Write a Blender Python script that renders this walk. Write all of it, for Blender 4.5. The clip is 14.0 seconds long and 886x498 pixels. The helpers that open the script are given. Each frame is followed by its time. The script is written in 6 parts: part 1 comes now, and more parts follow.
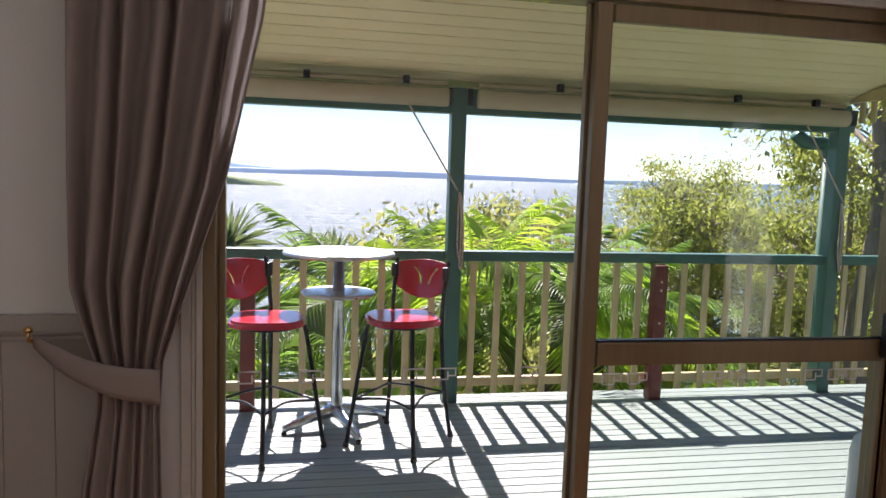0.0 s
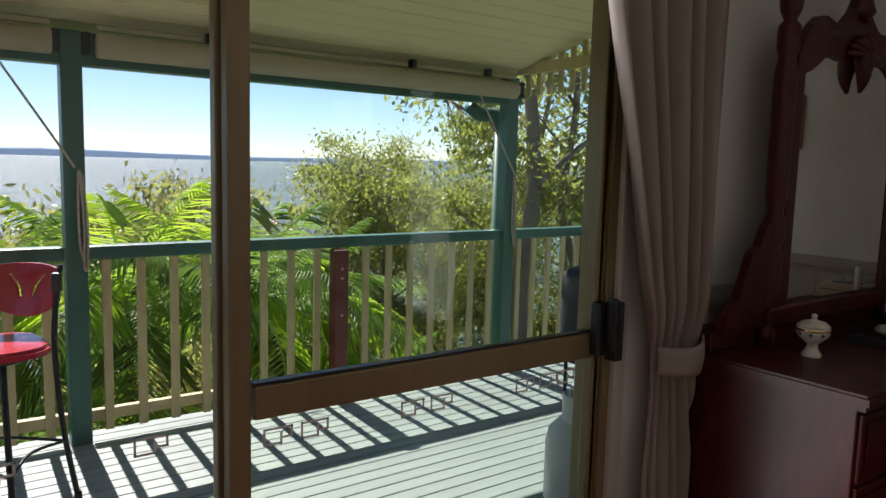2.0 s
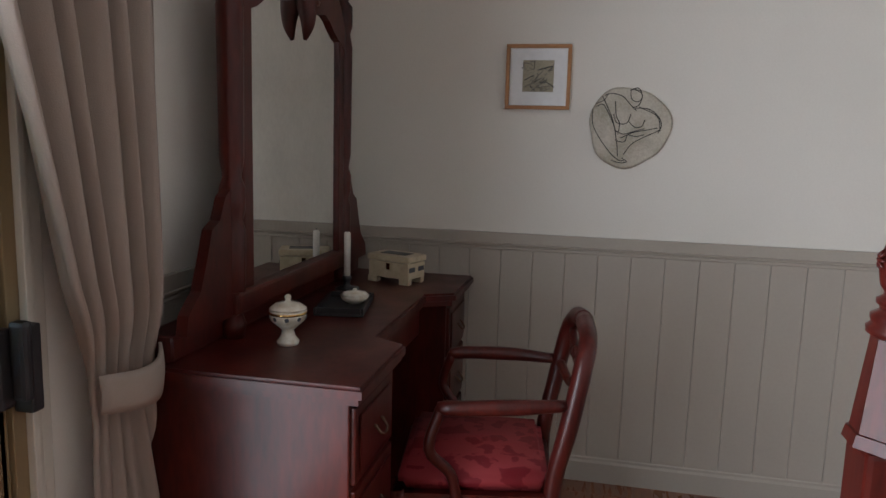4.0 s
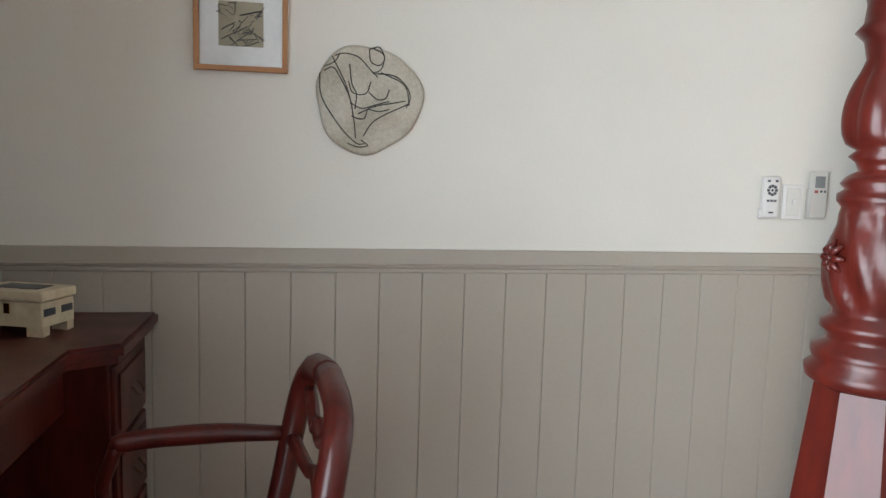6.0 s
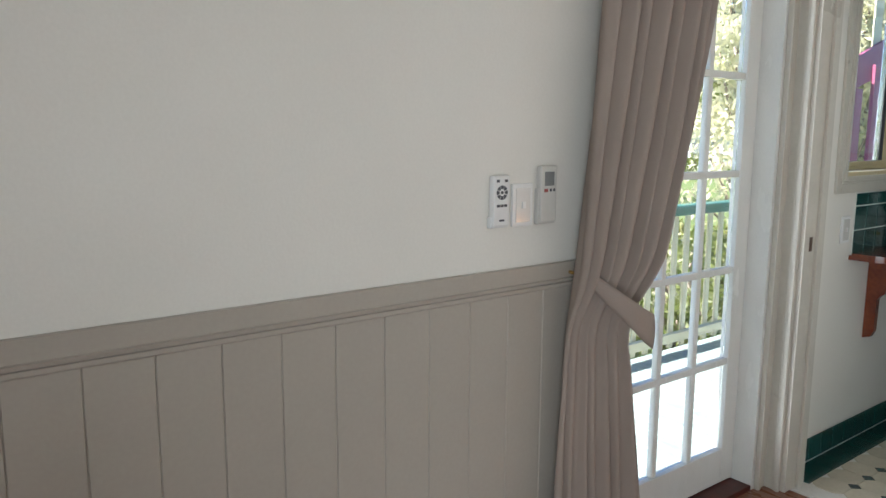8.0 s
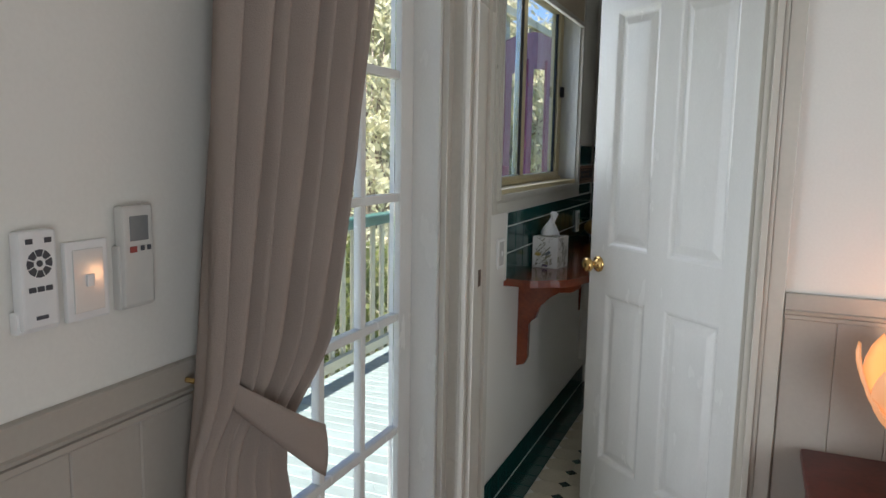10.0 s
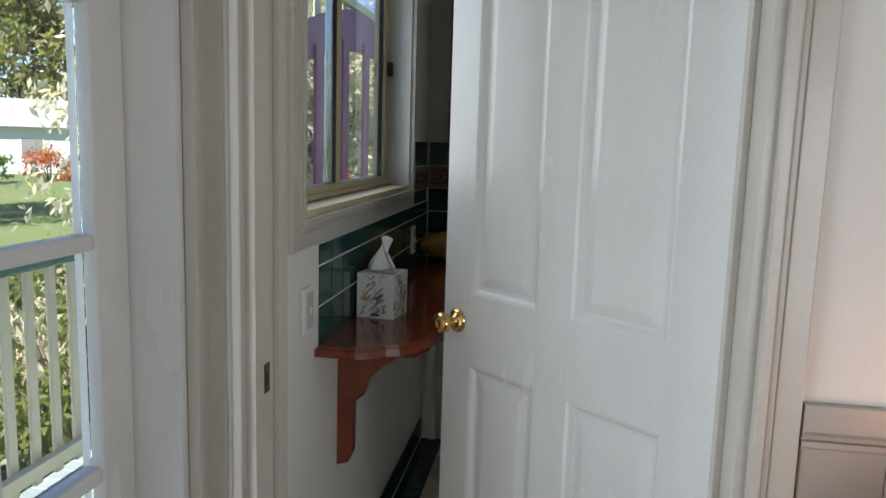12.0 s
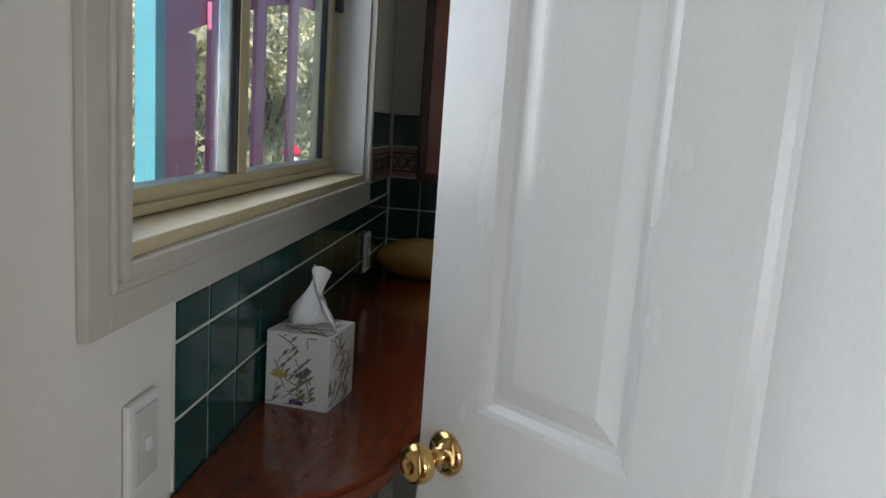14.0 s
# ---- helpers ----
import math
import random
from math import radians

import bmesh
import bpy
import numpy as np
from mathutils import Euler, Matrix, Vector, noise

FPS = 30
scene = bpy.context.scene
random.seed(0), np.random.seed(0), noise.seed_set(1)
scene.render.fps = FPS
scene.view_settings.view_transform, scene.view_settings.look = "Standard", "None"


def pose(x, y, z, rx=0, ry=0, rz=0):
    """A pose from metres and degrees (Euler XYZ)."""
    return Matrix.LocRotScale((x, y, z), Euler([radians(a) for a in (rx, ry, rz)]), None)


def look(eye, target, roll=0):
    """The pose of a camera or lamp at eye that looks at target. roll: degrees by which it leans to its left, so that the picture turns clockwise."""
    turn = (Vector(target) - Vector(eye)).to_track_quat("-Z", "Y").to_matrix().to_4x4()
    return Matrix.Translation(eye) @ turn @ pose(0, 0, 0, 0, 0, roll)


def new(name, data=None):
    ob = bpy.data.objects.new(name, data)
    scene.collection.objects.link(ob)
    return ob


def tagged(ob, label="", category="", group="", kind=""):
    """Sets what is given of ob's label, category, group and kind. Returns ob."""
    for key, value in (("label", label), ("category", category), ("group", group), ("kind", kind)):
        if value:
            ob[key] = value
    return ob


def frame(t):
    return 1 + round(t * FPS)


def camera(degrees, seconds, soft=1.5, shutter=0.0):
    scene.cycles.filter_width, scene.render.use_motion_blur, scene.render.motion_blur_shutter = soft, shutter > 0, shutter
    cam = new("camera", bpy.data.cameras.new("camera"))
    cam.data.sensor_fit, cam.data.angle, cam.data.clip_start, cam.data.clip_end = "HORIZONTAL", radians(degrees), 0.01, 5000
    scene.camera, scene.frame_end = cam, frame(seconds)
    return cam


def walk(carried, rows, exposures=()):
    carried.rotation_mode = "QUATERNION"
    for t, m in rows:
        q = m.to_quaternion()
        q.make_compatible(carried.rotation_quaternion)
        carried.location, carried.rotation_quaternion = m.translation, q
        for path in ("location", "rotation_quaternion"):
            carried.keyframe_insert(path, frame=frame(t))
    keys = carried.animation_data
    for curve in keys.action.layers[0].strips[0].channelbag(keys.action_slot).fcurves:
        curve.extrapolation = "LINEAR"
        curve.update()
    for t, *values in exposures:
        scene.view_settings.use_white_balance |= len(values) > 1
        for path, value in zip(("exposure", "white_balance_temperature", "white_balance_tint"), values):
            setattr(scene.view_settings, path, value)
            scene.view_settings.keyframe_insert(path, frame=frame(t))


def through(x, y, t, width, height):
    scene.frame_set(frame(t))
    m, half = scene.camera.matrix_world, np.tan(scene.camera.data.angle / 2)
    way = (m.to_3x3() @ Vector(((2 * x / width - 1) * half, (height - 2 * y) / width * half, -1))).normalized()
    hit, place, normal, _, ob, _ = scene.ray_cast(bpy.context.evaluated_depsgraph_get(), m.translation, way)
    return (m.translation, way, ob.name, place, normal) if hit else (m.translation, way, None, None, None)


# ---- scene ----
cam = camera(62.5, 14.0)
PATH = [
    (0, (0.2, 1.187, 1.462), (0.583, 3.14, 1.263), 1.9),
    (0.5, (0.291, 1.352, 1.452), (0.828, 3.268, 1.247), 2.1),
    (1, (0.387, 1.536, 1.458), (1.104, 3.39, 1.243), 2.1),
    (1.5, (0.468, 1.706, 1.447), (1.403, 3.46, 1.223), 1.9),
    (2, (0.563, 1.865, 1.44), (1.726, 3.475, 1.207), 1.6),
    (2.5, (0.665, 2.009, 1.436), (2.068, 3.414, 1.195), 1.4),
    (3, (0.766, 2.127, 1.445), (2.399, 3.252, 1.186), 1.2),
    (3.5, (0.885, 2.202, 1.443), (2.709, 2.976, 1.169), 1.2),
    (4, (1.044, 2.209, 1.425), (2.98, 2.618, 1.13), 1.6),
    (4.2, (1.123, 2.209, 1.429), (3.08, 2.489, 1.125), 2.2),
    (6.3, (1.988, 2.257, 1.302), (3.93, 1.831, 1.079), 1.4),
    (6.5, (2.079, 2.246, 1.311), (4.004, 1.753, 1.082), 1.3),
    (7, (2.279, 2.201, 1.376), (4.131, 1.51, 1.076), 1.4),
    (7.5, (2.416, 2.139, 1.409), (4.16, 1.213, 1.095), 0.6),
    (8, (2.626, 2.057, 1.402), (4.198, 0.859, 1.099), 0.3),
    (8.5, (2.796, 1.937, 1.408), (4.184, 0.528, 1.112), 0.9),
    (9, (2.952, 1.802, 1.417), (4.124, 0.208, 1.125), 1.3),
    (9.2, (3.01, 1.753, 1.421), (4.086, 0.093, 1.129), 1.1),
    (11.3, (3.377, 0.808, 1.423), (3.807, -1.128, 1.163), 1.4),
    (11.5, (3.411, 0.713, 1.435), (3.791, -1.232, 1.166), 1.3),
    (12, (3.478, 0.475, 1.431), (3.769, -1.483, 1.149), 1.7),
    (12.5, (3.521, 0.234, 1.431), (3.771, -1.73, 1.15), 2.4),
    (13, (3.567, 0.004, 1.427), (3.785, -1.963, 1.14), 3.0),
    (13.5, (3.614, -0.215, 1.428), (3.789, -2.183, 1.119), 3.6),
    (14, (3.652, -0.431, 1.416), (3.817, -2.396, 1.083), 4.1),
]
EXPOSURES = [
    (0.0, 1.38, 6500, 24), (2.0, 0.9, 6500, 14), (2.5, 0.85, 6400, 12), (3.0, 0.95, 6300, 12), (3.5, 1.55, 6100, 12), (4.0, 2.05, 6100, 14), (4.2, 2.2, 6100, 14),
    (6.3, 2.8, 6050, 8), (7.5, 2.4, 6100, 8), (9.0, 1.9, 6300, 12), (11.3, 1.55, 6200, 12), (14.0, 1.75, 6250, 14)]
walk(cam, [(t, look(eye, target, roll)) for t, eye, target, roll in PATH], EXPOSURES)

# world and sun
world = bpy.data.worlds.new("sky")
scene.world = world
world.use_nodes = True
wn = world.node_tree.nodes
sky = wn.new("ShaderNodeTexSky")
sky.sky_type = "NISHITA"
sky.sun_disc = False
sky.sun_elevation = radians(47)
sky.sun_rotation = radians(2)
sky.air_density, sky.dust_density, sky.ozone_density = 0.8, 0.02, 5.0
world.node_tree.links.new(sky.outputs[0], wn["Background"].inputs[0])
wn["Background"].inputs[1].default_value = 0.07
sun_data = bpy.data.lights.new("sun", "SUN")
sun_data.energy, sun_data.angle, sun_data.color = 4.6, radians(0.5), (1.0, 0.95, 0.87)
sun = new("sun", sun_data)
sun.matrix_world = look((0, 0, 30), (-1.0, -27.98, 0))


def sky_opening(name, centre, target, w, h, watts, spread=160):
    """Skylight coming in through an opening."""
    data = bpy.data.lights.new(name, "AREA")
    data.shape, data.size, data.size_y, data.energy, data.color = "RECTANGLE", w, h, watts, (0.93, 0.97, 1.0)
    data.spread = radians(spread)
    new(name, data).matrix_world = look(centre, target)


sky_opening("sky_sliding_door", (1.05, 3.272, 1.02), (1.05, 0, 1.02), 2.1, 1.9, 20, 158)
sky_opening("sky_french_door", (4.06, -0.2, 1.1), (0, -0.2, 1.1), 0.8, 1.9, 3)
sky_opening("sky_bathroom_window", (4.147, -1.8, 1.69), (0, -1.8, 1.69), 1.12, 0.74, 1.7)

# ---- materials ----
def mat(name, c1, c2=None, rough=0.5, metal=0.0, scale=6.0, stretch=(1, 1, 1), bump=0.1, fine=60.0, coat=0.0, island=0.0, obvar=0.0):
    """Paint, wood or stone: two colours mixed by coarse stains and fine grain, with relief."""
    m = bpy.data.materials.new(name)
    m.use_nodes = True
    nt = m.node_tree
    n, link = nt.nodes, nt.links.new
    b = n["Principled BSDF"]
    c2 = c2 or tuple(0.88 * c for c in c1)
    tc = n.new("ShaderNodeTexCoord")
    mp = n.new("ShaderNodeMapping")
    mp.inputs["Scale"].default_value = stretch
    link(tc.outputs["Object"], mp.inputs[0])
    a = n.new("ShaderNodeTexNoise")
    a.inputs["Scale"].default_value, a.inputs["Detail"].default_value = scale, 4
    f = n.new("ShaderNodeTexNoise")
    f.inputs["Scale"].default_value, f.inputs["Detail"].default_value = fine, 3
    link(mp.outputs[0], a.inputs["Vector"])
    link(mp.outputs[0], f.inputs["Vector"])
    add = n.new("ShaderNodeMath")
    add.operation = "MULTIPLY_ADD"
    add.inputs[1].default_value = 0.4
    link(f.outputs[0], add.inputs[0])
    half = n.new("ShaderNodeMath")
    half.operation = "MULTIPLY"
    half.inputs[1].default_value = 0.6
    link(a.outputs[0], half.inputs[0])
    link(half.outputs[0], add.inputs[2])
    ramp = n.new("ShaderNodeMapRange")
    ramp.inputs[1].default_value, ramp.inputs[2].default_value = 0.36, 0.64
    link(add.outputs[0], ramp.inputs[0])
    mix = n.new("ShaderNodeMix")
    mix.data_type = "RGBA"
    mix.inputs["A"].default_value, mix.inputs["B"].default_value = (*c1, 1), (*c2, 1)
    link(ramp.outputs[0], mix.inputs["Factor"])
    out = mix.outputs["Result"]
    if island or obvar:
        src = n.new("ShaderNodeNewGeometry").outputs["Random Per Island"] if island else n.new("ShaderNodeObjectInfo").outputs["Random"]
        amount = island or obvar
        r = n.new("ShaderNodeMapRange")
        r.inputs[3].default_value, r.inputs[4].default_value = 1 - amount, 1 + amount
        link(src, r.inputs[0])
        hsv = n.new("ShaderNodeHueSaturation")
        link(out, hsv.inputs["Color"])
        link(r.outputs[0], hsv.inputs["Value"])
        out = hsv.outputs[0]
    link(out, b.inputs["Base Color"])
    b.inputs["Metallic"].default_value = metal
    rr = n.new("ShaderNodeMapRange")
    rr.inputs[3].default_value, rr.inputs[4].default_value = max(0.02, rough - 0.08), min(1, rough + 0.08)
    link(a.outputs[0], rr.inputs[0])
    link(rr.outputs[0], b.inputs["Roughness"])
    b.inputs["Coat Weight"].default_value = coat
    b.inputs["Coat Roughness"].default_value = 0.12
    if bump:
        bp = n.new("ShaderNodeBump")
        bp.inputs["Strength"].default_value, bp.inputs["Distance"].default_value = bump, 0.004
        link(f.outputs[0], bp.inputs["Height"])
        link(bp.outputs[0], b.inputs["Normal"])
    return m


def leafy(name, c1, c2, scale=1.5, through=0.35):
    m = mat(name, c1, c2, rough=0.45, scale=scale, bump=0, island=0.35)
    nt = m.node_tree
    b, o = nt.nodes["Principled BSDF"], nt.nodes["Material Output"]
    tr = nt.nodes.new("ShaderNodeBsdfTranslucent")
    tr.inputs[0].default_value = (min(0.8, c1[0] * 2.0), min(0.8, c1[1] * 2.1), c1[2] * 1.5, 1)
    mx = nt.nodes.new("ShaderNodeMixShader")
    mx.inputs[0].default_value = min(0.65, through + 0.15)
    nt.links.new(b.outputs[0], mx.inputs[1])
    nt.links.new(tr.outputs[0], mx.inputs[2])
    nt.links.new(mx.outputs[0], o.inputs[0])
    return m


def glass(name, tint=(1, 1, 1)):
    m = bpy.data.materials.new(name)
    m.use_nodes = True
    b = m.node_tree.nodes["Principled BSDF"]
    b.inputs["Base Color"].default_value = (*tint, 1)
    b.inputs["Roughness"].default_value = 0.0
    b.inputs["Transmission Weight"].default_value = 1.0
    b.inputs["IOR"].default_value = 1.3
    return m


M_WALL = mat("cream wall paint", (0.72, 0.70, 0.64), (0.68, 0.66, 0.60), rough=0.55, scale=2, bump=0.08, fine=140)
M_DADO = mat("taupe satin paint", (0.40, 0.365, 0.31), (0.375, 0.34, 0.29), rough=0.35, scale=3, bump=0.06, fine=90)
M_CEIL = mat("white ceiling paint", (0.78, 0.77, 0.74), rough=0.7, bump=0.05)
M_WHITE = mat("white gloss enamel", (0.72, 0.72, 0.68), (0.665, 0.665, 0.625), rough=0.25, scale=4, stretch=(3, 3, 1), bump=0.06, fine=80)
M_CREAMTRIM = mat("cream trim enamel", (0.54, 0.51, 0.44), (0.49, 0.465, 0.40), rough=0.3, scale=4, bump=0.05)
M_FLOOR = mat("polished timber floor", (0.26, 0.10, 0.045), (0.16, 0.055, 0.025), rough=0.28, scale=5, stretch=(1, 8, 1), bump=0.05, coat=0.3, obvar=0.2)
M_MAHOG = mat("polished mahogany", (0.085, 0.011, 0.007), (0.032, 0.005, 0.004), rough=0.33, scale=8, stretch=(1, 1, 0.25), bump=0.05, coat=0.08)
M_MAHOG.node_tree.nodes["Principled BSDF"].inputs["Specular IOR Level"].default_value = 0.32
M_REDWOOD = mat("red varnished timber", (0.22, 0.045, 0.012), (0.11, 0.018, 0.006), rough=0.16, scale=7, stretch=(1, 0.3, 1), bump=0.04, coat=0.4)
M_BRONZE = mat("bronze anodised aluminium", (0.27, 0.20, 0.105), (0.22, 0.16, 0.085), rough=0.4, metal=0.3, bump=0.02, stretch=(1, 1, 0.1))
M_BRONZE_DK = mat("shaded bronze aluminium", (0.11, 0.065, 0.04), (0.09, 0.05, 0.03), rough=0.4, metal=0.5, bump=0.02)
M_BLACK = mat("black plastic", (0.012, 0.012, 0.014), (0.02, 0.02, 0.022), rough=0.4, bump=0.05)
M_BLACKMETAL = mat("black powder coated steel", (0.012, 0.014, 0.016), (0.02, 0.022, 0.024), rough=0.35, metal=0.3, bump=0.03)
M_GREEN = mat("green verandah paint", (0.05, 0.155, 0.125), (0.04, 0.125, 0.10), rough=0.4, scale=5, stretch=(3, 3, 0.6), bump=0.15)
M_TEAL = mat("teal post paint", (0.06, 0.20, 0.23), (0.05, 0.17, 0.20), rough=0.45, bump=0.1)
M_MAROON = mat("maroon post paint", (0.19, 0.045, 0.035), (0.14, 0.032, 0.026), rough=0.45, scale=5, bump=0.15)
M_PURPLE = mat("plum fence paint", (0.32, 0.085, 0.16), (0.26, 0.068, 0.13), rough=0.5, bump=0.15)
M_CREAM = mat("cream baluster paint", (0.62, 0.50, 0.27), (0.52, 0.41, 0.22), rough=0.5, scale=5, stretch=(3, 3, 0.5), bump=0.2)
M_PALEBAL = mat("pale cream baluster paint", (0.66, 0.60, 0.42), (0.60, 0.54, 0.38), rough=0.5, bump=0.1)
M_VCEIL = mat("cream verandah lining", (0.80, 0.69, 0.42), (0.76, 0.65, 0.38), rough=0.5, scale=2, bump=0.05)
M_DECK = mat("blue grey decking paint", (0.28, 0.335, 0.325), (0.22, 0.275, 0.265), rough=0.5, scale=4, stretch=(0.4, 4, 1), bump=0.35, fine=40, obvar=0.1)
M_BLIND = mat("cream roller blind canvas", (0.50, 0.42, 0.30), (0.44, 0.37, 0.26), rough=0.8, bump=0.3, fine=200)
M_ROPE = mat("cotton blind cord", (0.55, 0.52, 0.46), (0.42, 0.30, 0.24), rough=0.9, scale=60, bump=0.3)
M_CURTAIN = mat("taupe curtain cloth", (0.33, 0.27, 0.23), (0.29, 0.235, 0.20), rough=0.85, scale=3, bump=0.35, fine=420)
M_CHROME = mat("brushed chrome", (0.62, 0.63, 0.64), (0.55, 0.56, 0.57), rough=0.16, metal=1.0, bump=0.01)
M_ALUTOP = mat("spun aluminium top", (0.70, 0.71, 0.71), (0.60, 0.61, 0.61), rough=0.3, metal=0.9, scale=20, bump=0.03)
M_REDPAINT = mat("red painted plywood", (0.58, 0.018, 0.045), (0.50, 0.014, 0.036), rough=0.22, bump=0.02, coat=0.5)
M_BRASS = mat("polished brass", (0.78, 0.52, 0.20), (0.68, 0.44, 0.16), rough=0.12, metal=1.0, bump=0)
M_GAS = mat("pale grey gas bottle paint", (0.55, 0.58, 0.57), (0.46, 0.49, 0.48), rough=0.4, scale=8, bump=0.08)
M_CANVAS = mat("charcoal barbecue cover", (0.022, 0.026, 0.032), (0.03, 0.034, 0.04), rough=0.7, bump=0.4, fine=90)
M_PLASTIC = mat("white plastic", (0.72, 0.72, 0.70), (0.68, 0.68, 0.66), rough=0.3, bump=0)
M_GLOSSPLASTIC = mat("glossy cream plastic", (0.66, 0.65, 0.61), (0.63, 0.62, 0.58), rough=0.08, bump=0, coat=0.6)
M_GREYPLASTIC = mat("pale grey plastic", (0.56, 0.55, 0.51), (0.53, 0.52, 0.48), rough=0.35, bump=0)
M_DARKPRINT = mat("dark grey print", (0.05, 0.055, 0.065), (0.06, 0.065, 0.075), rough=0.4, bump=0)
M_REDPRINT = mat("red print", (0.30, 0.06, 0.05), rough=0.4, bump=0)
M_LCD = mat("grey display", (0.20, 0.21, 0.21), (0.17, 0.18, 0.18), rough=0.15, bump=0)
M_TILE = mat("dark green glazed tile", (0.008, 0.060, 0.054), (0.005, 0.042, 0.038), rough=0.16, scale=12, bump=0.04, fine=30, coat=0.1, obvar=0.2)
M_GROUT = mat("pale grout", (0.66, 0.65, 0.60), (0.58, 0.57, 0.53), rough=0.8, bump=0.2)
M_TILECREAM = mat("cream floor tile", (0.60, 0.55, 0.43), (0.52, 0.48, 0.37), rough=0.25, bump=0.03, obvar=0.06)
M_BORDER = mat("patterned border tile", (0.42, 0.30, 0.22), (0.30, 0.20, 0.16), rough=0.2, bump=0.02)
M_FRAMEWOOD = mat("honey pine picture frame", (0.42, 0.20, 0.075), (0.34, 0.155, 0.055), rough=0.4, scale=10, bump=0.05)
M_PAPER = mat("white mount board", (0.74, 0.73, 0.71), rough=0.8, bump=0.02)
M_SKETCH = mat("grey brown sketch paper", (0.34, 0.30, 0.21), (0.28, 0.245, 0.17), rough=0.8, scale=12, bump=0.02)
M_INK = mat("charcoal ink", (0.02, 0.02, 0.022), (0.05, 0.05, 0.05), rough=0.8, bump=0)
M_CLAY = mat("raku fired clay", (0.55, 0.52, 0.44), (0.36, 0.335, 0.26), rough=0.55, scale=9, bump=0.25, fine=120)
M_CERAMIC = mat("white painted porcelain", (0.70, 0.67, 0.58), (0.58, 0.50, 0.38), rough=0.15, scale=30, bump=0, coat=0.4)
M_BONE = mat("ivory carved box", (0.60, 0.52, 0.36), (0.48, 0.40, 0.27), rough=0.4, scale=25, bump=0.2)
M_CANDLE = mat("white candle wax", (0.70, 0.68, 0.62), rough=0.5, bump=0.02)
M_TISSUE = mat("white tissue paper", (0.80, 0.80, 0.79), rough=0.9, bump=0.2)
M_BOXCARD = mat("white printed card", (0.68, 0.67, 0.64), (0.62, 0.61, 0.58), rough=0.5, bump=0.02)
M_TWIG = mat("grey green printed twigs", (0.14, 0.14, 0.11), (0.20, 0.18, 0.10), rough=0.5, scale=20, bump=0)
M_GOURD = mat("yellow gourd skin", (0.50, 0.32, 0.09), (0.40, 0.24, 0.06), rough=0.35, scale=9, bump=0.1)
M_TOWEL = mat("pale towel", (0.55, 0.53, 0.48), rough=0.95, bump=0.4, fine=200)
M_GLASS = glass("clear glass")
M_GLASSG = glass("green tinted glass", (0.93, 0.98, 0.92))
M_MIRROR = mat("silvered mirror", (0.86, 0.88, 0.86), rough=0.02, metal=1.0, bump=0)
M_MIRROR.node_tree.nodes["Principled BSDF"].inputs["Roughness"].default_value = 0.01
for lk in list(M_MIRROR.node_tree.nodes["Principled BSDF"].inputs["Roughness"].links):
    M_MIRROR.node_tree.links.remove(lk)


def damask():
    """Red seat cloth with paler woven flowers."""
    m = mat("red damask cloth", (0.24, 0.012, 0.018), (0.20, 0.01, 0.015), rough=0.7, bump=0.2, fine=250)
    nt = m.node_tree
    b = nt.nodes["Principled BSDF"]
    v = nt.nodes.new("ShaderNodeTexVoronoi")
    v.feature = "SMOOTH_F1"
    v.inputs["Scale"].default_value = 16
    nz = nt.nodes.new("ShaderNodeTexNoise")
    nz.inputs["Scale"].default_value = 22
    tc = nt.nodes.new("ShaderNodeTexCoord")
    mx = nt.nodes.new("ShaderNodeVectorMath")
    mx.operation = "MULTIPLY_ADD"
    mx.inputs[1].default_value = (0.09, 0.09, 0.09)
    nt.links.new(tc.outputs["Object"], nz.inputs["Vector"])
    nt.links.new(nz.outputs["Color"], mx.inputs[0])
    nt.links.new(tc.outputs["Object"], mx.inputs[2])
    nt.links.new(mx.outputs[0], v.inputs["Vector"])
    r = nt.nodes.new("ShaderNodeValToRGB")
    r.color_ramp.elements[0].position, r.color_ramp.elements[0].color = 0.36, (0.19, 0.003, 0.010, 1)
    r.color_ramp.elements[1].position, r.color_ramp.elements[1].color = 0.42, (0.30, 0.028, 0.034, 1)
    nt.links.new(v.outputs["Distance"], r.inputs[0])
    nt.links.new(r.outputs[0], b.inputs["Base Color"])
    return m


M_DAMASK = damask()


# ---- mesh helpers ----
def part(name, bm, material, parent=None, label="", smooth=False, loc=None):
    me = bpy.data.meshes.new(name)
    bm.to_mesh(me)
    bm.free()
    me.materials.append(material)
    if smooth:
        me.shade_smooth()
    ob = new(name, me)
    if parent:
        ob.parent = parent
    if loc:
        ob.location = loc
    if label:
        ob["label"] = label
    return ob


def thing(name, loc, rz, label, category, group="", kind=""):
    e = new(name)
    e.matrix_basis = pose(*loc, 0, 0, rz)
    return tagged(e, label, category, group, kind)


def share(name, src, parent, m, material=None):
    """Another piece on the same mesh."""
    ob = new(name, src.data)
    ob.parent = parent
    ob.matrix_basis = m
    return ob


def box(x0, y0, z0, x1, y1, z1, bevel=0.0, bm=None, seg=2):
    bm = bm or bmesh.new()
    v = bmesh.ops.create_cube(bm, size=1.0)["verts"]
    for p in v:
        p.co = Vector(((x0 + x1) / 2 + p.co.x * (x1 - x0), (y0 + y1) / 2 + p.co.y * (y1 - y0), (z0 + z1) / 2 + p.co.z * (z1 - z0)))
    if bevel:
        edges = list({e for p in v for e in p.link_edges})
        bmesh.ops.bevel(bm, geom=edges, offset=bevel, segments=seg, affect="EDGES", profile=0.6)
    return bm


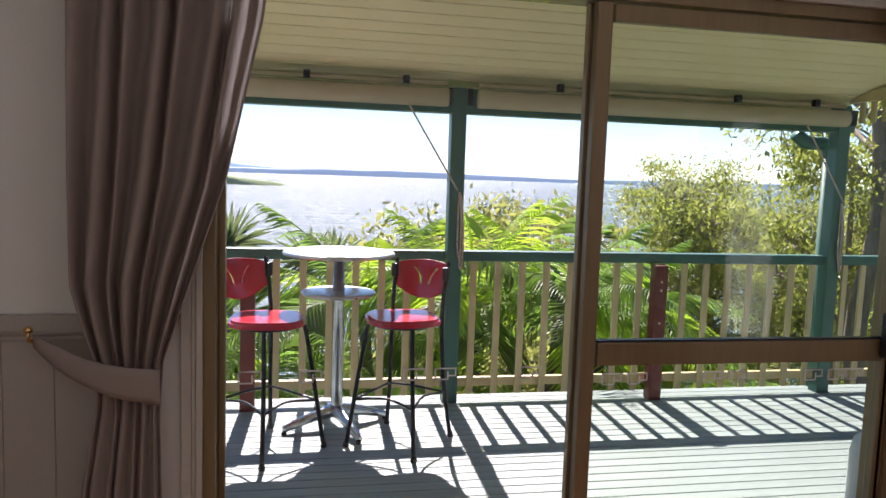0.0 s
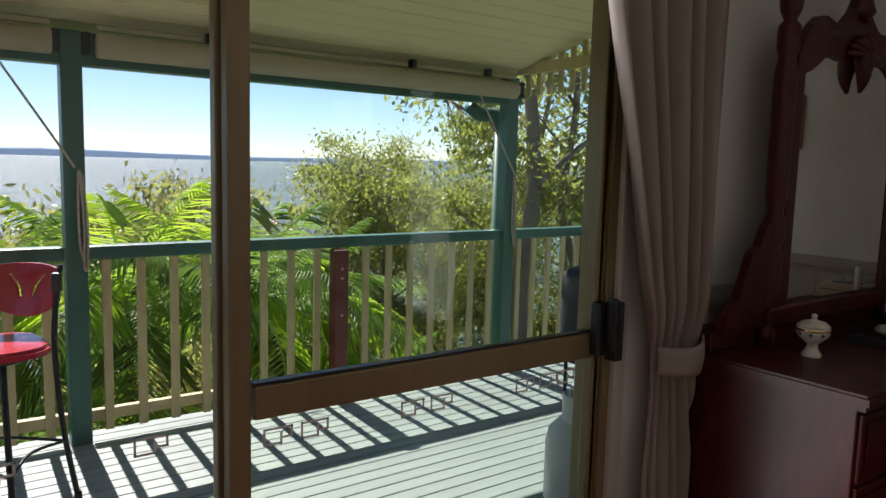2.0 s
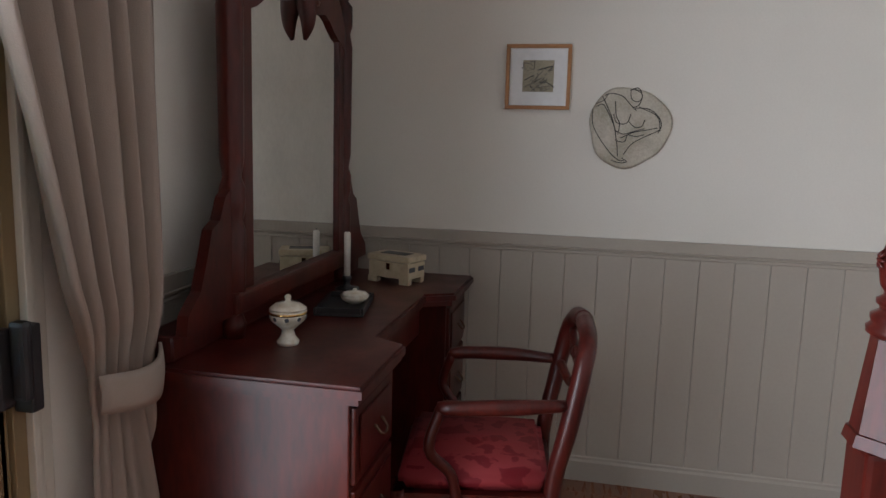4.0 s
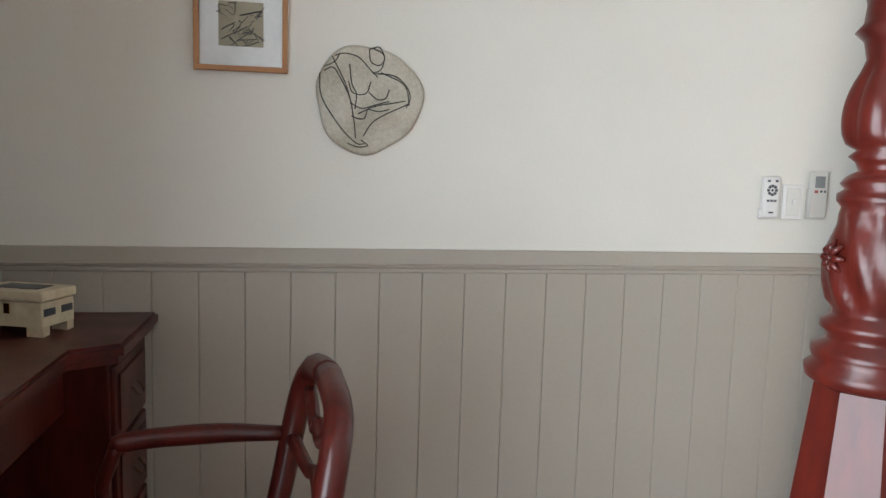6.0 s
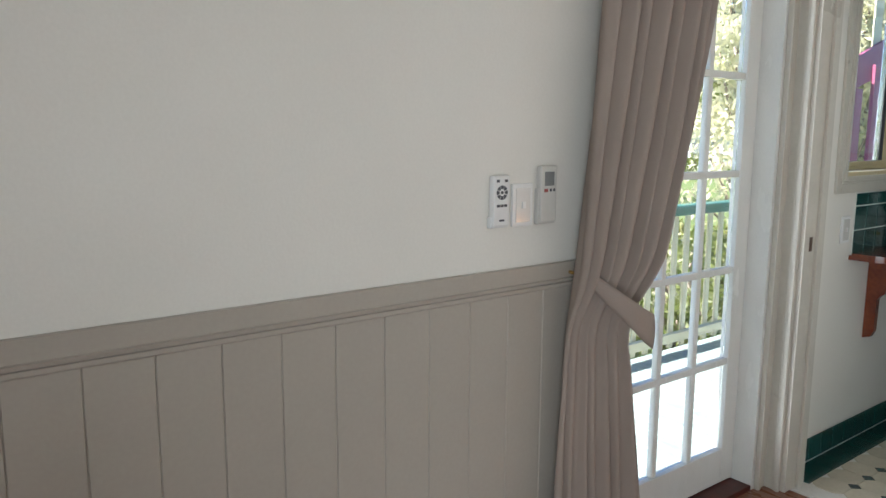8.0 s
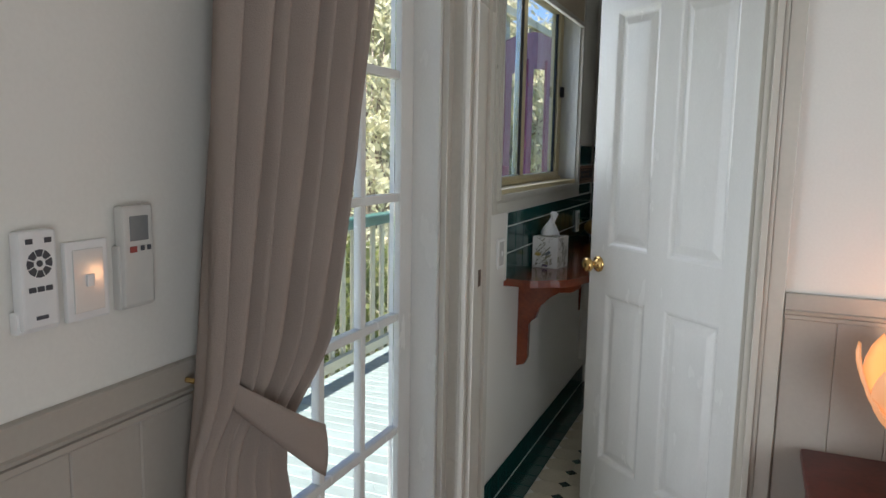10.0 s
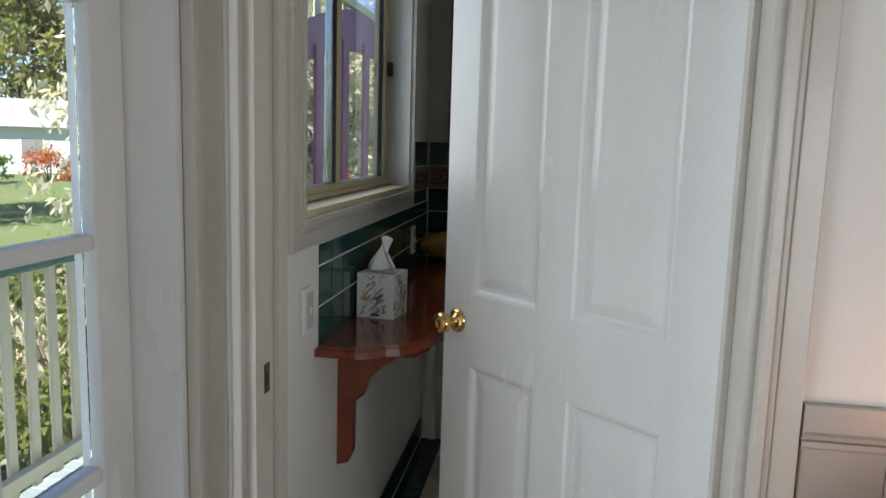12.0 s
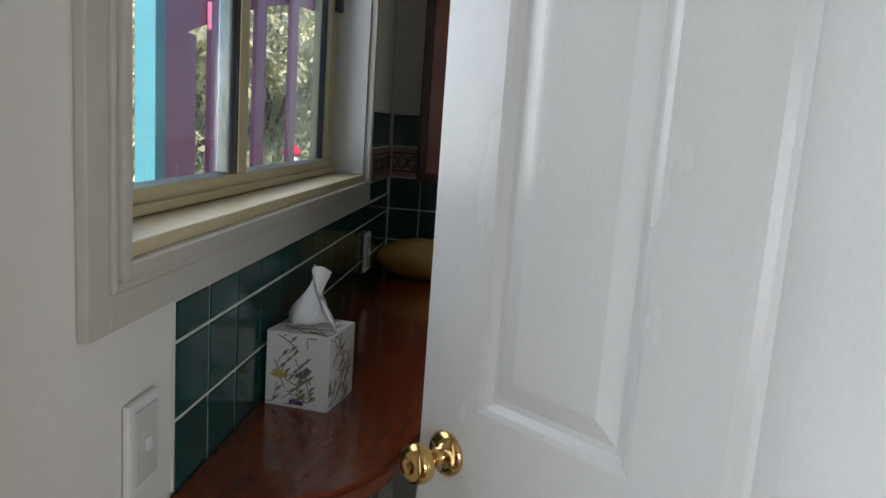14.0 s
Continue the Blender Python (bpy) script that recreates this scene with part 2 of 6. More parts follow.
def lathe(profile, n=24, at=(0, 0, 0), bm=None, fn=None):
    """Turn a profile of (radius, z) round the upright axis."""
    bm = bm or bmesh.new()
    rings = []
    for r, z in profile:
        ring = []
        for i in range(n):
            a = 2 * math.pi * i / n
            q = r if fn is None else r * fn(a, z)
            ring.append(bm.verts.new((at[0] + q * math.cos(a), at[1] + q * math.sin(a), at[2] + z)))
        rings.append(ring)
    for a, b in zip(rings, rings[1:]):
        for i in range(n):
            bm.faces.new((a[i], a[(i + 1) % n], b[(i + 1) % n], b[i]))
    bm.faces.new(rings[0][::-1])
    bm.faces.new(rings[-1])
    return bm


def tube(points, radius, n=8, bm=None, flat=1.0):
    """A round bar along points; radius may be a list."""
    bm = bm or bmesh.new()
    pts = [Vector(p) for p in points]
    rad = radius if isinstance(radius, (list, tuple)) else [radius] * len(pts)
    rings = []
    side = None
    for i, p in enumerate(pts):
        d = (pts[min(i + 1, len(pts) - 1)] - pts[max(i - 1, 0)]).normalized()
        if side is None:
            side = d.orthogonal().normalized()
        side = (side - d * side.dot(d)).normalized()
        up = d.cross(side)
        rings.append([bm.verts.new(p + rad[i] * (math.cos(2 * math.pi * k / n) * side + flat * math.sin(2 * math.pi * k / n) * up)) for k in range(n)])
    for a, b in zip(rings, rings[1:]):
        for i in range(n):
            bm.faces.new((a[i], a[(i + 1) % n], b[(i + 1) % n], b[i]))
    bm.faces.new(rings[0][::-1])
    bm.faces.new(rings[-1])
    return bm


def bend(points, steps=6):
    """A smooth line through points (Catmull-Rom)."""
    p = [Vector(q) for q in points]
    p = [2 * p[0] - p[1]] + p + [2 * p[-1] - p[-2]]
    out = []
    for i in range(1, len(p) - 2):
        for k in range(steps):
            t = k / steps
            out.append(0.5 * (2 * p[i] + (p[i + 1] - p[i - 1]) * t + (2 * p[i - 1] - 5 * p[i] + 4 * p[i + 1] - p[i + 2]) * t * t + (3 * p[i] - p[i - 1] - 3 * p[i + 1] + p[i + 2]) * t ** 3))
    return out + [p[-2]]


def plate(outline, depth, axis="z", at=(0, 0, 0), bm=None, bevel=0.0):
    """A flat outline (a, b) pushed out by depth. axis z: (x, y); y: (x, z); x: (y, z)."""
    bm = bm or bmesh.new()

    def place(a, b, d):
        q = {"z": (a, b, d), "y": (a, d, b), "x": (d, a, b)}[axis]
        return bm.verts.new((at[0] + q[0], at[1] + q[1], at[2] + q[2]))
    lo = [place(a, b, 0) for a, b in outline]
    hi = [place(a, b, depth) for a, b in outline]
    faces = [bm.faces.new(lo[::-1]), bm.faces.new(hi)]
    for i in range(len(lo)):
        j = (i + 1) % len(lo)
        faces.append(bm.faces.new((lo[i], lo[j], hi[j], hi[i])))
    bmesh.ops.recalc_face_normals(bm, faces=faces)
    if bevel:
        bmesh.ops.bevel(bm, geom=list(faces[1].edges), offset=bevel, segments=2, affect="EDGES")
    return bm


def sweep(profile, path, bm=None):
    """A moulding: profile of (out, up) swept along a straight run from path[0] to path[1], out being to the left of the run."""
    bm = bm or bmesh.new()
    a, b = Vector(path[0]), Vector(path[1])
    d = (b - a).normalized()
    out = Vector((-d.y, d.x, 0))
    up = Vector((0, 0, 1))
    if abs(d.z) > 0.9:
        out, up = Vector(path[2]), Vector(path[3])
    r1 = [bm.verts.new(a + out * o + up * u) for o, u in profile]
    r2 = [bm.verts.new(b + out * o + up * u) for o, u in profile]
    n = len(profile)
    fs = [bm.faces.new((r1[i], r1[(i + 1) % n], r2[(i + 1) % n], r2[i])) for i in range(n)]
    fs += [bm.faces.new(r1[::-1]), bm.faces.new(r2)]
    bmesh.ops.recalc_face_normals(bm, faces=fs)
    return bm


def structure(name, bm, material, label="", smooth=False, category=""):
    return tagged(part(name, bm, material, None, "", smooth), label, category, "", "structure")


# ---- the house: bedroom, bathroom, walls ----
EAST, NORTH, SOUTH, WEST = 4.07, 3.33, -0.70, -1.3
TOP = 2.65
structure("floor", box(WEST - 0.2, -3.2, -0.15, EAST + 0.2, NORTH + 0.14, -0.012), M_FLOOR, "polished red brown timber floor boards", category="floor")
structure("ceiling", box(WEST - 0.2, -3.2, TOP, EAST + 0.2, NORTH + 0.14, TOP + 0.1), M_CEIL, "plain white painted ceiling", category="ceiling")
floor = bpy.data.objects["floor"]

# north wall with the sliding door opening
DL, DR, DH = -0.07, 2.26, 2.05
bm = box(WEST, NORTH, 0, DL, NORTH + 0.14, TOP)
box(DR, NORTH, 0, EAST, NORTH + 0.14, TOP, bm=bm)
box(DL, NORTH, DH, DR, NORTH + 0.14, TOP, bm=bm)
wall_north = structure("wall_north", bm, M_WALL, "cream painted wall beside the sliding door", category="wall")
# east wall with the french door and the bathroom window
FL, FR, FH = 0.24, -0.63, 2.12
WL, WR, WB, WT = -1.172, -2.48, 1.246, 2.16
bm = box(EAST, FL, 0, EAST + 0.14, NORTH + 0.14, TOP)
box(EAST, FR, FH, EAST + 0.14, FL, TOP, bm=bm)
box(EAST, WL, 0, EAST + 0.14, FR, TOP, bm=bm)
box(EAST, WR, 0, EAST + 0.14, WL, WB, bm=bm)
box(EAST, WR, WT, EAST + 0.14, WL, TOP, bm=bm)
box(EAST, -3.2, 0, EAST + 0.14, WR, TOP, bm=bm)
wall_east = structure("wall_east", bm, M_WALL, "cream painted wall with pictures", category="wall")
# south wall with the bathroom doorway
BL, BR, BH = 3.150, 3.995, 2.06
bm = box(WEST, SOUTH - 0.15, 0, BL, SOUTH, TOP)
box(BR, SOUTH - 0.15, 0, EAST, SOUTH, TOP, bm=bm)
box(BL, SOUTH - 0.15, BH, BR, SOUTH, TOP, bm=bm)
wall_south = structure("wall_south", bm, M_WALL, "cream painted wall beside the bathroom doorway", category="wall")
wall_west = structure("wall_west", box(WEST - 0.14, -3.2, 0, WEST, NORTH + 0.14, TOP), M_WALL, "plain cream painted wall", category="wall")
bm = box(2.0, -3.13, 0, EAST, -2.93, TOP)
structure("wall_bathroom_back", bm, M_WALL, "cream painted bathroom end wall", category="wall")
structure("wall_bathroom_side", box(1.9, -3.13, 0, 2.0, SOUTH - 0.15, TOP), M_WALL, "plain cream bathroom side wall", category="wall")

# dado: boards, moulded rail and skirting
RAIL = [(0, 0), (0.012, 0), (0.015, 0.004), (0.015, 0.013), (0.010, 0.0145), (0.010, 0.018), (0.020, 0.020), (0.022, 0.026), (0.016, 0.029), (0.016, 0.071), (0.014, 0.073), (0, 0.073)]
SKIRT = [(0, 0), (0.016, 0), (0.016, 0.085), (0.012, 0.095), (0.012, 0.105), (0.006, 0.115), (0, 0.118)]


def dado(wall, name, a, b, first_joint=0.0):
    """Lining boards with a rail and a skirting along the run a to b; the room lies to the left of the run."""
    a, b = Vector((*a, 0)), Vector((*b, 0))
    d = (b - a).normalized()
    out = Vector((-d.y, d.x, 0))
    structure("dado_rail_" + name, sweep(RAIL, (a + Vector((0, 0, 0.977)), b + Vector((0, 0, 0.977)))), M_DADO, "taupe painted moulded dado rail", category="dado rail")
    structure("baseboard_" + name, sweep(SKIRT, (a, b)), M_DADO, "taupe painted moulded skirting board", category="skirting board")
    w = 0.1327
    n = int(((b - a).length - first_joint) / w)
    first = None
    for i in range(n):
        m = Matrix.Translation(a + d * (first_joint + w * i)) @ Matrix.Rotation(math.atan2(d.y, d.x), 4, "Z")
        if first is None:
            bm = plate([(0.0, 0), (0.0, 0.006), (0.0025, 0.009), (w - 0.0025, 0.009), (w - 0.0006, 0.0065), (w - 0.0006, 0)], 0.88, at=(0, 0, 0.1))
            first = part("board", bm, M_DADO, wall)
            first.matrix_basis = m
        else:
            share("board", first, wall, m)
    turn = Matrix.Rotation(math.atan2(d.y, d.x), 4, "Z")
    for x0, x1 in ((0.0, first_joint), (first_joint + w * n, (b - a).length)):
        if x1 - x0 > 0.012:
            part("board", box(x0, 0, 0.1, x1 - 0.001, 0.009, 0.98, 0.002, seg=1), M_DADO, wall).matrix_basis = Matrix.Translation(a) @ turn


dado(wall_east, "east", (EAST, FL + 0.067), (EAST, NORTH), (1.403 - FL - 0.067) % 0.1327)
dado(wall_north, "north_a", (EAST, NORTH), (DR + 0.28, NORTH))
dado(wall_north, "north_b", (DL - 0.26, NORTH), (WEST, NORTH))
dado(wall_south, "south", (WEST, SOUTH), (BL - 0.075, SOUTH))


# sliding door: outer frame, fixed pane, sliding leaf with mid rail
def sliding_door():
    d = thing("sliding_door", (0, 0, 0), 0, "closed bronze aluminium sliding glass door onto the deck", "door", kind="structure")
    y0, y1 = NORTH - 0.005, NORTH + 0.11
    bm = box(DL, y0, 0, DL + 0.035, y1, DH, 0.003)
    part("left_jamb", bm, M_BRONZE, d)
    bm = box(DR - 0.035, y0, 0, DR, y1, DH, 0.003)
    box(DR - 0.06, y0 + 0.01, 0.02, DR - 0.045, y0 + 0.03, DH - 0.04, 0.002, bm)
    part("right_jamb", bm, M_BRONZE, d)
    bm = box(DL + 0.036, y0, DH - 0.04, DR - 0.036, y1, DH, 0.003)
    part("head", bm, M_BRONZE, d)
    bm = box(DL + 0.036, y0, -0.01, DR - 0.036, y1, 0.02, 0.003)
    box(DL + 0.04, NORTH + 0.025, 0.02, DR - 0.04, NORTH + 0.03, 0.032, bm=bm)
    part("sill_track", bm, M_BRONZE, d)
    fixed = part("fixed_leaf", box(1.07, NORTH + 0.055, 0.02, 1.115, NORTH + 0.09, DH - 0.04, 0.004), M_BRONZE, d)
    box_l = box(DL + 0.036, NORTH + 0.055, 0.021, DL + 0.055, NORTH + 0.09, DH - 0.041, 0.003)
    part("fixed_stile", box_l, M_BRONZE, fixed)
    p = part("pane", box(DL + 0.05, NORTH + 0.07, 0.03, 1.075, NORTH + 0.075, DH - 0.045), M_GLASS, fixed)
    p.visible_shadow = False
    leaf = part("sliding_leaf", box(1.078, NORTH + 0.005, 0.03, 1.128, NORTH + 0.045, DH - 0.042, 0.006), M_BRONZE, d)
    part("lock_stile", box(2.190, NORTH + 0.005, 0.03, 2.223, NORTH + 0.045, DH - 0.042, 0.005), M_BRONZE, leaf)
    bm = box(1.136, NORTH + 0.008, 0.872, 2.189, NORTH + 0.042, 0.948, 0.005)
    part("mid_rail", bm, M_BRONZE, leaf)
    part("mid_rail_gasket", box(1.136, NORTH + 0.012, 0.949, 2.189, NORTH + 0.038, 0.955), M_BLACK, leaf)
    part("bottom_rail", box(1.136, NORTH + 0.008, 0.03, 2.189, NORTH + 0.042, 0.12, 0.005), M_BRONZE, leaf)
    part("top_rail", box(1.136, NORTH + 0.008, DH - 0.10, 2.189, NORTH + 0.042, DH - 0.045, 0.005), M_BRONZE, leaf)
    for z0, z1 in ((0.115, 0.875), (0.95, DH - 0.095)):
        p = part("pane", box(1.13, NORTH + 0.022, z0, 2.194, NORTH + 0.027, z1), M_GLASSG, leaf)
        p.visible_shadow = False
    bm = box(2.17, NORTH - 0.03, 0.885, 2.212, NORTH + 0.004, 1.045, 0.008)
    lock = part("lock_case", bm, M_BLACK, leaf)
    bm = box(2.196, NORTH - 0.066, 0.90, 2.224, NORTH - 0.031, 1.06, 0.010)
    part("pull_handle", bm, M_BLACK, lock)
    part("keeper", box(2.228, NORTH - 0.05, 0.865, 2.262, NORTH - 0.006, 1.045, 0.006), M_BLACK, d)
    # greek key safety strips stuck to the panes
    keys = bmesh.new()
    for z, xs, y in ((0.86, (0.02, 0.2, 0.52, 0.62, 0.9), NORTH + 0.067), (0.845, (1.16, 1.25, 1.52, 1.61, 1.9, 1.99, 2.06), NORTH + 0.019)):
        for x in xs:
            for a, b, c, e in ((0, 0, 0.045, 0.005), (0, 0.035, 0.07, 0.04), (0, 0, 0.005, 0.04), (0.04, 0, 0.045, 0.028), (0.065, 0.012, 0.07, 0.04), (0.045, 0.012, 0.07, 0.017)):
                box(x + a, y, z - 0.04 + b, x + c, y + 0.001, z - 0.04 + e, bm=keys)
    part("safety_strip", keys, M_PLASTIC, leaf, "white key pattern safety strip on the glass")
    return d


sliding_door()


def frame_trim(name, axis, at, lo, hi, z0, z1, side, material, label, bottom=False, w=0.072):
    """A moulded frame round an opening lo to hi. axis x: the wall faces along x."""
    bm = bmesh.new()

    def bar(a0, b0, a1, b1, proud, bevel):
        n0, n1 = sorted((at, at + side * proud))
        if axis == "x":
            box(n0, a0, b0, n1, a1, b1, bevel, bm)
        else:
            box(a0, n0, b0, a1, n1, b1, bevel, bm)
    # flat outer board, a raised bead along the opening, a low step between them
    for near, far, proud in ((0.0, 0.018, 0.022), (0.0185, 0.030, 0.016), (0.0305, w, 0.013)):
        zb = z0 - far if bottom else z0
        bar(lo - far, zb, lo - near, z1 + far, proud, 0.003)
        bar(hi + near, zb, hi + far, z1 + far, proud, 0.003)
        bar(lo - near + 0.0005, z1 + near, hi + near - 0.0005, z1 + far, proud, 0.003)
        if bottom:
            bar(lo - near + 0.0005, z0 - far, hi + near - 0.0005, z0 - near, proud, 0.003)
    return structure(name, bm, material, label, category="trim")


# french door
def french_door():
    d = thing("french_door", (0, 0, 0), 0, "white glazed french door closed onto the side verandah", "door", kind="structure")
    x0, x1 = EAST + 0.085, EAST + 0.125
    part("jamb_lining", box(EAST, FR - 0.002, 0, EAST + 0.14, FR + 0.018, FH), M_WHITE, d)
    part("jamb_lining", box(EAST, FL - 0.018, 0, EAST + 0.14, FL + 0.002, FH), M_WHITE, d)
    part("head_lining", box(EAST, FR + 0.019, FH - 0.02, EAST + 0.14, FL - 0.019, FH), M_WHITE, d)
    part("threshold", box(EAST, FR + 0.019, -0.01, EAST + 0.16, FL - 0.019, 0.02, 0.004), M_MAHOG, d)
    ys = [-0.525, -0.308, -0.091, 0.126]
    zs = [0.168, 0.533, 0.90, 1.27, 1.631, 1.995]
    part("hinge_stile", box(x0, FR + 0.022, 0.025, x1, ys[0], FH - 0.024, 0.003), M_WHITE, d)
    part("lock_stile", box(x0, ys[3], 0.025, x1, FL - 0.022, FH - 0.024, 0.003), M_WHITE, d)
    part("bottom_rail", box(x0 + 0.001, ys[0], 0.025, x1 - 0.001, ys[3], zs[0], 0.003), M_WHITE, d)
    part("top_rail", box(x0 + 0.001, ys[0], zs[-1], x1 - 0.001, ys[3], FH - 0.025, 0.003), M_WHITE, d)
    for z in zs[1:-1]:
        bm = box(x0 + 0.004, ys[0], z - 0.013, x1 - 0.004, ys[3], z + 0.013, 0.005)
        part("glazing_bar", bm, M_WHITE, d)
    for y in ys[1:3]:
        bm = box(x0 + 0.006, y - 0.013, zs[0], x1 - 0.006, y + 0.013, zs[-1], 0.005)
        part("glazing_bar", bm, M_WHITE, d)
    for i in range(3):
        for j in range(5):
            p = part("pane", box(x0 + 0.016, ys[i] + 0.008, zs[j] + 0.008, x0 + 0.02, ys[i + 1] - 0.008, zs[j + 1] - 0.008), M_GLASS, d)
            p.visible_shadow = False
    return d


french_door()
frame_trim("trim_sliding_door", "y", NORTH, DL, DR, 0, DH, -1, M_CREAMTRIM, "cream timber trim round the sliding door", w=0.06)
frame_trim("trim_bathroom_door", "y", SOUTH, BL, BR, 0, BH, 1, M_CREAMTRIM, "cream moulded architrave round the bathroom doorway")
frame_trim("trim_french_door", "x", EAST, FR + 0.0, FL, 0, FH, -1, M_CREAMTRIM, "cream moulded architrave round the french door", w=0.066)
frame_trim("trim_window", "x", EAST, WR, WL, WB, WT, -1, M_CREAMTRIM, "cream moulded frame round the bathroom window", bottom=True)
bm = box(BL - 0.002, SOUTH - 0.152, 0, BL + 0.018, SOUTH + 0.002, BH)
box(BR - 0.018, SOUTH - 0.152, 0, BR + 0.002, SOUTH + 0.002, BH, bm=bm)
box(BL + 0.019, SOUTH - 0.152, BH - 0.02, BR - 0.019, SOUTH + 0.002, BH, bm=bm)
for a, b in ((BL + 0.018, BL + 0.030), (BR - 0.030, BR - 0.018)):
    box(a, SOUTH - 0.112, 0, b, SOUTH - 0.08, BH - 0.021, 0.002, bm)
box(BL + 0.031, SOUTH - 0.112, BH - 0.033, BR - 0.031, SOUTH - 0.08, BH - 0.021, 0.002, bm)
structure("trim_door_lining", bm, M_CREAMTRIM, "cream painted door lining, chipped near the latch", category="trim")


def bathroom_door():
    """Four panel door on its hinge, half open into the bathroom."""
    ang = -41.3
    w = 0.782
    d = thing("door_bathroom", (3.157, -0.864, 0.008), ang, "white four panel bathroom door standing half open", "door", kind="structure")
    th = 0.035
    top = 2.03
    xs = [0, 0.117, 0.361, 0.459, 0.680, w]
    rows = [(0.21, 0.872), (1.053, 1.91)]
    leaf = part("hinge_stile", box(xs[0], -th, 0, xs[1], 0, top), M_WHITE, d)
    part("mid_stile", box(xs[2], -th, 0, xs[3], 0, top), M_WHITE, d)
    part("lock_stile", box(xs[4], -th, 0, xs[5], 0, top), M_WHITE, d)
    for a, b in ((xs[1], xs[2]), (xs[3], xs[4])):
        zz = [0] + [z for r in rows for z in r] + [top]
        for k in range(0, len(zz), 2):
            part("rail", box(a, -th, zz[k], b, 0, zz[k + 1]), M_WHITE, d)
    for a, b in ((xs[1], xs[2]), (xs[3], xs[4])):
        for z0, z1 in rows:
            bm = bmesh.new()
            for s, y in ((1, 0.0), (-1, -th)):
                loops = []
                for inset, depth in ((0, 0.0), (0.008, 0.003), (0.016, 0.011), (0.024, 0.012), (0.05, 0.004), (0.056, 0.0035)):
                    yy = y - s * depth
                    loops.append([bm.verts.new((x, yy, z)) for x, z in ((a + inset, z0 + inset), (b - inset, z0 + inset), (b - inset, z1 - inset), (a + inset, z1 - inset))])
                fs = []
                for p, q in zip(loops, loops[1:]):
                    for i in range(4):
                        fs.append(bm.faces.new((p[i], p[(i + 1) % 4], q[(i + 1) % 4], q[i])))
                fs.append(bm.faces.new(loops[-1]))
                for f in fs:
                    f.normal_update()
                    if f.normal.y * s < 0:
                        f.normal_flip()
            part("panel", bm, M_WHITE, d)
    knob = [(0.031, 0), (0.031, 0.004), (0.024, 0.01), (0.012, 0.014), (0.011, 0.03), (0.018, 0.036), (0.026, 0.045), (0.027, 0.053), (0.024, 0.062), (0.014, 0.068), (0.008, 0.066), (0.004, 0.066)]
    for s in (1, -1):
        k = part("knob", lathe(knob, 28), M_BRASS, d, "polished brass door knob", smooth=True)
        k.matrix_basis = pose(w - 0.053, 0 if s > 0 else -th, 0.978, -90 * s, 0, 0)
    for z in (0.25, 1.05, 1.8):
        part("hinge", tube([(-0.004, 0.004, z - 0.05), (-0.004, 0.004, z + 0.05)], 0.007), M_BRONZE, d)
    return d


bathroom_door()


def bathroom_window():
    d = thing("window_bathroom", (0, 0, 0), 0, "cream aluminium sliding window with two panes", "window", kind="structure")
    x0, x1 = EAST + 0.085, EAST + 0.135
    m = mat("cream aluminium", (0.62, 0.53, 0.32), (0.57, 0.48, 0.28), rough=0.35, bump=0.02)
    fr = bmesh.new()
    box(x0, WR + 0.012, WB + 0.02, x1, WL - 0.012, WB + 0.055, 0.003, fr)
    box(x0, WR + 0.012, WT - 0.04, x1, WL - 0.012, WT - 0.012, 0.003, fr)
    box(x0, WR + 0.012, WB + 0.056, x1, WR + 0.08, WT - 0.041, 0.003, fr)
    box(x0, WL - 0.04, WB + 0.056, x1, WL - 0.012, WT - 0.041, 0.003, fr)
    part("window_frame", fr, m, d)
    my = -1.765
    bm = box(x0 - 0.004, my - 0.022, WB + 0.056, x0 + 0.02, my + 0.022, WT - 0.041, 0.003)
    part("meeting_stile", bm, m, d)
    part("track", box(x0 - 0.012, WR + 0.014, WB + 0.02, x0 - 0.001, WL - 0.014, WB + 0.035, 0.002), m, d)
    part("gasket", box(x0 + 0.012, my - 0.030, WB + 0.058, x0 + 0.03, my - 0.023, WT - 0.043), M_BLACK, d)
    part("gasket", box(x0 + 0.012, WR + 0.081, WB + 0.058, x0 + 0.03, WR + 0.088, WT - 0.043), M_BLACK, d)
    part("gasket", box(x0 - 0.002, my + 0.023, WB + 0.058, x0 + 0.02, my + 0.031, WT - 0.043), M_BLACK, d)
    part("sash_stile", box(x0 + 0.004, my + 0.032, WB + 0.056, x0 + 0.03, my + 0.05, WT - 0.041, 0.003), M_CHROME, d, "bare aluminium sash edge")
    for a, b in ((WR + 0.075, my), (my, WL - 0.035)):
        p = part("pane", box(x0 + 0.018, a, WB + 0.05, x0 + 0.022, b, WT - 0.035), M_GLASS, d)
        p.visible_shadow = False
    ln = bmesh.new()
    box(EAST - 0.006, WR, WB - 0.002, x0 + 0.06, WL, WB + 0.018, 0.003, ln)
    part("window_sill", ln, m, d)
    ln = bmesh.new()
    box(EAST - 0.004, WR - 0.002, WB + 0.019, x0 + 0.06, WR + 0.011, WT - 0.012, bm=ln)
    part("side_lining", ln, M_WHITE, d)
    ln = bmesh.new()
    box(EAST - 0.004, WL - 0.011, WB + 0.019, x0 + 0.06, WL + 0.002, WT - 0.012, bm=ln)
    part("side_lining", ln, M_WHITE, d)
    part("latch", box(x0 - 0.02, WR + 0.03, 1.695, x0, WR + 0.055, 1.75, 0.004), M_BLACK, d)
    return d


bathroom_window()


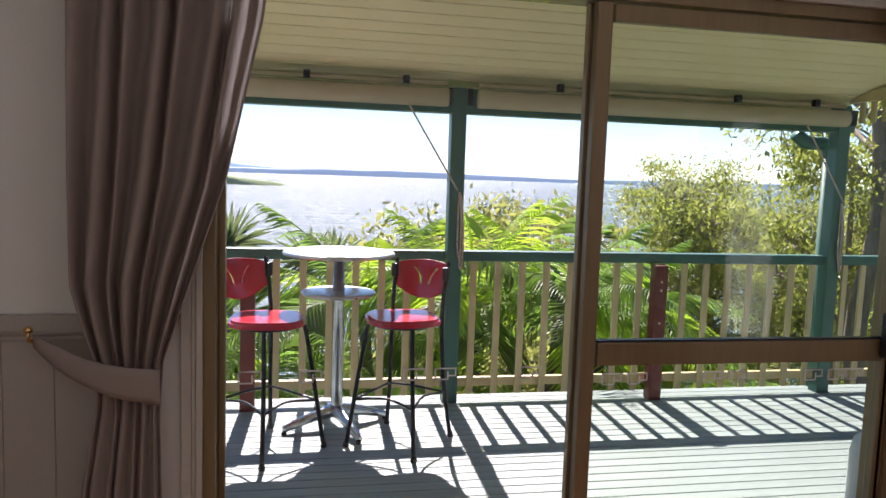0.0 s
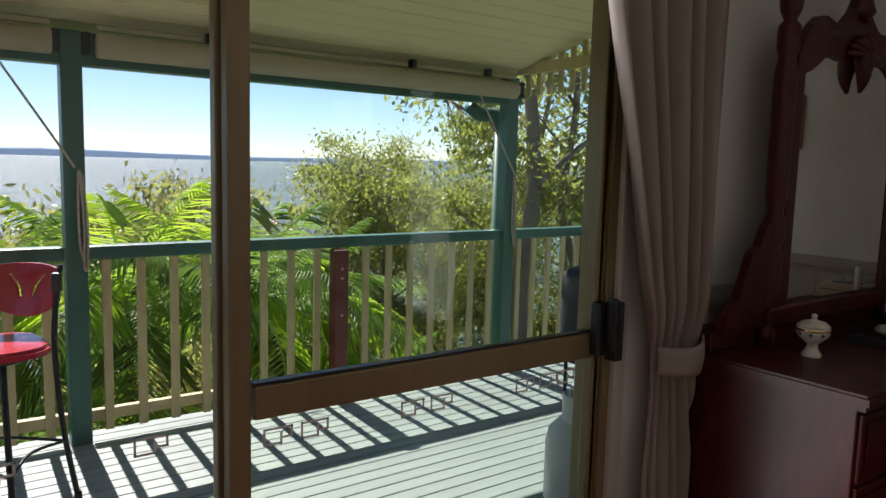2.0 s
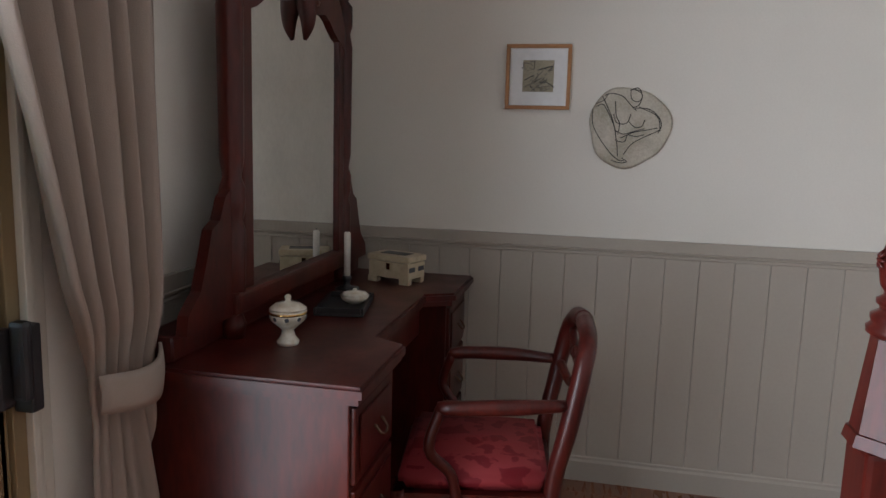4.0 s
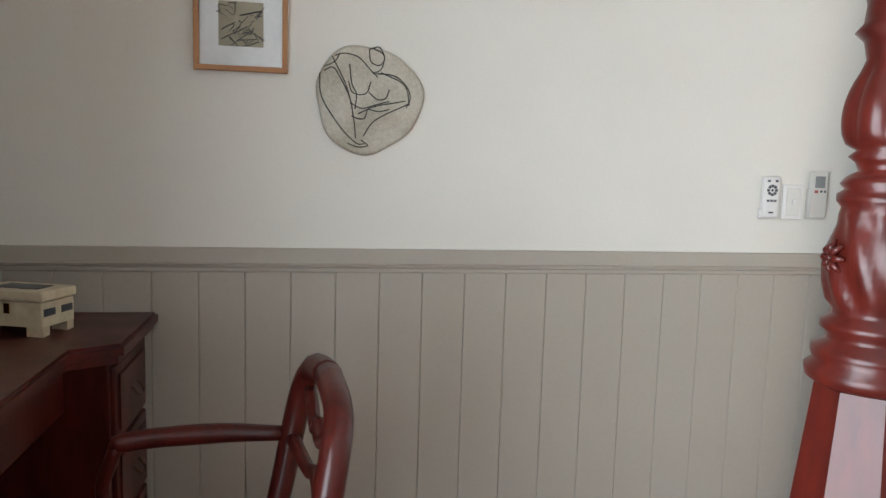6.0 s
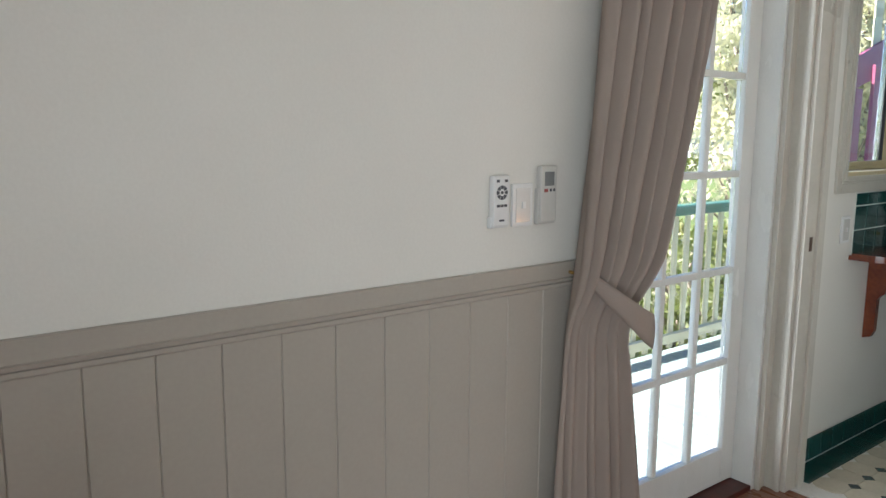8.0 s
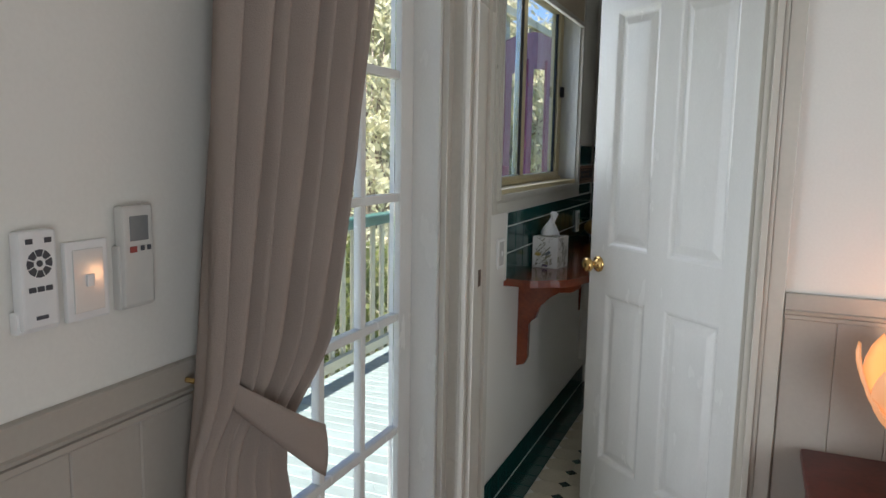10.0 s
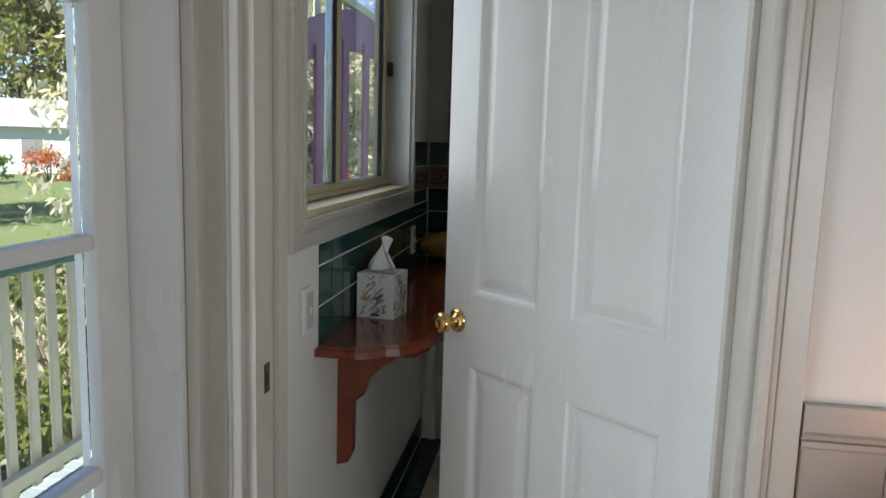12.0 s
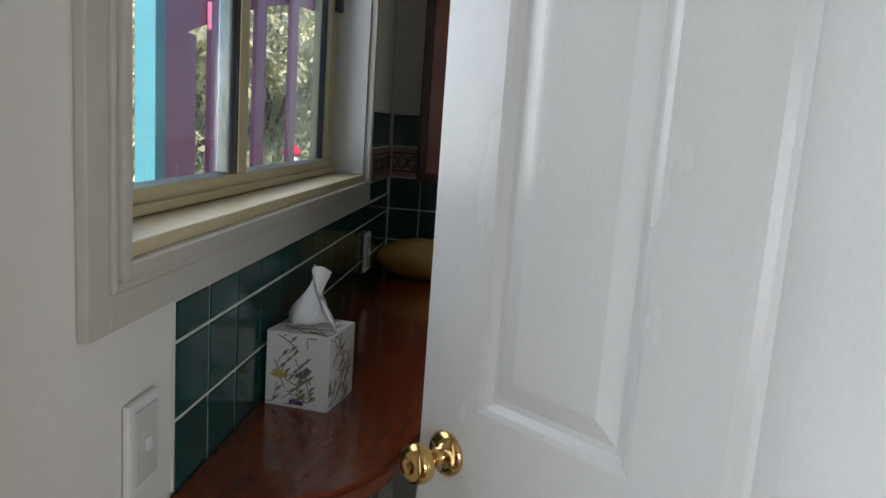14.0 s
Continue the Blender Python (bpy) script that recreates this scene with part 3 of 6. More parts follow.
bm = box(BR - 0.0195, SOUTH - 0.058, 0.975, BR - 0.0182, SOUTH - 0.035, 1.03, 0.0005)
box(BR - 0.0215, SOUTH - 0.053, 0.992, BR - 0.0196, SOUTH - 0.042, 1.013, 0.0005, bm)
structure("strike_plate", bm, M_BRONZE_DK, "worn dark metal strike plate on the door lining", category="strike plate")

# ---- things in the bedroom ----
def curtain(loc, rz, label, edges, tie_z, top, folds, depth=0.045):
    """A gathered cloth; edges gives (height, left, right) along the wall, and the cloth hangs forward of it."""
    c = thing("curtain", loc, rz, label, "curtain", "tied curtains")
    rng = random.Random(int(top * 100 + folds))
    phase = [rng.uniform(-0.5, 0.5) for _ in range(folds * 2 + 2)]
    nu, nz = folds * 12, 70
    bm = bmesh.new()
    rows = []
    hs = [e[0] for e in edges]
    for j in range(nz + 1):
        z = top * j / nz
        l = float(np.interp(z, hs, [e[1] for e in edges]))
        r = float(np.interp(z, hs, [e[2] for e in edges]))
        near = math.exp(-((z - tie_z) / (0.12 if z > tie_z else 0.7)) ** 2)
        amp = depth * (1 - 0.6 * near) * (0.75 + 0.25 * z / top)
        row = []
        for i in range(nu + 1):
            u = i / nu
            a = u * folds * 2 * math.pi
            k = int(u * folds * 2)
            wob = phase[k] * (1 - (u * folds * 2 - k)) + phase[k + 1] * (u * folds * 2 - k)
            sh = math.sin(a + 0.9 * wob + 0.35 * math.sin(2.2 * z + 3 * u))
            sharp = math.copysign(abs(sh) ** 0.75, sh)
            x = l + (r - l) * (u + 0.02 * math.sin(a * 0.5 + 2 * z))
            y = -(0.055 + amp * (sharp * (0.8 + 0.25 * wob) + 0.3) + 0.006 * math.sin(7 * u + 1.6 * z) - 0.02 * near)
            row.append(bm.verts.new((x, y, z)))
        rows.append(row)
    for a, b in zip(rows, rows[1:]):
        for i in range(nu):
            bm.faces.new((a[i], a[i + 1], b[i + 1], b[i]))
    cloth = part("cloth", bm, M_CURTAIN, c, smooth=True)
    sol = cloth.modifiers.new("thickness", "SOLIDIFY")
    sol.thickness = 0.003
    return c


def tie_band(c, p0, p1, w0, w1, bulge):
    """Cloth band wrapped round the gathered curtain, from hook p0 to the folded end p1 (along, out, up)."""
    bm = bmesh.new()
    n = 14
    rows = []
    for i in range(n + 1):
        t = i / n
        w = w0 + (w1 - w0) * t ** 0.6
        x = p0[0] + (p1[0] - p0[0]) * t
        y = p0[1] + (p1[1] - p0[1]) * t - bulge * math.sin(math.pi * min(1, t * 1.05))
        z = p0[2] + (p1[2] - p0[2]) * t - 0.015 * math.sin(math.pi * t)
        rows.append([bm.verts.new((x, y - 0.006 * math.sin(math.pi * k / 5), z - w / 2 + w * k / 5)) for k in range(6)])
    for a, b in zip(rows, rows[1:]):
        for k in range(5):
            bm.faces.new((a[k], b[k], b[k + 1], a[k + 1]))
    t = part("tie_band", bm, M_CURTAIN, c, smooth=True)
    sol = t.modifiers.new("thickness", "SOLIDIFY")
    sol.thickness = 0.008
    return t


def tie_hook(c, x, z):
    h = part("tie_hook", tube(bend([(x, 0, z), (x, -0.035, z), (x, -0.05, z + 0.012), (x, -0.05, z + 0.03)]), 0.005, 8), M_BRASS, c, smooth=True)
    part("hook_knob", lathe([(0.004, 0), (0.011, 0.004), (0.012, 0.012), (0.006, 0.018)], 12, (x, -0.05, z + 0.026)), M_BRASS, h, smooth=True)


LABEL_C = "taupe cloth curtain in soft folds, tied back to a hook"
# beside the sliding door, east end: local x along the wall
c = curtain((0, NORTH - 0.02, 0), 0, LABEL_C, [(0, 2.33, 2.74), (0.50, 2.345, 2.69), (0.78, 2.37, 2.62), (0.90, 2.361, 2.62), (1.11, 2.279, 2.61), (1.4, 2.212, 2.606), (1.78, 2.118, 2.604), (2.5, 1.97, 2.62)], 0.86, 2.5, 6)
tie_band(c, (2.355, -0.085, 0.865), (2.63, -0.06, 0.875), 0.085, 0.10, 0.055)
# west end
c = curtain((0, NORTH - 0.02, 0), 0, LABEL_C, [(0, -0.41, -0.165), (0.575, -0.383, -0.172), (0.80, -0.345, -0.176), (0.93, -0.345, -0.165), (1.15, -0.40, -0.090), (1.44, -0.40, 0.003), (1.86, -0.393, 0.088), (2.5, -0.39, 0.165)], 0.875, 2.5, 7)
tie_band(c, (-0.50, -0.03, 0.985), (-0.17, -0.075, 0.86), 0.035, 0.10, 0.05)
tie_hook(c, -0.505, 0.985)
# french door: wall runs along y; local x points south
c = curtain((EAST - 0.02, 0, 0), -90, LABEL_C, [(0, -0.64, -0.20), (0.47, -0.612, -0.238), (0.70, -0.592, -0.265), (0.80, -0.585, -0.288), (0.9, -0.575, -0.262), (1.05, -0.562, -0.177), (1.4, -0.52, -0.078), (1.8, -0.468, 0.0), (2.5, -0.42, 0.10)], 0.85, 2.5, 7, depth=0.055)
tie_band(c, (-0.505, -0.045, 1.02), (-0.318, -0.155, 0.845), 0.03, 0.105, 0.03)
tie_hook(c, -0.513, 1.02)


def drawer(parent, x0, x1, z0, z1, y, w=0.02):
    dr = part("drawer", box(x0, y - 0.012, z0, x1, y + 0.006, z1, 0.005), M_MAHOG, parent)
    part("drawer_panel", box(x0 + 0.025, y - 0.018, z0 + 0.025, x1 - 0.025, y - 0.013, z1 - 0.025, 0.004), M_MAHOG, dr)
    xm, zm = (x0 + x1) / 2, (z0 + z1) / 2
    bm = tube(bend([(xm - 0.03, y - 0.02, zm + 0.01), (xm - 0.025, y - 0.036, zm - 0.012), (xm, y - 0.04, zm - 0.02), (xm + 0.025, y - 0.036, zm - 0.012), (xm + 0.03, y - 0.02, zm + 0.01)]), 0.004, 6)
    h = part("drawer_handle", bm, M_BRONZE_DK, dr, "dark drop handle", smooth=True)
    return dr


def dressing_table():
    """Kneehole dressing table against the north wall with a tall carved mirror."""
    T = 0.86
    d = thing("dressing_table", (3.312, NORTH - 0.02, 0), 0, "polished mahogany kneehole dressing table with a tall carved mirror", "dressing table")
    X, D = 0.745, 0.60
    top = []
    for x, y in ((-X, 0), (X, 0), (X, -D), (0.36, -D), (0.30, -D + 0.10), (-0.30, -D + 0.10), (-0.36, -D), (-X, -D)):
        top.append((x, y))
    part("tabletop", plate(top[::-1], 0.028, "z", (0, 0, T - 0.028), bevel=0.008), M_MAHOG, d)
    part("top_moulding", plate([(a * 0.985, b * 0.98) for a, b in top][::-1], 0.018, "z", (0, 0, T - 0.047)), M_MAHOG, d)
    for s in (-1, 1):
        x0, x1 = sorted((s * 0.375, s * (X - 0.03)))
        ped = part("pedestal", box(x0, -D + 0.04, 0.10, x1, -0.02, T - 0.048, 0.004), M_MAHOG, d)
        part("plinth", box(x0 - 0.012, -D + 0.028, 0, x1 + 0.012, -0.015, 0.10, 0.01), M_MAHOG, ped)
        for z0, z1 in ((0.13, 0.36), (0.375, 0.585), (0.60, 0.795)):
            drawer(ped, x0 + 0.012, x1 - 0.012, z0, z1, -D + 0.04)
    part("kneehole_drawer", box(-0.37, -D + 0.14, T - 0.17, 0.37, -0.03, T - 0.048, 0.004), M_MAHOG, d)
    # raised back rail and scrolled brackets
    part("back_rail", box(-X + 0.03, -0.10, T, X - 0.03, -0.005, T + 0.07, 0.012), M_MAHOG, d)
    my = -0.12
    m = part("mirror_frame", box(-0.47, my - 0.035, T + 0.07, 0.47, my + 0.02, T + 0.135, 0.01), M_MAHOG, d)
    for s in (-1, 1):
        prof = [(0.03, 0), (0.034, 0.04), (0.024, 0.07), (0.034, 0.1), (0.036, 0.3), (0.028, 0.33), (0.036, 0.36), (0.036, 0.42), (0.026, 0.45), (0.034, 0.5), (0.037, 0.9), (0.028, 0.95), (0.036, 0.98), (0.036, 1.05), (0.02, 1.07), (0.034, 1.10), (0.038, 1.14), (0.026, 1.18), (0.012, 1.20), (0.004, 1.21)]
        part("mirror_post", lathe(prof, 20, (s * 0.435, my, T), fn=lambda a, z: 1 + (0.10 * math.cos(5 * a + 28 * z) if 0.5 < z < 0.9 else 0)), M_MAHOG, m, "turned and fluted mirror post", smooth=True)
        part("mirror_stile", box(*sorted((s * 0.345, s * 0.405))[:1], my - 0.02, T + 0.13, sorted((s * 0.345, s * 0.405))[1], my + 0.015, T + 0.95, 0.008), M_MAHOG, m)
        out = [(s * 0.47, 0.0), (s * 0.70, 0.0), (s * 0.69, 0.05), (s * 0.63, 0.10), (s * 0.60, 0.17), (s * 0.57, 0.25), (s * 0.53, 0.27), (s * 0.50, 0.33), (s * 0.47, 0.35)]
        part("scroll_bracket", plate(out, 0.03, "y", (0, my - 0.015, T + 0.07), bevel=0.0), M_MAHOG, m)
        part("upper_scroll", plate([(s * 0.405, 0.70), (s * 0.44, 0.62), (s * 0.455, 0.75), (s * 0.43, 0.90), (s * 0.405, 0.92)], 0.03, "y", (0, my - 0.012, T)), M_MAHOG, m)
    # shaped crest
    crest = []
    for i in range(21):
        u = -1 + i / 10
        crest.append((0.40 * u, 0.99 + 0.17 * (1 - abs(u)) ** 0.6 + 0.03 * math.cos(9 * u)))
    for i in range(20, -1, -1):
        u = -1 + i / 10
        crest.append((0.40 * u, 0.86 + 0.13 * (1 - u * u) ** 0.6 + 0.012 * math.cos(12 * u)))
    part("crest", plate(crest, 0.035, "y", (0, my - 0.022, T)), M_MAHOG, m, "carved shaped crest rail")
    bm = lathe([(0.03, 0), (0.05, 0.03), (0.035, 0.08), (0.045, 0.1), (0.02, 0.14), (0.03, 0.17), (0.014, 0.22), (0.004, 0.25)], 16, (0, my - 0.01, T + 1.12))
    part("finial", bm, M_MAHOG, m, smooth=True)
    bm = bmesh.new()
    for k in range(9):
        a = math.pi * (0.1 + 0.8 * k / 8)
        tube(bend([(0, my - 0.03, T + 1.0), (0.05 * math.cos(a), my - 0.045, T + 1.0 + 0.06 * math.sin(a) - 0.02), (0.11 * math.cos(a), my - 0.03, T + 1.0 + 0.10 * math.sin(a) - 0.03)], 4), [0.012] * 8 + [0.005], 6, bm)
    tube(bend([(0, my - 0.03, T + 1.02), (0.0, my - 0.04, T + 0.93), (0.0, my - 0.03, T + 0.87)], 4), [0.035, 0.036, 0.034, 0.03, 0.026, 0.022, 0.017, 0.012, 0.006], 8, bm)
    part("carved_shell", bm, M_MAHOG, m, "carved leaf ornament", smooth=True)
    glass_out = [(-0.35, 0.14)] + [(-0.35 + 0.07 * i, 0.93 + (0.075 * math.sin(math.pi * i / 10))) for i in range(11)] + [(0.35, 0.14)]
    part("mirror_glass", plate(glass_out, 0.006, "y", (0, my - 0.008, T)), M_MIRROR, m, "clear mirror glass")
    return d


dressing_table()


def carver_chair(loc, rz):
    """Armchair with balloon back and red damask seat; faces local +y."""
    c = thing("armchair", loc, rz, "mahogany carver armchair with red damask seat", "chair")
    seat = [(-0.24, 0.24), (0.24, 0.24), (0.215, -0.19), (-0.215, -0.19)]
    bm = plate(seat[::-1], 0.065, "z", (0, 0, 0.43))
    bmesh.ops.bevel(bm, geom=[e for e in bm.edges], offset=0.022, segments=3, affect="EDGES")
    for v in bm.verts:
        if v.co.z > 0.47:
            v.co.z += 0.03 * (1 - (v.co.x / 0.25) ** 2) * (1 - ((v.co.y - 0.02) / 0.24) ** 2)
    part("seat", bm, M_DAMASK, c, "red damask upholstered seat", smooth=True)
    fr = bmesh.new()
    box(-0.25, 0.22, 0.37, 0.25, 0.255, 0.435, 0.006, fr)
    box(-0.225, -0.21, 0.37, 0.225, -0.18, 0.435, 0.006, fr)
    plate([(-0.255, 0.22), (-0.225, 0.22), (-0.2, -0.18), (-0.23, -0.18)], 0.065, "z", (0, 0, 0.37), fr)
    plate([(0.225, 0.22), (0.255, 0.22), (0.23, -0.18), (0.2, -0.18)], 0.065, "z", (0, 0, 0.37), fr)
    part("seat_frame", fr, M_MAHOG, c)
    for s in (-1, 1):
        part("front_leg", lathe([(0.014, 0), (0.02, 0.03), (0.016, 0.06), (0.024, 0.2), (0.029, 0.3), (0.022, 0.33), (0.03, 0.36), (0.03, 0.435)], 16, (s * 0.225, 0.225, 0)), M_MAHOG, c, smooth=True)
        pts = [(s * 0.20, -0.27, 0), (s * 0.205, -0.215, 0.25), (s * 0.21, -0.20, 0.45), (s * 0.225, -0.235, 0.64), (s * 0.215, -0.265, 0.80), (s * 0.15, -0.285, 0.875), (0, -0.29, 0.90)]
        line = bend(pts, 5)
        part("back_post", tube(line, [0.021 + 0.006 * min(1, 2 * i / len(line)) for i in range(len(line))], 10), M_MAHOG, c, smooth=True)
        arm = bend([(s * 0.225, -0.225, 0.705), (s * 0.255, -0.10, 0.705), (s * 0.27, 0.05, 0.70), (s * 0.262, 0.13, 0.695)], 5)
        a = part("arm", tube(arm, [0.017, 0.018, 0.019, 0.02, 0.021, 0.022, 0.023, 0.023, 0.023, 0.022, 0.022, 0.022, 0.022, 0.022, 0.02, 0.016], 10), M_MAHOG, c, smooth=True)
        part("arm_support", tube(bend([(s * 0.262, 0.12, 0.695), (s * 0.275, 0.15, 0.58), (s * 0.25, 0.09, 0.50), (s * 0.245, 0.07, 0.42)], 5), 0.016, 8), M_MAHOG, a, smooth=True)
    bm = tube(bend([(-0.215, -0.245, 0.70), (-0.09, -0.265, 0.675), (0, -0.27, 0.70), (0.09, -0.265, 0.675), (0.215, -0.245, 0.70)], 5), 0.016, 8)
    tube(bend([(-0.14, -0.275, 0.83), (-0.04, -0.272, 0.78), (0, -0.272, 0.805), (0.04, -0.272, 0.78), (0.14, -0.275, 0.83)], 5), 0.014, 8, bm)
    part("back_splat", bm, M_MAHOG, c, "carved pierced cross splat", smooth=True)
    return c


carver_chair((3.206, 2.518, 0), 8)


# ---- things on the dressing table ----
T = 0.86
def jar(loc):
    j = thing("porcelain_jar", loc, 0, "white painted porcelain pedestal jar with a lid", "jar")
    part("bowl", lathe([(0.036, 0), (0.038, 0.012), (0.024, 0.03), (0.02, 0.05), (0.034, 0.062), (0.058, 0.085), (0.063, 0.108), (0.06, 0.12)], 28), M_CERAMIC, j, smooth=True)
    lid = part("lid", lathe([(0.062, 0.12), (0.062, 0.125), (0.04, 0.14), (0.012, 0.146), (0.008, 0.152), (0.012, 0.16), (0.008, 0.168), (0.002, 0.17)], 28), M_CERAMIC, j, smooth=True)
    part("gilt_band", lathe([(0.0635, 0.105), (0.0645, 0.109), (0.0635, 0.113)], 28), M_BRASS, j, smooth=True)
    for k in range(9):
        a = 2 * math.pi * k / 9
        q = lathe([(0.002, 0), (0.008, 0.001), (0.002, 0.003)], 7, bm=None)
        bmesh.ops.transform(q, matrix=pose(0.06 * math.cos(a), 0.06 * math.sin(a), 0.094, 0, 100, math.degrees(a)), verts=q.verts)
        part("painted_flower", q, M_DARKPRINT, j, "small dark painted flower")
    return j


j = jar((2.86, 3.02, T))
j.scale = (0.82, 0.82, 0.82)


def trinket_box(loc, rz):
    b = thing("trinket_box", loc, rz, "ivory carved trinket box on bracket feet", "box")
    part("body", box(-0.095, -0.06, 0.022, 0.095, 0.06, 0.085, 0.004), M_BONE, b)
    lid = part("lid", box(-0.1, -0.065, 0.087, 0.1, 0.065, 0.112, 0.006), M_BONE, b)
    part("inlay", box(-0.06, -0.03, 0.1125, 0.06, 0.03, 0.114), M_DARKPRINT, lid, "dark inlay panel")
    for sx in (-1, 1):
        for sy in (-1, 1):
            x, y = sx * 0.075, sy * 0.045
            part("foot", plate([(x - 0.022, y - 0.016), (x + 0.022, y - 0.016), (x + 0.016, y + 0.016), (x - 0.016, y + 0.016)], 0.023, "z"), M_BONE, b)
    for y in (-0.034, 0.03):
        part("inlay", box(0.0955, y - 0.02, 0.05, 0.0975, y + 0.02, 0.068), M_DARKPRINT, b, "dark inlay panel")
    part("keyhole", box(-0.008, -0.0625, 0.055, 0.008, -0.0605, 0.08, 0.0005), M_BRASS, b, "small brass keyhole plate")
    return b


trinket_box((3.83, 2.985, T), -109)
for x, y in ((3.62, 3.12),):
    c = thing("candle", (x, y, T), 0, "white taper candle in a dark holder", "candle")
    part("holder", lathe([(0.045, 0), (0.045, 0.006), (0.014, 0.012), (0.012, 0.03), (0.018, 0.035), (0.018, 0.05)], 20), M_BLACK, c, smooth=True)
    part("wax", lathe([(0.0125, 0.04), (0.0125, 0.21), (0.009, 0.216)], 14), M_CANDLE, c, smooth=True)
    part("wick", tube([(0, 0, 0.215), (0.001, 0, 0.225)], 0.0012, 5), M_BLACK, c)
d = thing("tray", (3.32, 3.02, T), 10, "black lacquer tray on the dressing table", "tray")
part("base", box(-0.13, -0.08, 0, 0.13, 0.08, 0.008, 0.003), M_BLACK, d)
for a in ((-0.13, -0.08, 0.13, -0.072), (-0.13, 0.072, 0.13, 0.08), (-0.13, -0.071, -0.122, 0.071), (0.122, -0.071, 0.13, 0.071)):
    part("rim", box(a[0], a[1], 0.0085, a[2], a[3], 0.028, 0.002), M_BLACK, d)
d = thing("dish", (3.36, 3.0, T + 0.009), 0, "small white china dish with lid on the tray", "dish")
part("bowl", lathe([(0.025, 0), (0.045, 0.015), (0.05, 0.028)], 24), M_CERAMIC, d, smooth=True)
part("lid", lathe([(0.05, 0.029), (0.035, 0.04), (0.006, 0.044), (0.008, 0.05), (0.002, 0.052)], 24), M_CERAMIC, d, smooth=True)


# ---- things on the east wall; they face -x ----
def picture():
    p = thing("framed_picture", (EAST - 0.001, 2.475, 1.686), 0, "small sketch in a white mount and honey pine frame", "picture")
    w, h, b = 0.130, 0.128, 0.015
    bm = box(-0.022, -w, -h, 0, w, -h + b, 0.003)
    box(-0.022, -w, h - b, 0, w, h, 0.003, bm)
    box(-0.022, -w, -h + b, 0, -w + b, h - b, 0.003, bm)
    box(-0.022, w - b, -h + b, 0, w, h - b, 0.003, bm)
    part("frame", bm, M_FRAMEWOOD, p)
    part("mount", box(-0.008, -w + b, -h + b, 0, w - b, h - b), M_PAPER, p)
    part("sketch", box(-0.0105, -0.062, -0.058, -0.0085, 0.062, 0.066), M_SKETCH, p, "brown and grey sketch sheet")
    rng = random.Random(3)
    bm = bmesh.new()
    for _ in range(26):
        y, z = rng.uniform(-0.05, 0.05), rng.uniform(-0.045, 0.055)
        tube(bend([(-0.0115, y, z), (-0.0115, y + rng.uniform(-0.03, 0.03), z + rng.uniform(-0.02, 0.02)), (-0.0115, max(-0.064, min(0.064, y + rng.uniform(-0.05, 0.05))), max(-0.058, min(0.066, z + rng.uniform(-0.03, 0.03))))], 4), rng.uniform(0.0008, 0.002), 4, bm, 1.0)
    part("sketch_drawing", bm, M_INK, p, "dark abstract sketch strokes")
    pane = part("pane", box(-0.016, -w + b, -h + b, -0.014, w - b, h - b), M_GLASS, p)
    pane.visible_shadow = False
    return p


picture()


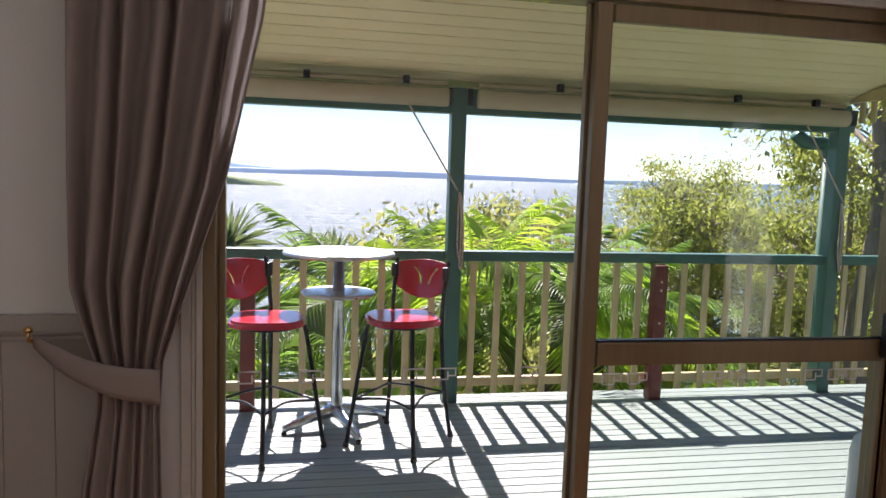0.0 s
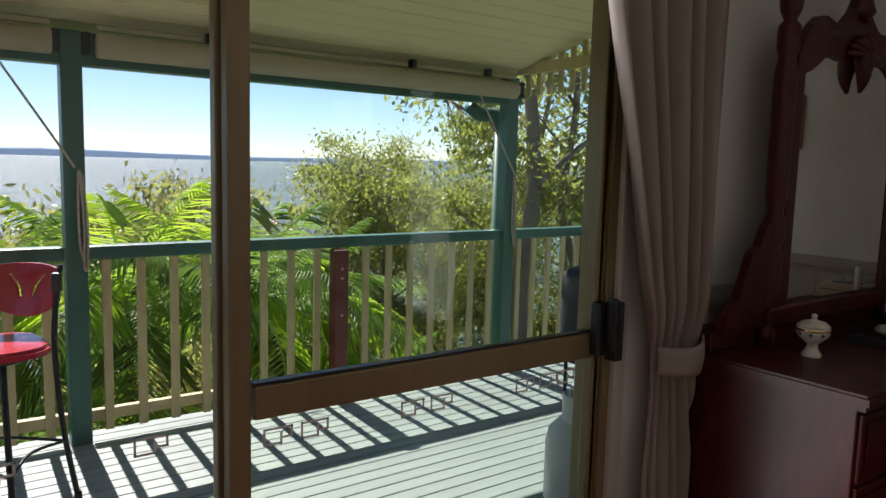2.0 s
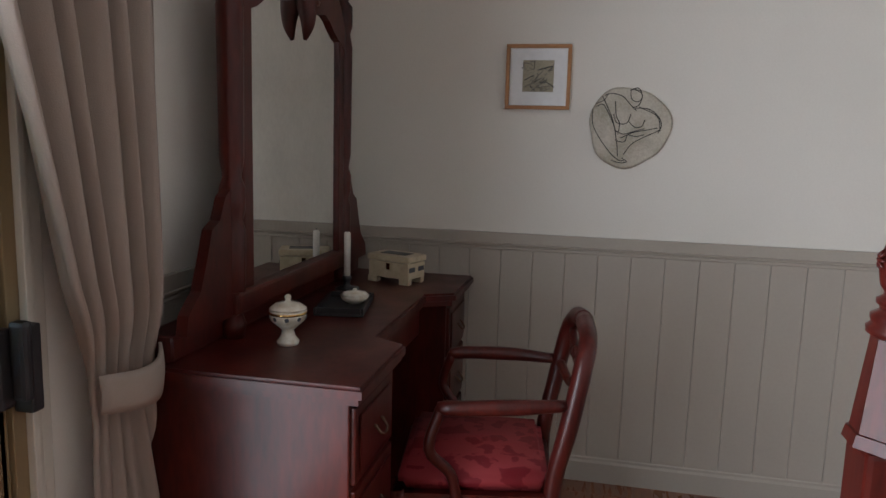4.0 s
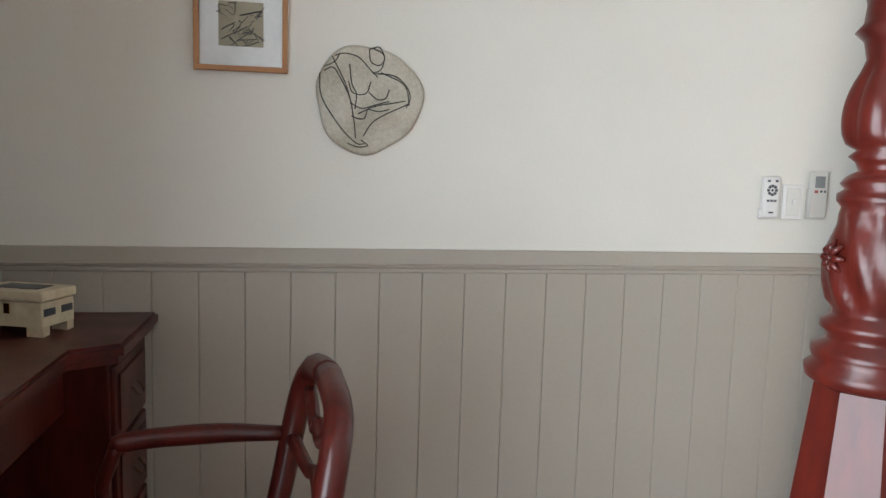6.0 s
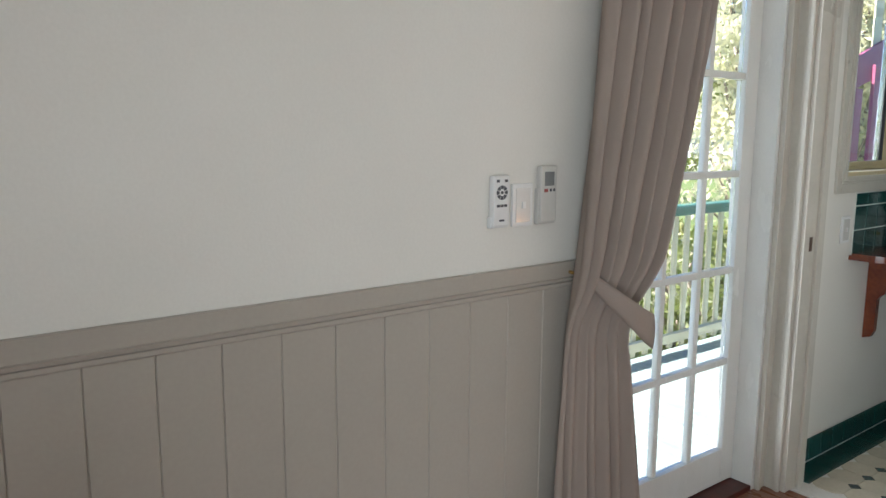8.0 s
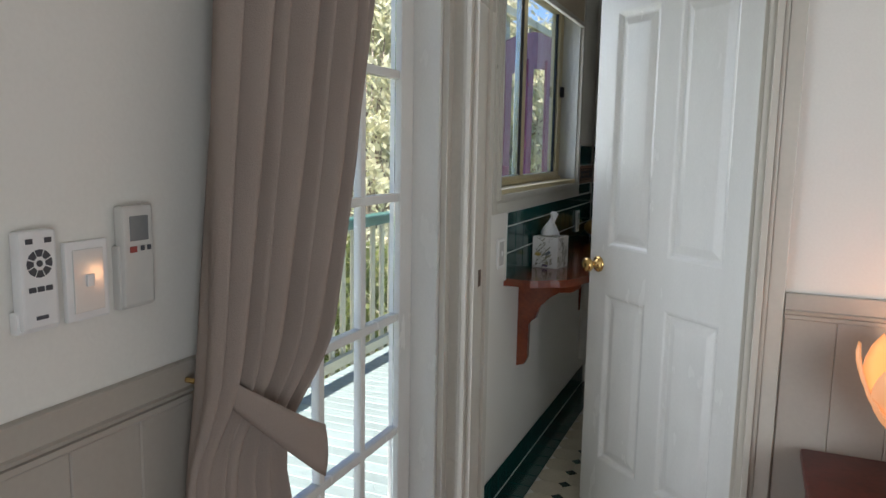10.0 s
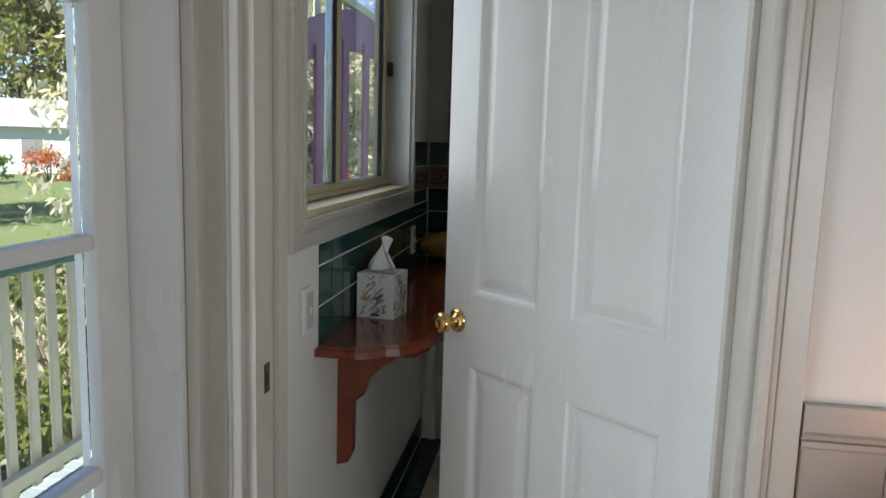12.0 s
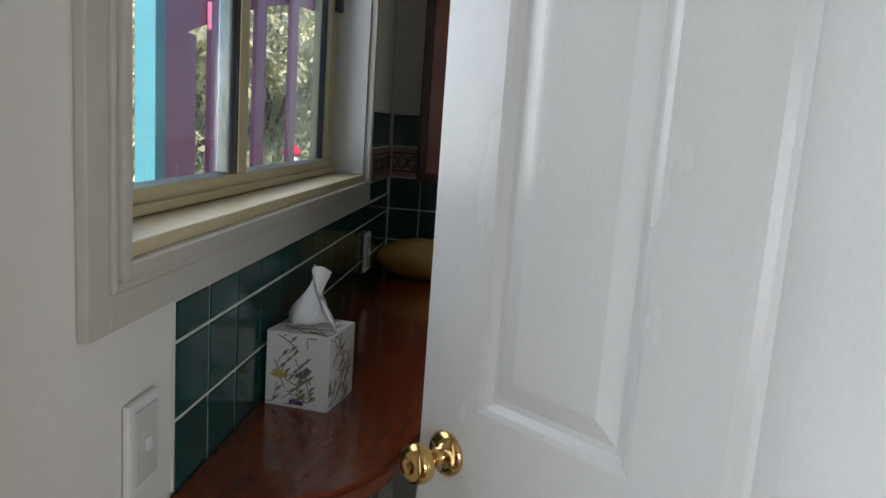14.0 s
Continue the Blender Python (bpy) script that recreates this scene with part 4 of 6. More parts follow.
def wall_plaque():
    """Round clay plaque with soft relief and dark lines."""
    p = thing("wall_plaque", (EAST - 0.002, 2.110, 1.495), 0, "rough round clay wall plaque with dark line drawing in relief", "plaque")
    bm = bmesh.new()
    nr, na = 16, 56
    rows = []

    def rim(a):
        return 0.158 + 0.008 * math.cos(3 * (a - 0.87)) + 0.0025 * math.sin(7 * a)

    def rise(y, z):
        g = lambda cy, cz, sy, sz, h: h * math.exp(-((y - cy) / sy) ** 2 - ((z - cz) / sz) ** 2)
        return 0.012 + g(0.02, 0.06, 0.03, 0.03, 0.014) + g(0.075, 0.01, 0.03, 0.08, 0.016) + g(-0.05, -0.04, 0.07, 0.025, 0.018) + g(-0.04, 0.05, 0.03, 0.025, 0.013) + g(0.0, 0.0, 0.05, 0.04, 0.012) + g(-0.085, 0.05, 0.02, 0.05, 0.012)
    mid = bm.verts.new((-rise(0, 0), 0, 0))
    for i in range(1, nr + 1):
        row = []
        for k in range(na):
            a = 2 * math.pi * k / na
            r = rim(a) * i / nr
            y, z = r * math.cos(a), r * math.sin(a)
            out = rise(y, z) * (1 if i < nr else 0.6)
            row.append(bm.verts.new((-out, y, z)))
        rows.append(row)
    rows.append([bm.verts.new((0, v.co.y * 0.98, v.co.z * 0.98)) for v in rows[-1]])
    for k in range(na):
        bm.faces.new((mid, rows[0][(k + 1) % na], rows[0][k]))
    for a, b in zip(rows, rows[1:]):
        for k in range(na):
            bm.faces.new((a[k], a[(k + 1) % na], b[(k + 1) % na], b[k]))
    bmesh.ops.recalc_face_normals(bm, faces=bm.faces)
    strokes = (((0.143, 0.07), (0.136, 0.0), (0.08, -0.085), (0.035, -0.128), (0.01, -0.13)), ((0.107, 0.12), (0.064, 0.03), (0.043, -0.057), (0.036, -0.115)), ((0.014, -0.107), (-0.02, -0.06), (-0.107, -0.014), (-0.121, -0.005)),
               ((0.03, -0.043), (-0.02, -0.02), (-0.08, -0.007), (-0.11, 0.0)), ((0.057, 0.10), (0.05, 0.043), (0.036, 0.014), (0.04, -0.03)), ((-0.036, 0.079), (-0.107, 0.043), (-0.121, -0.014)), ((-0.007, 0.15), (-0.043, 0.13), (-0.036, 0.09), (-0.01, 0.075)),
               ((0.13, 0.09), (0.10, 0.105), (0.085, 0.13)), ((0.06, -0.13), (0.03, -0.14), (0.0, -0.135), (0.02, -0.12)), ((0.0, -0.03), (-0.03, -0.035), (-0.06, -0.028)),
               ((0.055, -0.012), (0.02, -0.027), (-0.02, -0.016), (-0.06, -0.004)), ((0.05, -0.05), (0.03, -0.057), (0.012, -0.055), (0.004, -0.03)), ((0.13, 0.078), (0.105, 0.088), (0.085, 0.06), (0.055, 0.0), (0.045, -0.05)),
               ((0.0, 0.145), (-0.03, 0.152), (-0.045, 0.12), (-0.03, 0.10), (-0.005, 0.11), (0.0, 0.145)), ((-0.02, 0.075), (-0.07, 0.072), (-0.11, 0.045), (-0.124, 0.01), (-0.112, -0.02)),
               ((0.10, 0.122), (0.07, 0.13), (0.03, 0.12), (0.0, 0.09), (-0.025, 0.065)), ((0.06, 0.05), (0.05, 0.02), (0.025, 0.012), (0.005, 0.02), (-0.005, 0.05)), ((0.0, 0.02), (-0.025, 0.0), (-0.05, 0.005), (-0.06, 0.03)))
    ink = bmesh.new()
    for st in strokes:
        tube([Vector((-rise(q.y, q.z) - 0.0005, q.y, q.z)) for q in bend([(0, a, b) for a, b in st], 5)], 0.0018, 5, ink)
    p2 = part("disc", bm, M_CLAY, p, smooth=True)
    part("line_drawing", ink, M_INK, p, "dark incised lines", smooth=True)
    return p


wall_plaque()


def remote(y, z, w, h, kind):
    d = thing("remote_control", (EAST - 0.001, y, z), 0, "white fan remote in its wall holder" if kind == "fan" else "pale grey air conditioner remote in its wall holder", "remote control", "wall remotes")
    m = M_PLASTIC if kind == "fan" else M_GREYPLASTIC
    part("holder", box(-0.016, -w / 2 - 0.003, -h / 2, 0, w / 2 + 0.003, -h / 2 + h * (0.22 if kind == "fan" else 0.62), 0.003), m, d)
    body = part("body", box(-0.024, -w / 2, -h / 2 + 0.004, -0.004, w / 2, h / 2, 0.005), m, d)
    if kind == "fan":
        ring = bmesh.new()
        for k in range(8):
            a = 2 * math.pi * k / 8
            o = [(0.019 * math.cos(a + q), 0.019 * math.sin(a + q)) for q in (-0.33, 0, 0.33)] + [(0.0095 * math.cos(a + q), 0.0095 * math.sin(a + q)) for q in (0.3, -0.3)]
            plate([(yy, zz + h * 0.18) for yy, zz in o], 0.0015, "x", (-0.0252, 0, 0), ring)
        lathe_c = plate([(0.0045 * math.cos(2 * math.pi * k / 10), h * 0.18 + 0.0045 * math.sin(2 * math.pi * k / 10)) for k in range(10)], 0.0015, "x", (-0.0252, 0, 0), ring)
        part("button_ring", ring, M_DARKPRINT, body, "round dark button ring")
        for yy, zz in ((0.014, 0.40), (-0.014, 0.40), (0.0125, -0.07), (0, -0.07), (-0.0125, -0.07)):
            part("button", box(-0.0255, yy - 0.0052, h * zz - 0.0036, -0.0235, yy + 0.0052, h * zz + 0.0036, 0.001), M_DARKPRINT, body)
        part("maker_mark", box(-0.0255, -0.009, -h * 0.37, -0.0235, 0.009, -h * 0.33, 0.001), M_DARKPRINT, body, "small dark printed mark")
    else:
        part("display", box(-0.0255, -w * 0.3, h * 0.16, -0.0235, w * 0.3, h * 0.40, 0.001), M_LCD, body)
        part("button", box(-0.026, w * 0.1, h * 0.05, -0.0235, w * 0.32, h * 0.11, 0.001), M_REDPRINT, body, "red button")
        for k in (-0.1, -0.32):
            part("button", box(-0.026, w * k - 0.003, h * 0.06, -0.0235, w * k + 0.004, h * 0.11, 0.001), M_DARKPRINT, body)
    return d


remote(0.783, 1.235, 0.056, 0.138, "fan")
remote(0.610, 1.246, 0.060, 0.160, "air")


def switch_plate(loc, rz, label="white plastic light switch plate with one rocker"):
    d = thing("light_switch", loc, rz, label, "switch", "light switches")
    part("plate", box(-0.009, -0.037, -0.058, 0, 0.037, 0.058, 0.003), M_PLASTIC, d)
    part("insert", box(-0.0115, -0.026, -0.046, -0.0092, 0.026, 0.046, 0.001), M_GLOSSPLASTIC, d)
    part("rocker", box(-0.0155, -0.0065, -0.009, -0.0117, 0.0065, 0.009, 0.0015), M_PLASTIC, d)
    return d


switch_plate((EAST - 0.001, 0.694, 1.222), 0)
switch_plate((EAST - 0.001, -1.222, 1.016), 0)
d = switch_plate((EAST - 0.008, -2.545, 1.03), 0, "white plastic power outlet on the tiled wall")
d["category"] = "power outlet"


# ---- bed post, bedside table and lamp ----
def bed_post(loc):
    b = thing("bed", loc, 0, "carved mahogany four poster bed end with a tall post", "bed")

    def octagon(r0, r1, z0, z1):
        bm = plate([(r0 * math.cos(math.pi / 8 + math.pi / 4 * k), r0 * math.sin(math.pi / 8 + math.pi / 4 * k)) for k in range(8)], z1 - z0, "z", (0, 0, z0))
        for v in bm.verts:
            if v.co.z > (z0 + z1) / 2:
                v.co.x *= r1 / r0
                v.co.y *= r1 / r0
        return bm
    part("post_block", box(-0.066, -0.066, 0.0, 0.066, 0.066, 0.82, 0.012), M_MAHOG, b)
    part("post_collar", octagon(0.092, 0.086, 0.82, 0.845), M_MAHOG, b)
    part("octagon_neck", octagon(0.080, 0.060, 0.846, 1.035), M_MAHOG, b)
    prof = [(0.060, 1.036), (0.070, 1.043), (0.072, 1.055), (0.062, 1.063), (0.066, 1.072), (0.066, 1.08), (0.05, 1.088), (0.05, 1.096), (0.058, 1.102), (0.058, 1.11), (0.046, 1.118)]
    z = 1.125
    while z < 1.24:
        q = (z - 1.125) / 0.115
        prof.append((0.046 + 0.009 * math.sin(math.pi * min(1, 1.15 * q)), z))
        z += 0.01
    prof += [(0.046, 1.243), (0.052, 1.25), (0.052, 1.258), (0.044, 1.264), (0.05, 1.27), (0.044, 1.278), (0.032, 1.285), (0.036, 1.295), (0.044, 1.301), (0.036, 1.308)]
    z = 1.315
    while z < 1.40:
        q = (z - 1.315) / 0.085
        prof.append((0.034 + 0.018 * math.sin(math.pi * (0.25 + 0.75 * q)) ** 0.8, z))
        z += 0.01
    prof += [(0.034, 1.41), (0.038, 1.43), (0.048, 1.44), (0.040, 1.45), (0.038, 1.47)]
    z = 1.48
    while z < 2.05:
        prof.append((0.040 + 0.010 * math.sin(math.pi * (z - 1.48) / 0.57), z))
        z += 0.02
    prof += [(0.03, 2.06), (0.045, 2.08), (0.03, 2.10), (0.005, 2.16)]

    def carve(a, z):
        if 1.125 < z < 1.24:
            return 1 + 0.09 * abs(math.sin(2 * a + 20 * (z - 1.18))) + 0.05 * math.sin(9 * a + 60 * z)
        if 1.32 < z < 1.40:
            return 1 + 0.12 * abs(math.sin(4 * a)) - 0.05
        if 1.48 < z < 2.03:
            return 1 + 0.07 * math.sin(4 * a + 26 * z)
        return 1
    part("carved_post", lathe(prof, 56, fn=carve), M_MAHOG, b, "turned post carved with leaves and spirals", smooth=True)
    for k in range(4):
        a0 = math.pi / 4 + math.pi / 2 * k + 0.6
        bm = bmesh.new()
        for i in range(8):
            a = 2 * math.pi * i / 8
            c_ = Vector((math.cos(a0), math.sin(a0), 0))
            s_ = Vector((-math.sin(a0), math.cos(a0), 0))
            o = c_ * 0.055 + Vector((0, 0, 1.185))
            d_ = s_ * math.cos(a) + Vector((0, 0, 1)) * math.sin(a)
            tube([o + d_ * 0.003 + c_ * 0.004, o + d_ * 0.011 + c_ * 0.005, o + d_ * 0.021 - c_ * 0.002], [0.002, 0.005, 0.002], 6, bm)
        lathe([(0.002, -0.004), (0.005, 0), (0.002, 0.004)], 8, tuple(c_ * 0.060 + Vector((0, 0, 1.185))), bm)
        part("carved_rosette", bm, M_MAHOG, b, smooth=True)
    part("foot_rail", box(-1.45, -0.03, 0.28, -0.063, 0.03, 0.46, 0.01), M_MAHOG, b)
    part("side_rail", box(-0.03, -1.95, 0.28, 0.03, -0.063, 0.46, 0.01), M_MAHOG, b)
    for x, y in ((-1.5, 0), (-1.5, -2.0), (0, -2.0)):
        part("corner_block", box(x - 0.055, y - 0.055, 0, x + 0.055, y + 0.055, 0.80, 0.01), M_MAHOG, b)
    return b


bed_post((2.61, 1.60, 0)).scale.z = 1.025

t = thing("bedside_table", (2.80, -0.47, 0), 0, "dark mahogany bedside table beside the bathroom doorway", "table")
part("top", box(-0.21, -0.2, 0.60, 0.21, 0.2, 0.63, 0.008), M_MAHOG, t)
part("drawer_case", box(-0.19, -0.18, 0.45, 0.19, 0.18, 0.60, 0.004), M_MAHOG, t)
for x in (-0.17, 0.17):
    for y in (-0.16, 0.16):
        part("leg", lathe([(0.014, 0), (0.02, 0.04), (0.016, 0.1), (0.022, 0.4), (0.024, 0.45)], 14, (x, y, 0)), M_MAHOG, t, smooth=True)

M_SHADE = bpy.data.materials.new("glowing amber lamp shell")
M_SHADE.use_nodes = True
sb = M_SHADE.node_tree.nodes["Principled BSDF"]
sb.inputs["Base Color"].default_value = (0.8, 0.42, 0.22, 1)
sb.inputs["Emission Color"].default_value = (1.0, 0.36, 0.10, 1)
sb.inputs["Emission Strength"].default_value = 0.12
l = thing("bedside_lamp", (2.775, -0.46, 0.63), 0, "lit amber glass petal lamp on the bedside table", "lamp")
part("base", lathe([(0.06, 0), (0.06, 0.012), (0.02, 0.02), (0.015, 0.10), (0.03, 0.11)], 20), M_BRASS, l, smooth=True)
for k in range(6):
    a = 2 * math.pi * k / 6
    bm = bmesh.new()
    rows = []
    for i in range(9):
        t_ = i / 8
        w = 0.075 * math.sin(math.pi * min(0.98, 0.12 + 0.86 * t_)) ** 0.8
        r = 0.03 + 0.12 * math.sin(1.7 * t_)
        z = 0.10 + 0.20 * t_
        rows.append([bm.verts.new((r * math.cos(a) - w * s_ * math.sin(a), r * math.sin(a) + w * s_ * math.cos(a), z + 0.01 * s_ * s_)) for s_ in (-1, -0.5, 0, 0.5, 1)])
    for p, q in zip(rows, rows[1:]):
        for i in range(4):
            bm.faces.new((p[i], p[i + 1], q[i + 1], q[i]))
    s_ob = part("petal_shade", bm, M_SHADE, l, "amber glass petal", smooth=True)
    sol = s_ob.modifiers.new("thickness", "SOLIDIFY")
    sol.thickness = 0.004
l.scale.z = 1.15
ld = bpy.data.lights.new("lamp_bulb", "POINT")
ld.energy, ld.color, ld.shadow_soft_size = 0.3, (1.0, 0.50, 0.22), 0.03
bulb = new("lamp_bulb", ld)
bulb.location = (2.775, -0.46, 0.95)

# ---- bathroom ----
def shelf():
    s = thing("timber_shelf", (0, 0, 0), 0, "red varnished timber shelf with a curved bracket under the bathroom window", "shelf")
    z = 0.877
    out = [(EAST - 0.001, -1.29), (EAST - 0.001, -2.925), (3.72, -2.925), (3.72, -2.0)]
    for i in range(9):
        q = i / 8
        out.append((3.72 + 0.17 * (1 - math.cos(q * math.pi / 2)), -2.0 + 0.66 * math.sin(q * math.pi / 2)))
    out += [(3.93, -1.305), (3.96, -1.29)]
    part("top", plate(out, 0.028, "z", (0, 0, z), bevel=0.008), M_REDWOOD, s)
    br = [(EAST - 0.001, 0.49), (EAST - 0.001, z - 0.06), (EAST - 0.001, z - 0.04), (EAST - 0.001, z - 0.001), (3.80, z - 0.001), (3.80, z - 0.02), (3.84, z - 0.045), (3.89, z - 0.05), (3.93, z - 0.075), (3.975, z - 0.12), (3.99, z - 0.17), (4.005, z - 0.18), (4.02, z - 0.20), (4.022, 0.53), (4.035, 0.50)]
    part("bracket", plate(br, 0.03, "y", (0, -1.53, 0)), M_REDWOOD, s, "shaped timber bracket")
    part("bracket", plate(br, 0.03, "y", (0, -2.75, 0)), M_REDWOOD, s, "shaped timber bracket")
    return s


shelf()


def tissue_box(loc, rz):
    b = thing("tissue_box", loc, rz, "cube tissue box printed with twigs and birds, tissue pulled up", "tissue box")
    s, h = 0.058, 0.118
    part("carton", box(-s, -s, 0, s, s, h, 0.002), M_BOXCARD, b)
    bm = bmesh.new()
    n = 9
    rows = []
    for i in range(n):
        q = i / (n - 1)
        w = 0.034 * (1 - 0.75 * q) + 0.004
        rows.append([bm.verts.new((w * u + 0.012 * math.sin(5 * q + 2 * u), 0.014 * math.sin(3.5 * u + 4 * q) * (1 - 0.4 * q) + 0.02 * q, h + 0.088 * q + 0.006 * math.sin(4 * u))) for u in (-1, -0.6, -0.2, 0.2, 0.6, 1)])
    for p, q in zip(rows, rows[1:]):
        for i in range(5):
            bm.faces.new((p[i], p[i + 1], q[i + 1], q[i]))
    t = part("tissue", bm, M_TISSUE, b, "crumpled white tissue", smooth=True)
    sol = t.modifiers.new("thickness", "SOLIDIFY")
    sol.thickness = 0.0015
    part("slot", plate([(0.036 * math.cos(2 * math.pi * k / 20), 0.02 * math.sin(2 * math.pi * k / 20)) for k in range(20)], 0.0008, "z", (0, 0, h)), M_GREYPLASTIC, b)
    rng = random.Random(9)
    for face in range(5):
        bm = bmesh.new()
        for _ in range(17):
            u, v = rng.uniform(-0.045, 0.045), rng.uniform(0.012, 0.10)
            a = rng.uniform(0, 6.28)
            pts = [(u, v)]
            for k in range(3):
                a += rng.uniform(-0.6, 0.6)
                pts.append((max(-0.054, min(0.054, pts[-1][0] + 0.016 * math.cos(a))), max(0.005, min(0.113, pts[-1][1] + 0.016 * math.sin(a)))))
            def on(p):
                if face == 4:
                    return (p[0], p[1] - 0.059, h + 0.0004)
                q = pose(0, 0, 0, 0, 0, 90 * face) @ Vector((p[0], -s - 0.0004, p[1]))
                return tuple(q)
            tube([on(p) for p in pts], 0.0009, 4, bm)
            for k in (1, 2):
                x, y = pts[k]
                lf = [on((max(-0.055, min(0.055, x + c)), max(0.003, min(0.115, y + e)))) for c, e in ((0, 0), (0.007, 0.004), (0.014, 0.012), (0.005, 0.009))]
                bm.faces.new([bm.verts.new(q) for q in lf])
        part("printed_pattern", bm, M_TWIG, b, "printed grey green twigs and leaves")
    bm = plate([(-0.012 + 0.0, 0.05), (0.0, 0.047), (0.012, 0.055), (0.016, 0.064), (0.008, 0.068), (0.002, 0.062), (-0.012, 0.054)], 0.0006, "y", (0.01, -s - 0.001, 0))
    part("printed_bird", bm, mat("slate blue print", (0.10, 0.13, 0.17), rough=0.5, bump=0), b, "small printed blue bird")
    petals = bmesh.new()
    for k in range(7):
        a = math.pi * (0.1 + 0.8 * k / 6)
        tube([(-0.032, -s - 0.0006, 0.045), (-0.032 - 0.016 * math.cos(a), -s - 0.0006, 0.045 + 0.016 * math.sin(a))], [0.0012, 0.0022], 5, petals)
    part("printed_flower", petals, mat("yellow print", (0.45, 0.33, 0.06), rough=0.5, bump=0), b, "small printed yellow flower")
    part("printed_label", box(-0.012, -s - 0.001, 0.006, 0.014, -s - 0.0003, 0.013), mat("purple print", (0.06, 0.03, 0.14), rough=0.5, bump=0), b)
    return b


tb = tissue_box((3.985, -1.69, 0.905), 171)
tb.scale = (1.03, 1.03, 1.16)

g = thing("gourd", (3.93, -2.80, 0.905), 8, "yellow painted gourd lying on the shelf", "ornament")
bm = lathe([(0.006, -0.13), (0.045, -0.115), (0.066, -0.07), (0.07, 0.0), (0.06, 0.07), (0.035, 0.12), (0.012, 0.14), (0.004, 0.145)], 26)
bmesh.ops.transform(bm, matrix=pose(0, 0, 0.07, 0, 90, 0), verts=bm.verts)
body = part("body", bm, M_GOURD, g, smooth=True)
bm = bmesh.new()
for k in range(6):
    a = 2 * math.pi * k / 6
    tube([(0.135, 0, 0.07), (0.148, 0.018 * math.cos(a), 0.07 + 0.018 * math.sin(a)), (0.150, 0.028 * math.cos(a), 0.07 + 0.028 * math.sin(a))], [0.008, 0.006, 0.003], 6, bm)
part("dried_flower", bm, M_MAHOG, g, "dark dried flower end", smooth=True)

c = thing("wall_cabinet", (3.60, -2.925, 1.225), 0, "red brown timber bathroom mirror cabinet on the wall", "cabinet")
part("body", box(-0.36, 0, 0, 0.36, 0.10, 1.0, 0.006), M_MAHOG, c)
part("door", box(-0.33, 0.101, 0.03, 0.33, 0.115, 0.97, 0.004), M_REDWOOD, c)
part("mirror_pane", box(-0.27, 0.1155, 0.09, 0.27, 0.118, 0.91), M_MIRROR, c)

t = thing("hanging_towel", (3.875, -1.9, 0.0), 0, "pale folded towel hanging under the shelf edge", "towel")
bm = bmesh.new()
rows = []
for i in range(12):
    q = i / 11
    rows.append([bm.verts.new((-0.012 - 0.01 * math.sin(9 * u + 2 * q), -0.06 * u, 0.876 - 0.45 * q - (0.03 * u if i == 11 else 0))) for u in (-1, -0.6, -0.2, 0.2, 0.6, 1)])
for p, q in zip(rows, rows[1:]):
    for i in range(5):
        bm.faces.new((p[i], p[i + 1], q[i + 1], q[i]))
ob = part("cloth", bm, M_TOWEL, t, smooth=True)
sol = ob.modifiers.new("thickness", "SOLIDIFY")
sol.thickness = 0.008

b = thing("roller_blind", (EAST - 0.03, (WL + WR) / 2, 2.06), 0, "cream roller blind pulled just below the window head", "blind")
part("fabric", box(0.0, -0.60, 0.0, 0.004, 0.60, 0.16), M_BLIND, b)
part("bottom_bar", box(-0.008, -0.60, -0.012, 0.012, 0.60, 0.012, 0.005), M_CREAMTRIM, b)

# ---- bathroom tiles ----
def tiles(owner, corner, u, v, nu, nv, size, gap, skip=None, material=None, name="tile", proud=0.0022, tall=None):
    """Bevelled tiles on a wall: corner, then directions u and v."""
    u, v, tall = Vector(u), Vector(v), tall or size
    n = u.cross(v)
    bm = plate([(gap / 2, gap / 2), (size - gap / 2, gap / 2), (size - gap / 2, tall - gap / 2), (gap / 2, tall - gap / 2)], proud, "z", bevel=0.0015)
    src = None
    rot = Matrix((u, v, n)).transposed().to_4x4()
    for i in range(nu):
        for j in range(nv):
            if skip and skip(i, j):
                continue
            m = Matrix.Translation(Vector(corner) + u * size * i + v * tall * j) @ rot
            if src is None:
                src = part(name, bm, material or M_TILE, owner)
                src.matrix_basis = m
            else:
                share(name, src, owner, m)


S = 0.108
END = -2.93
# splashback on the window wall, above the shelf; the row under the window is cut
g1 = structure("splashback_window_wall", box(EAST - 0.004, END + 0.001, 0.905, EAST - 0.0005, -1.308, 1.1715), M_GROUT, "dark green glazed tiles in pale grout above the shelf", category="splashback")
tiles(g1, (EAST - 0.004, -1.31, 0.897), (0, -1, 0), (0, 0, 1), 15, 2, S, 0.005)
tiles(g1, (EAST - 0.004, -1.31, 1.113), (0, -1, 0), (0, 0, 1), 15, 1, S, 0.005, tall=0.057)
g2 = structure("splashback_end_wall", box(2.9, END + 0.0005, 0.90, EAST - 0.004, END + 0.004, 1.445), M_GROUT, "dark green glazed tiles with a patterned border", category="splashback")
tiles(g2, (EAST - 0.008, END + 0.004, 0.905), (-1, 0, 0), (0, 0, 1), 10, 3, S, 0.004)
tiles(g2, (EAST - 0.008, END + 0.004, 1.336), (-1, 0, 0), (0, 0, 1), 10, 1, S, 0.004)
g3 = structure("splashback_end_return", box(EAST - 0.004, END + 0.005, 1.1725, EAST - 0.0005, -2.555, 1.445), M_GROUT, "dark green tiles beside the window", category="splashback")
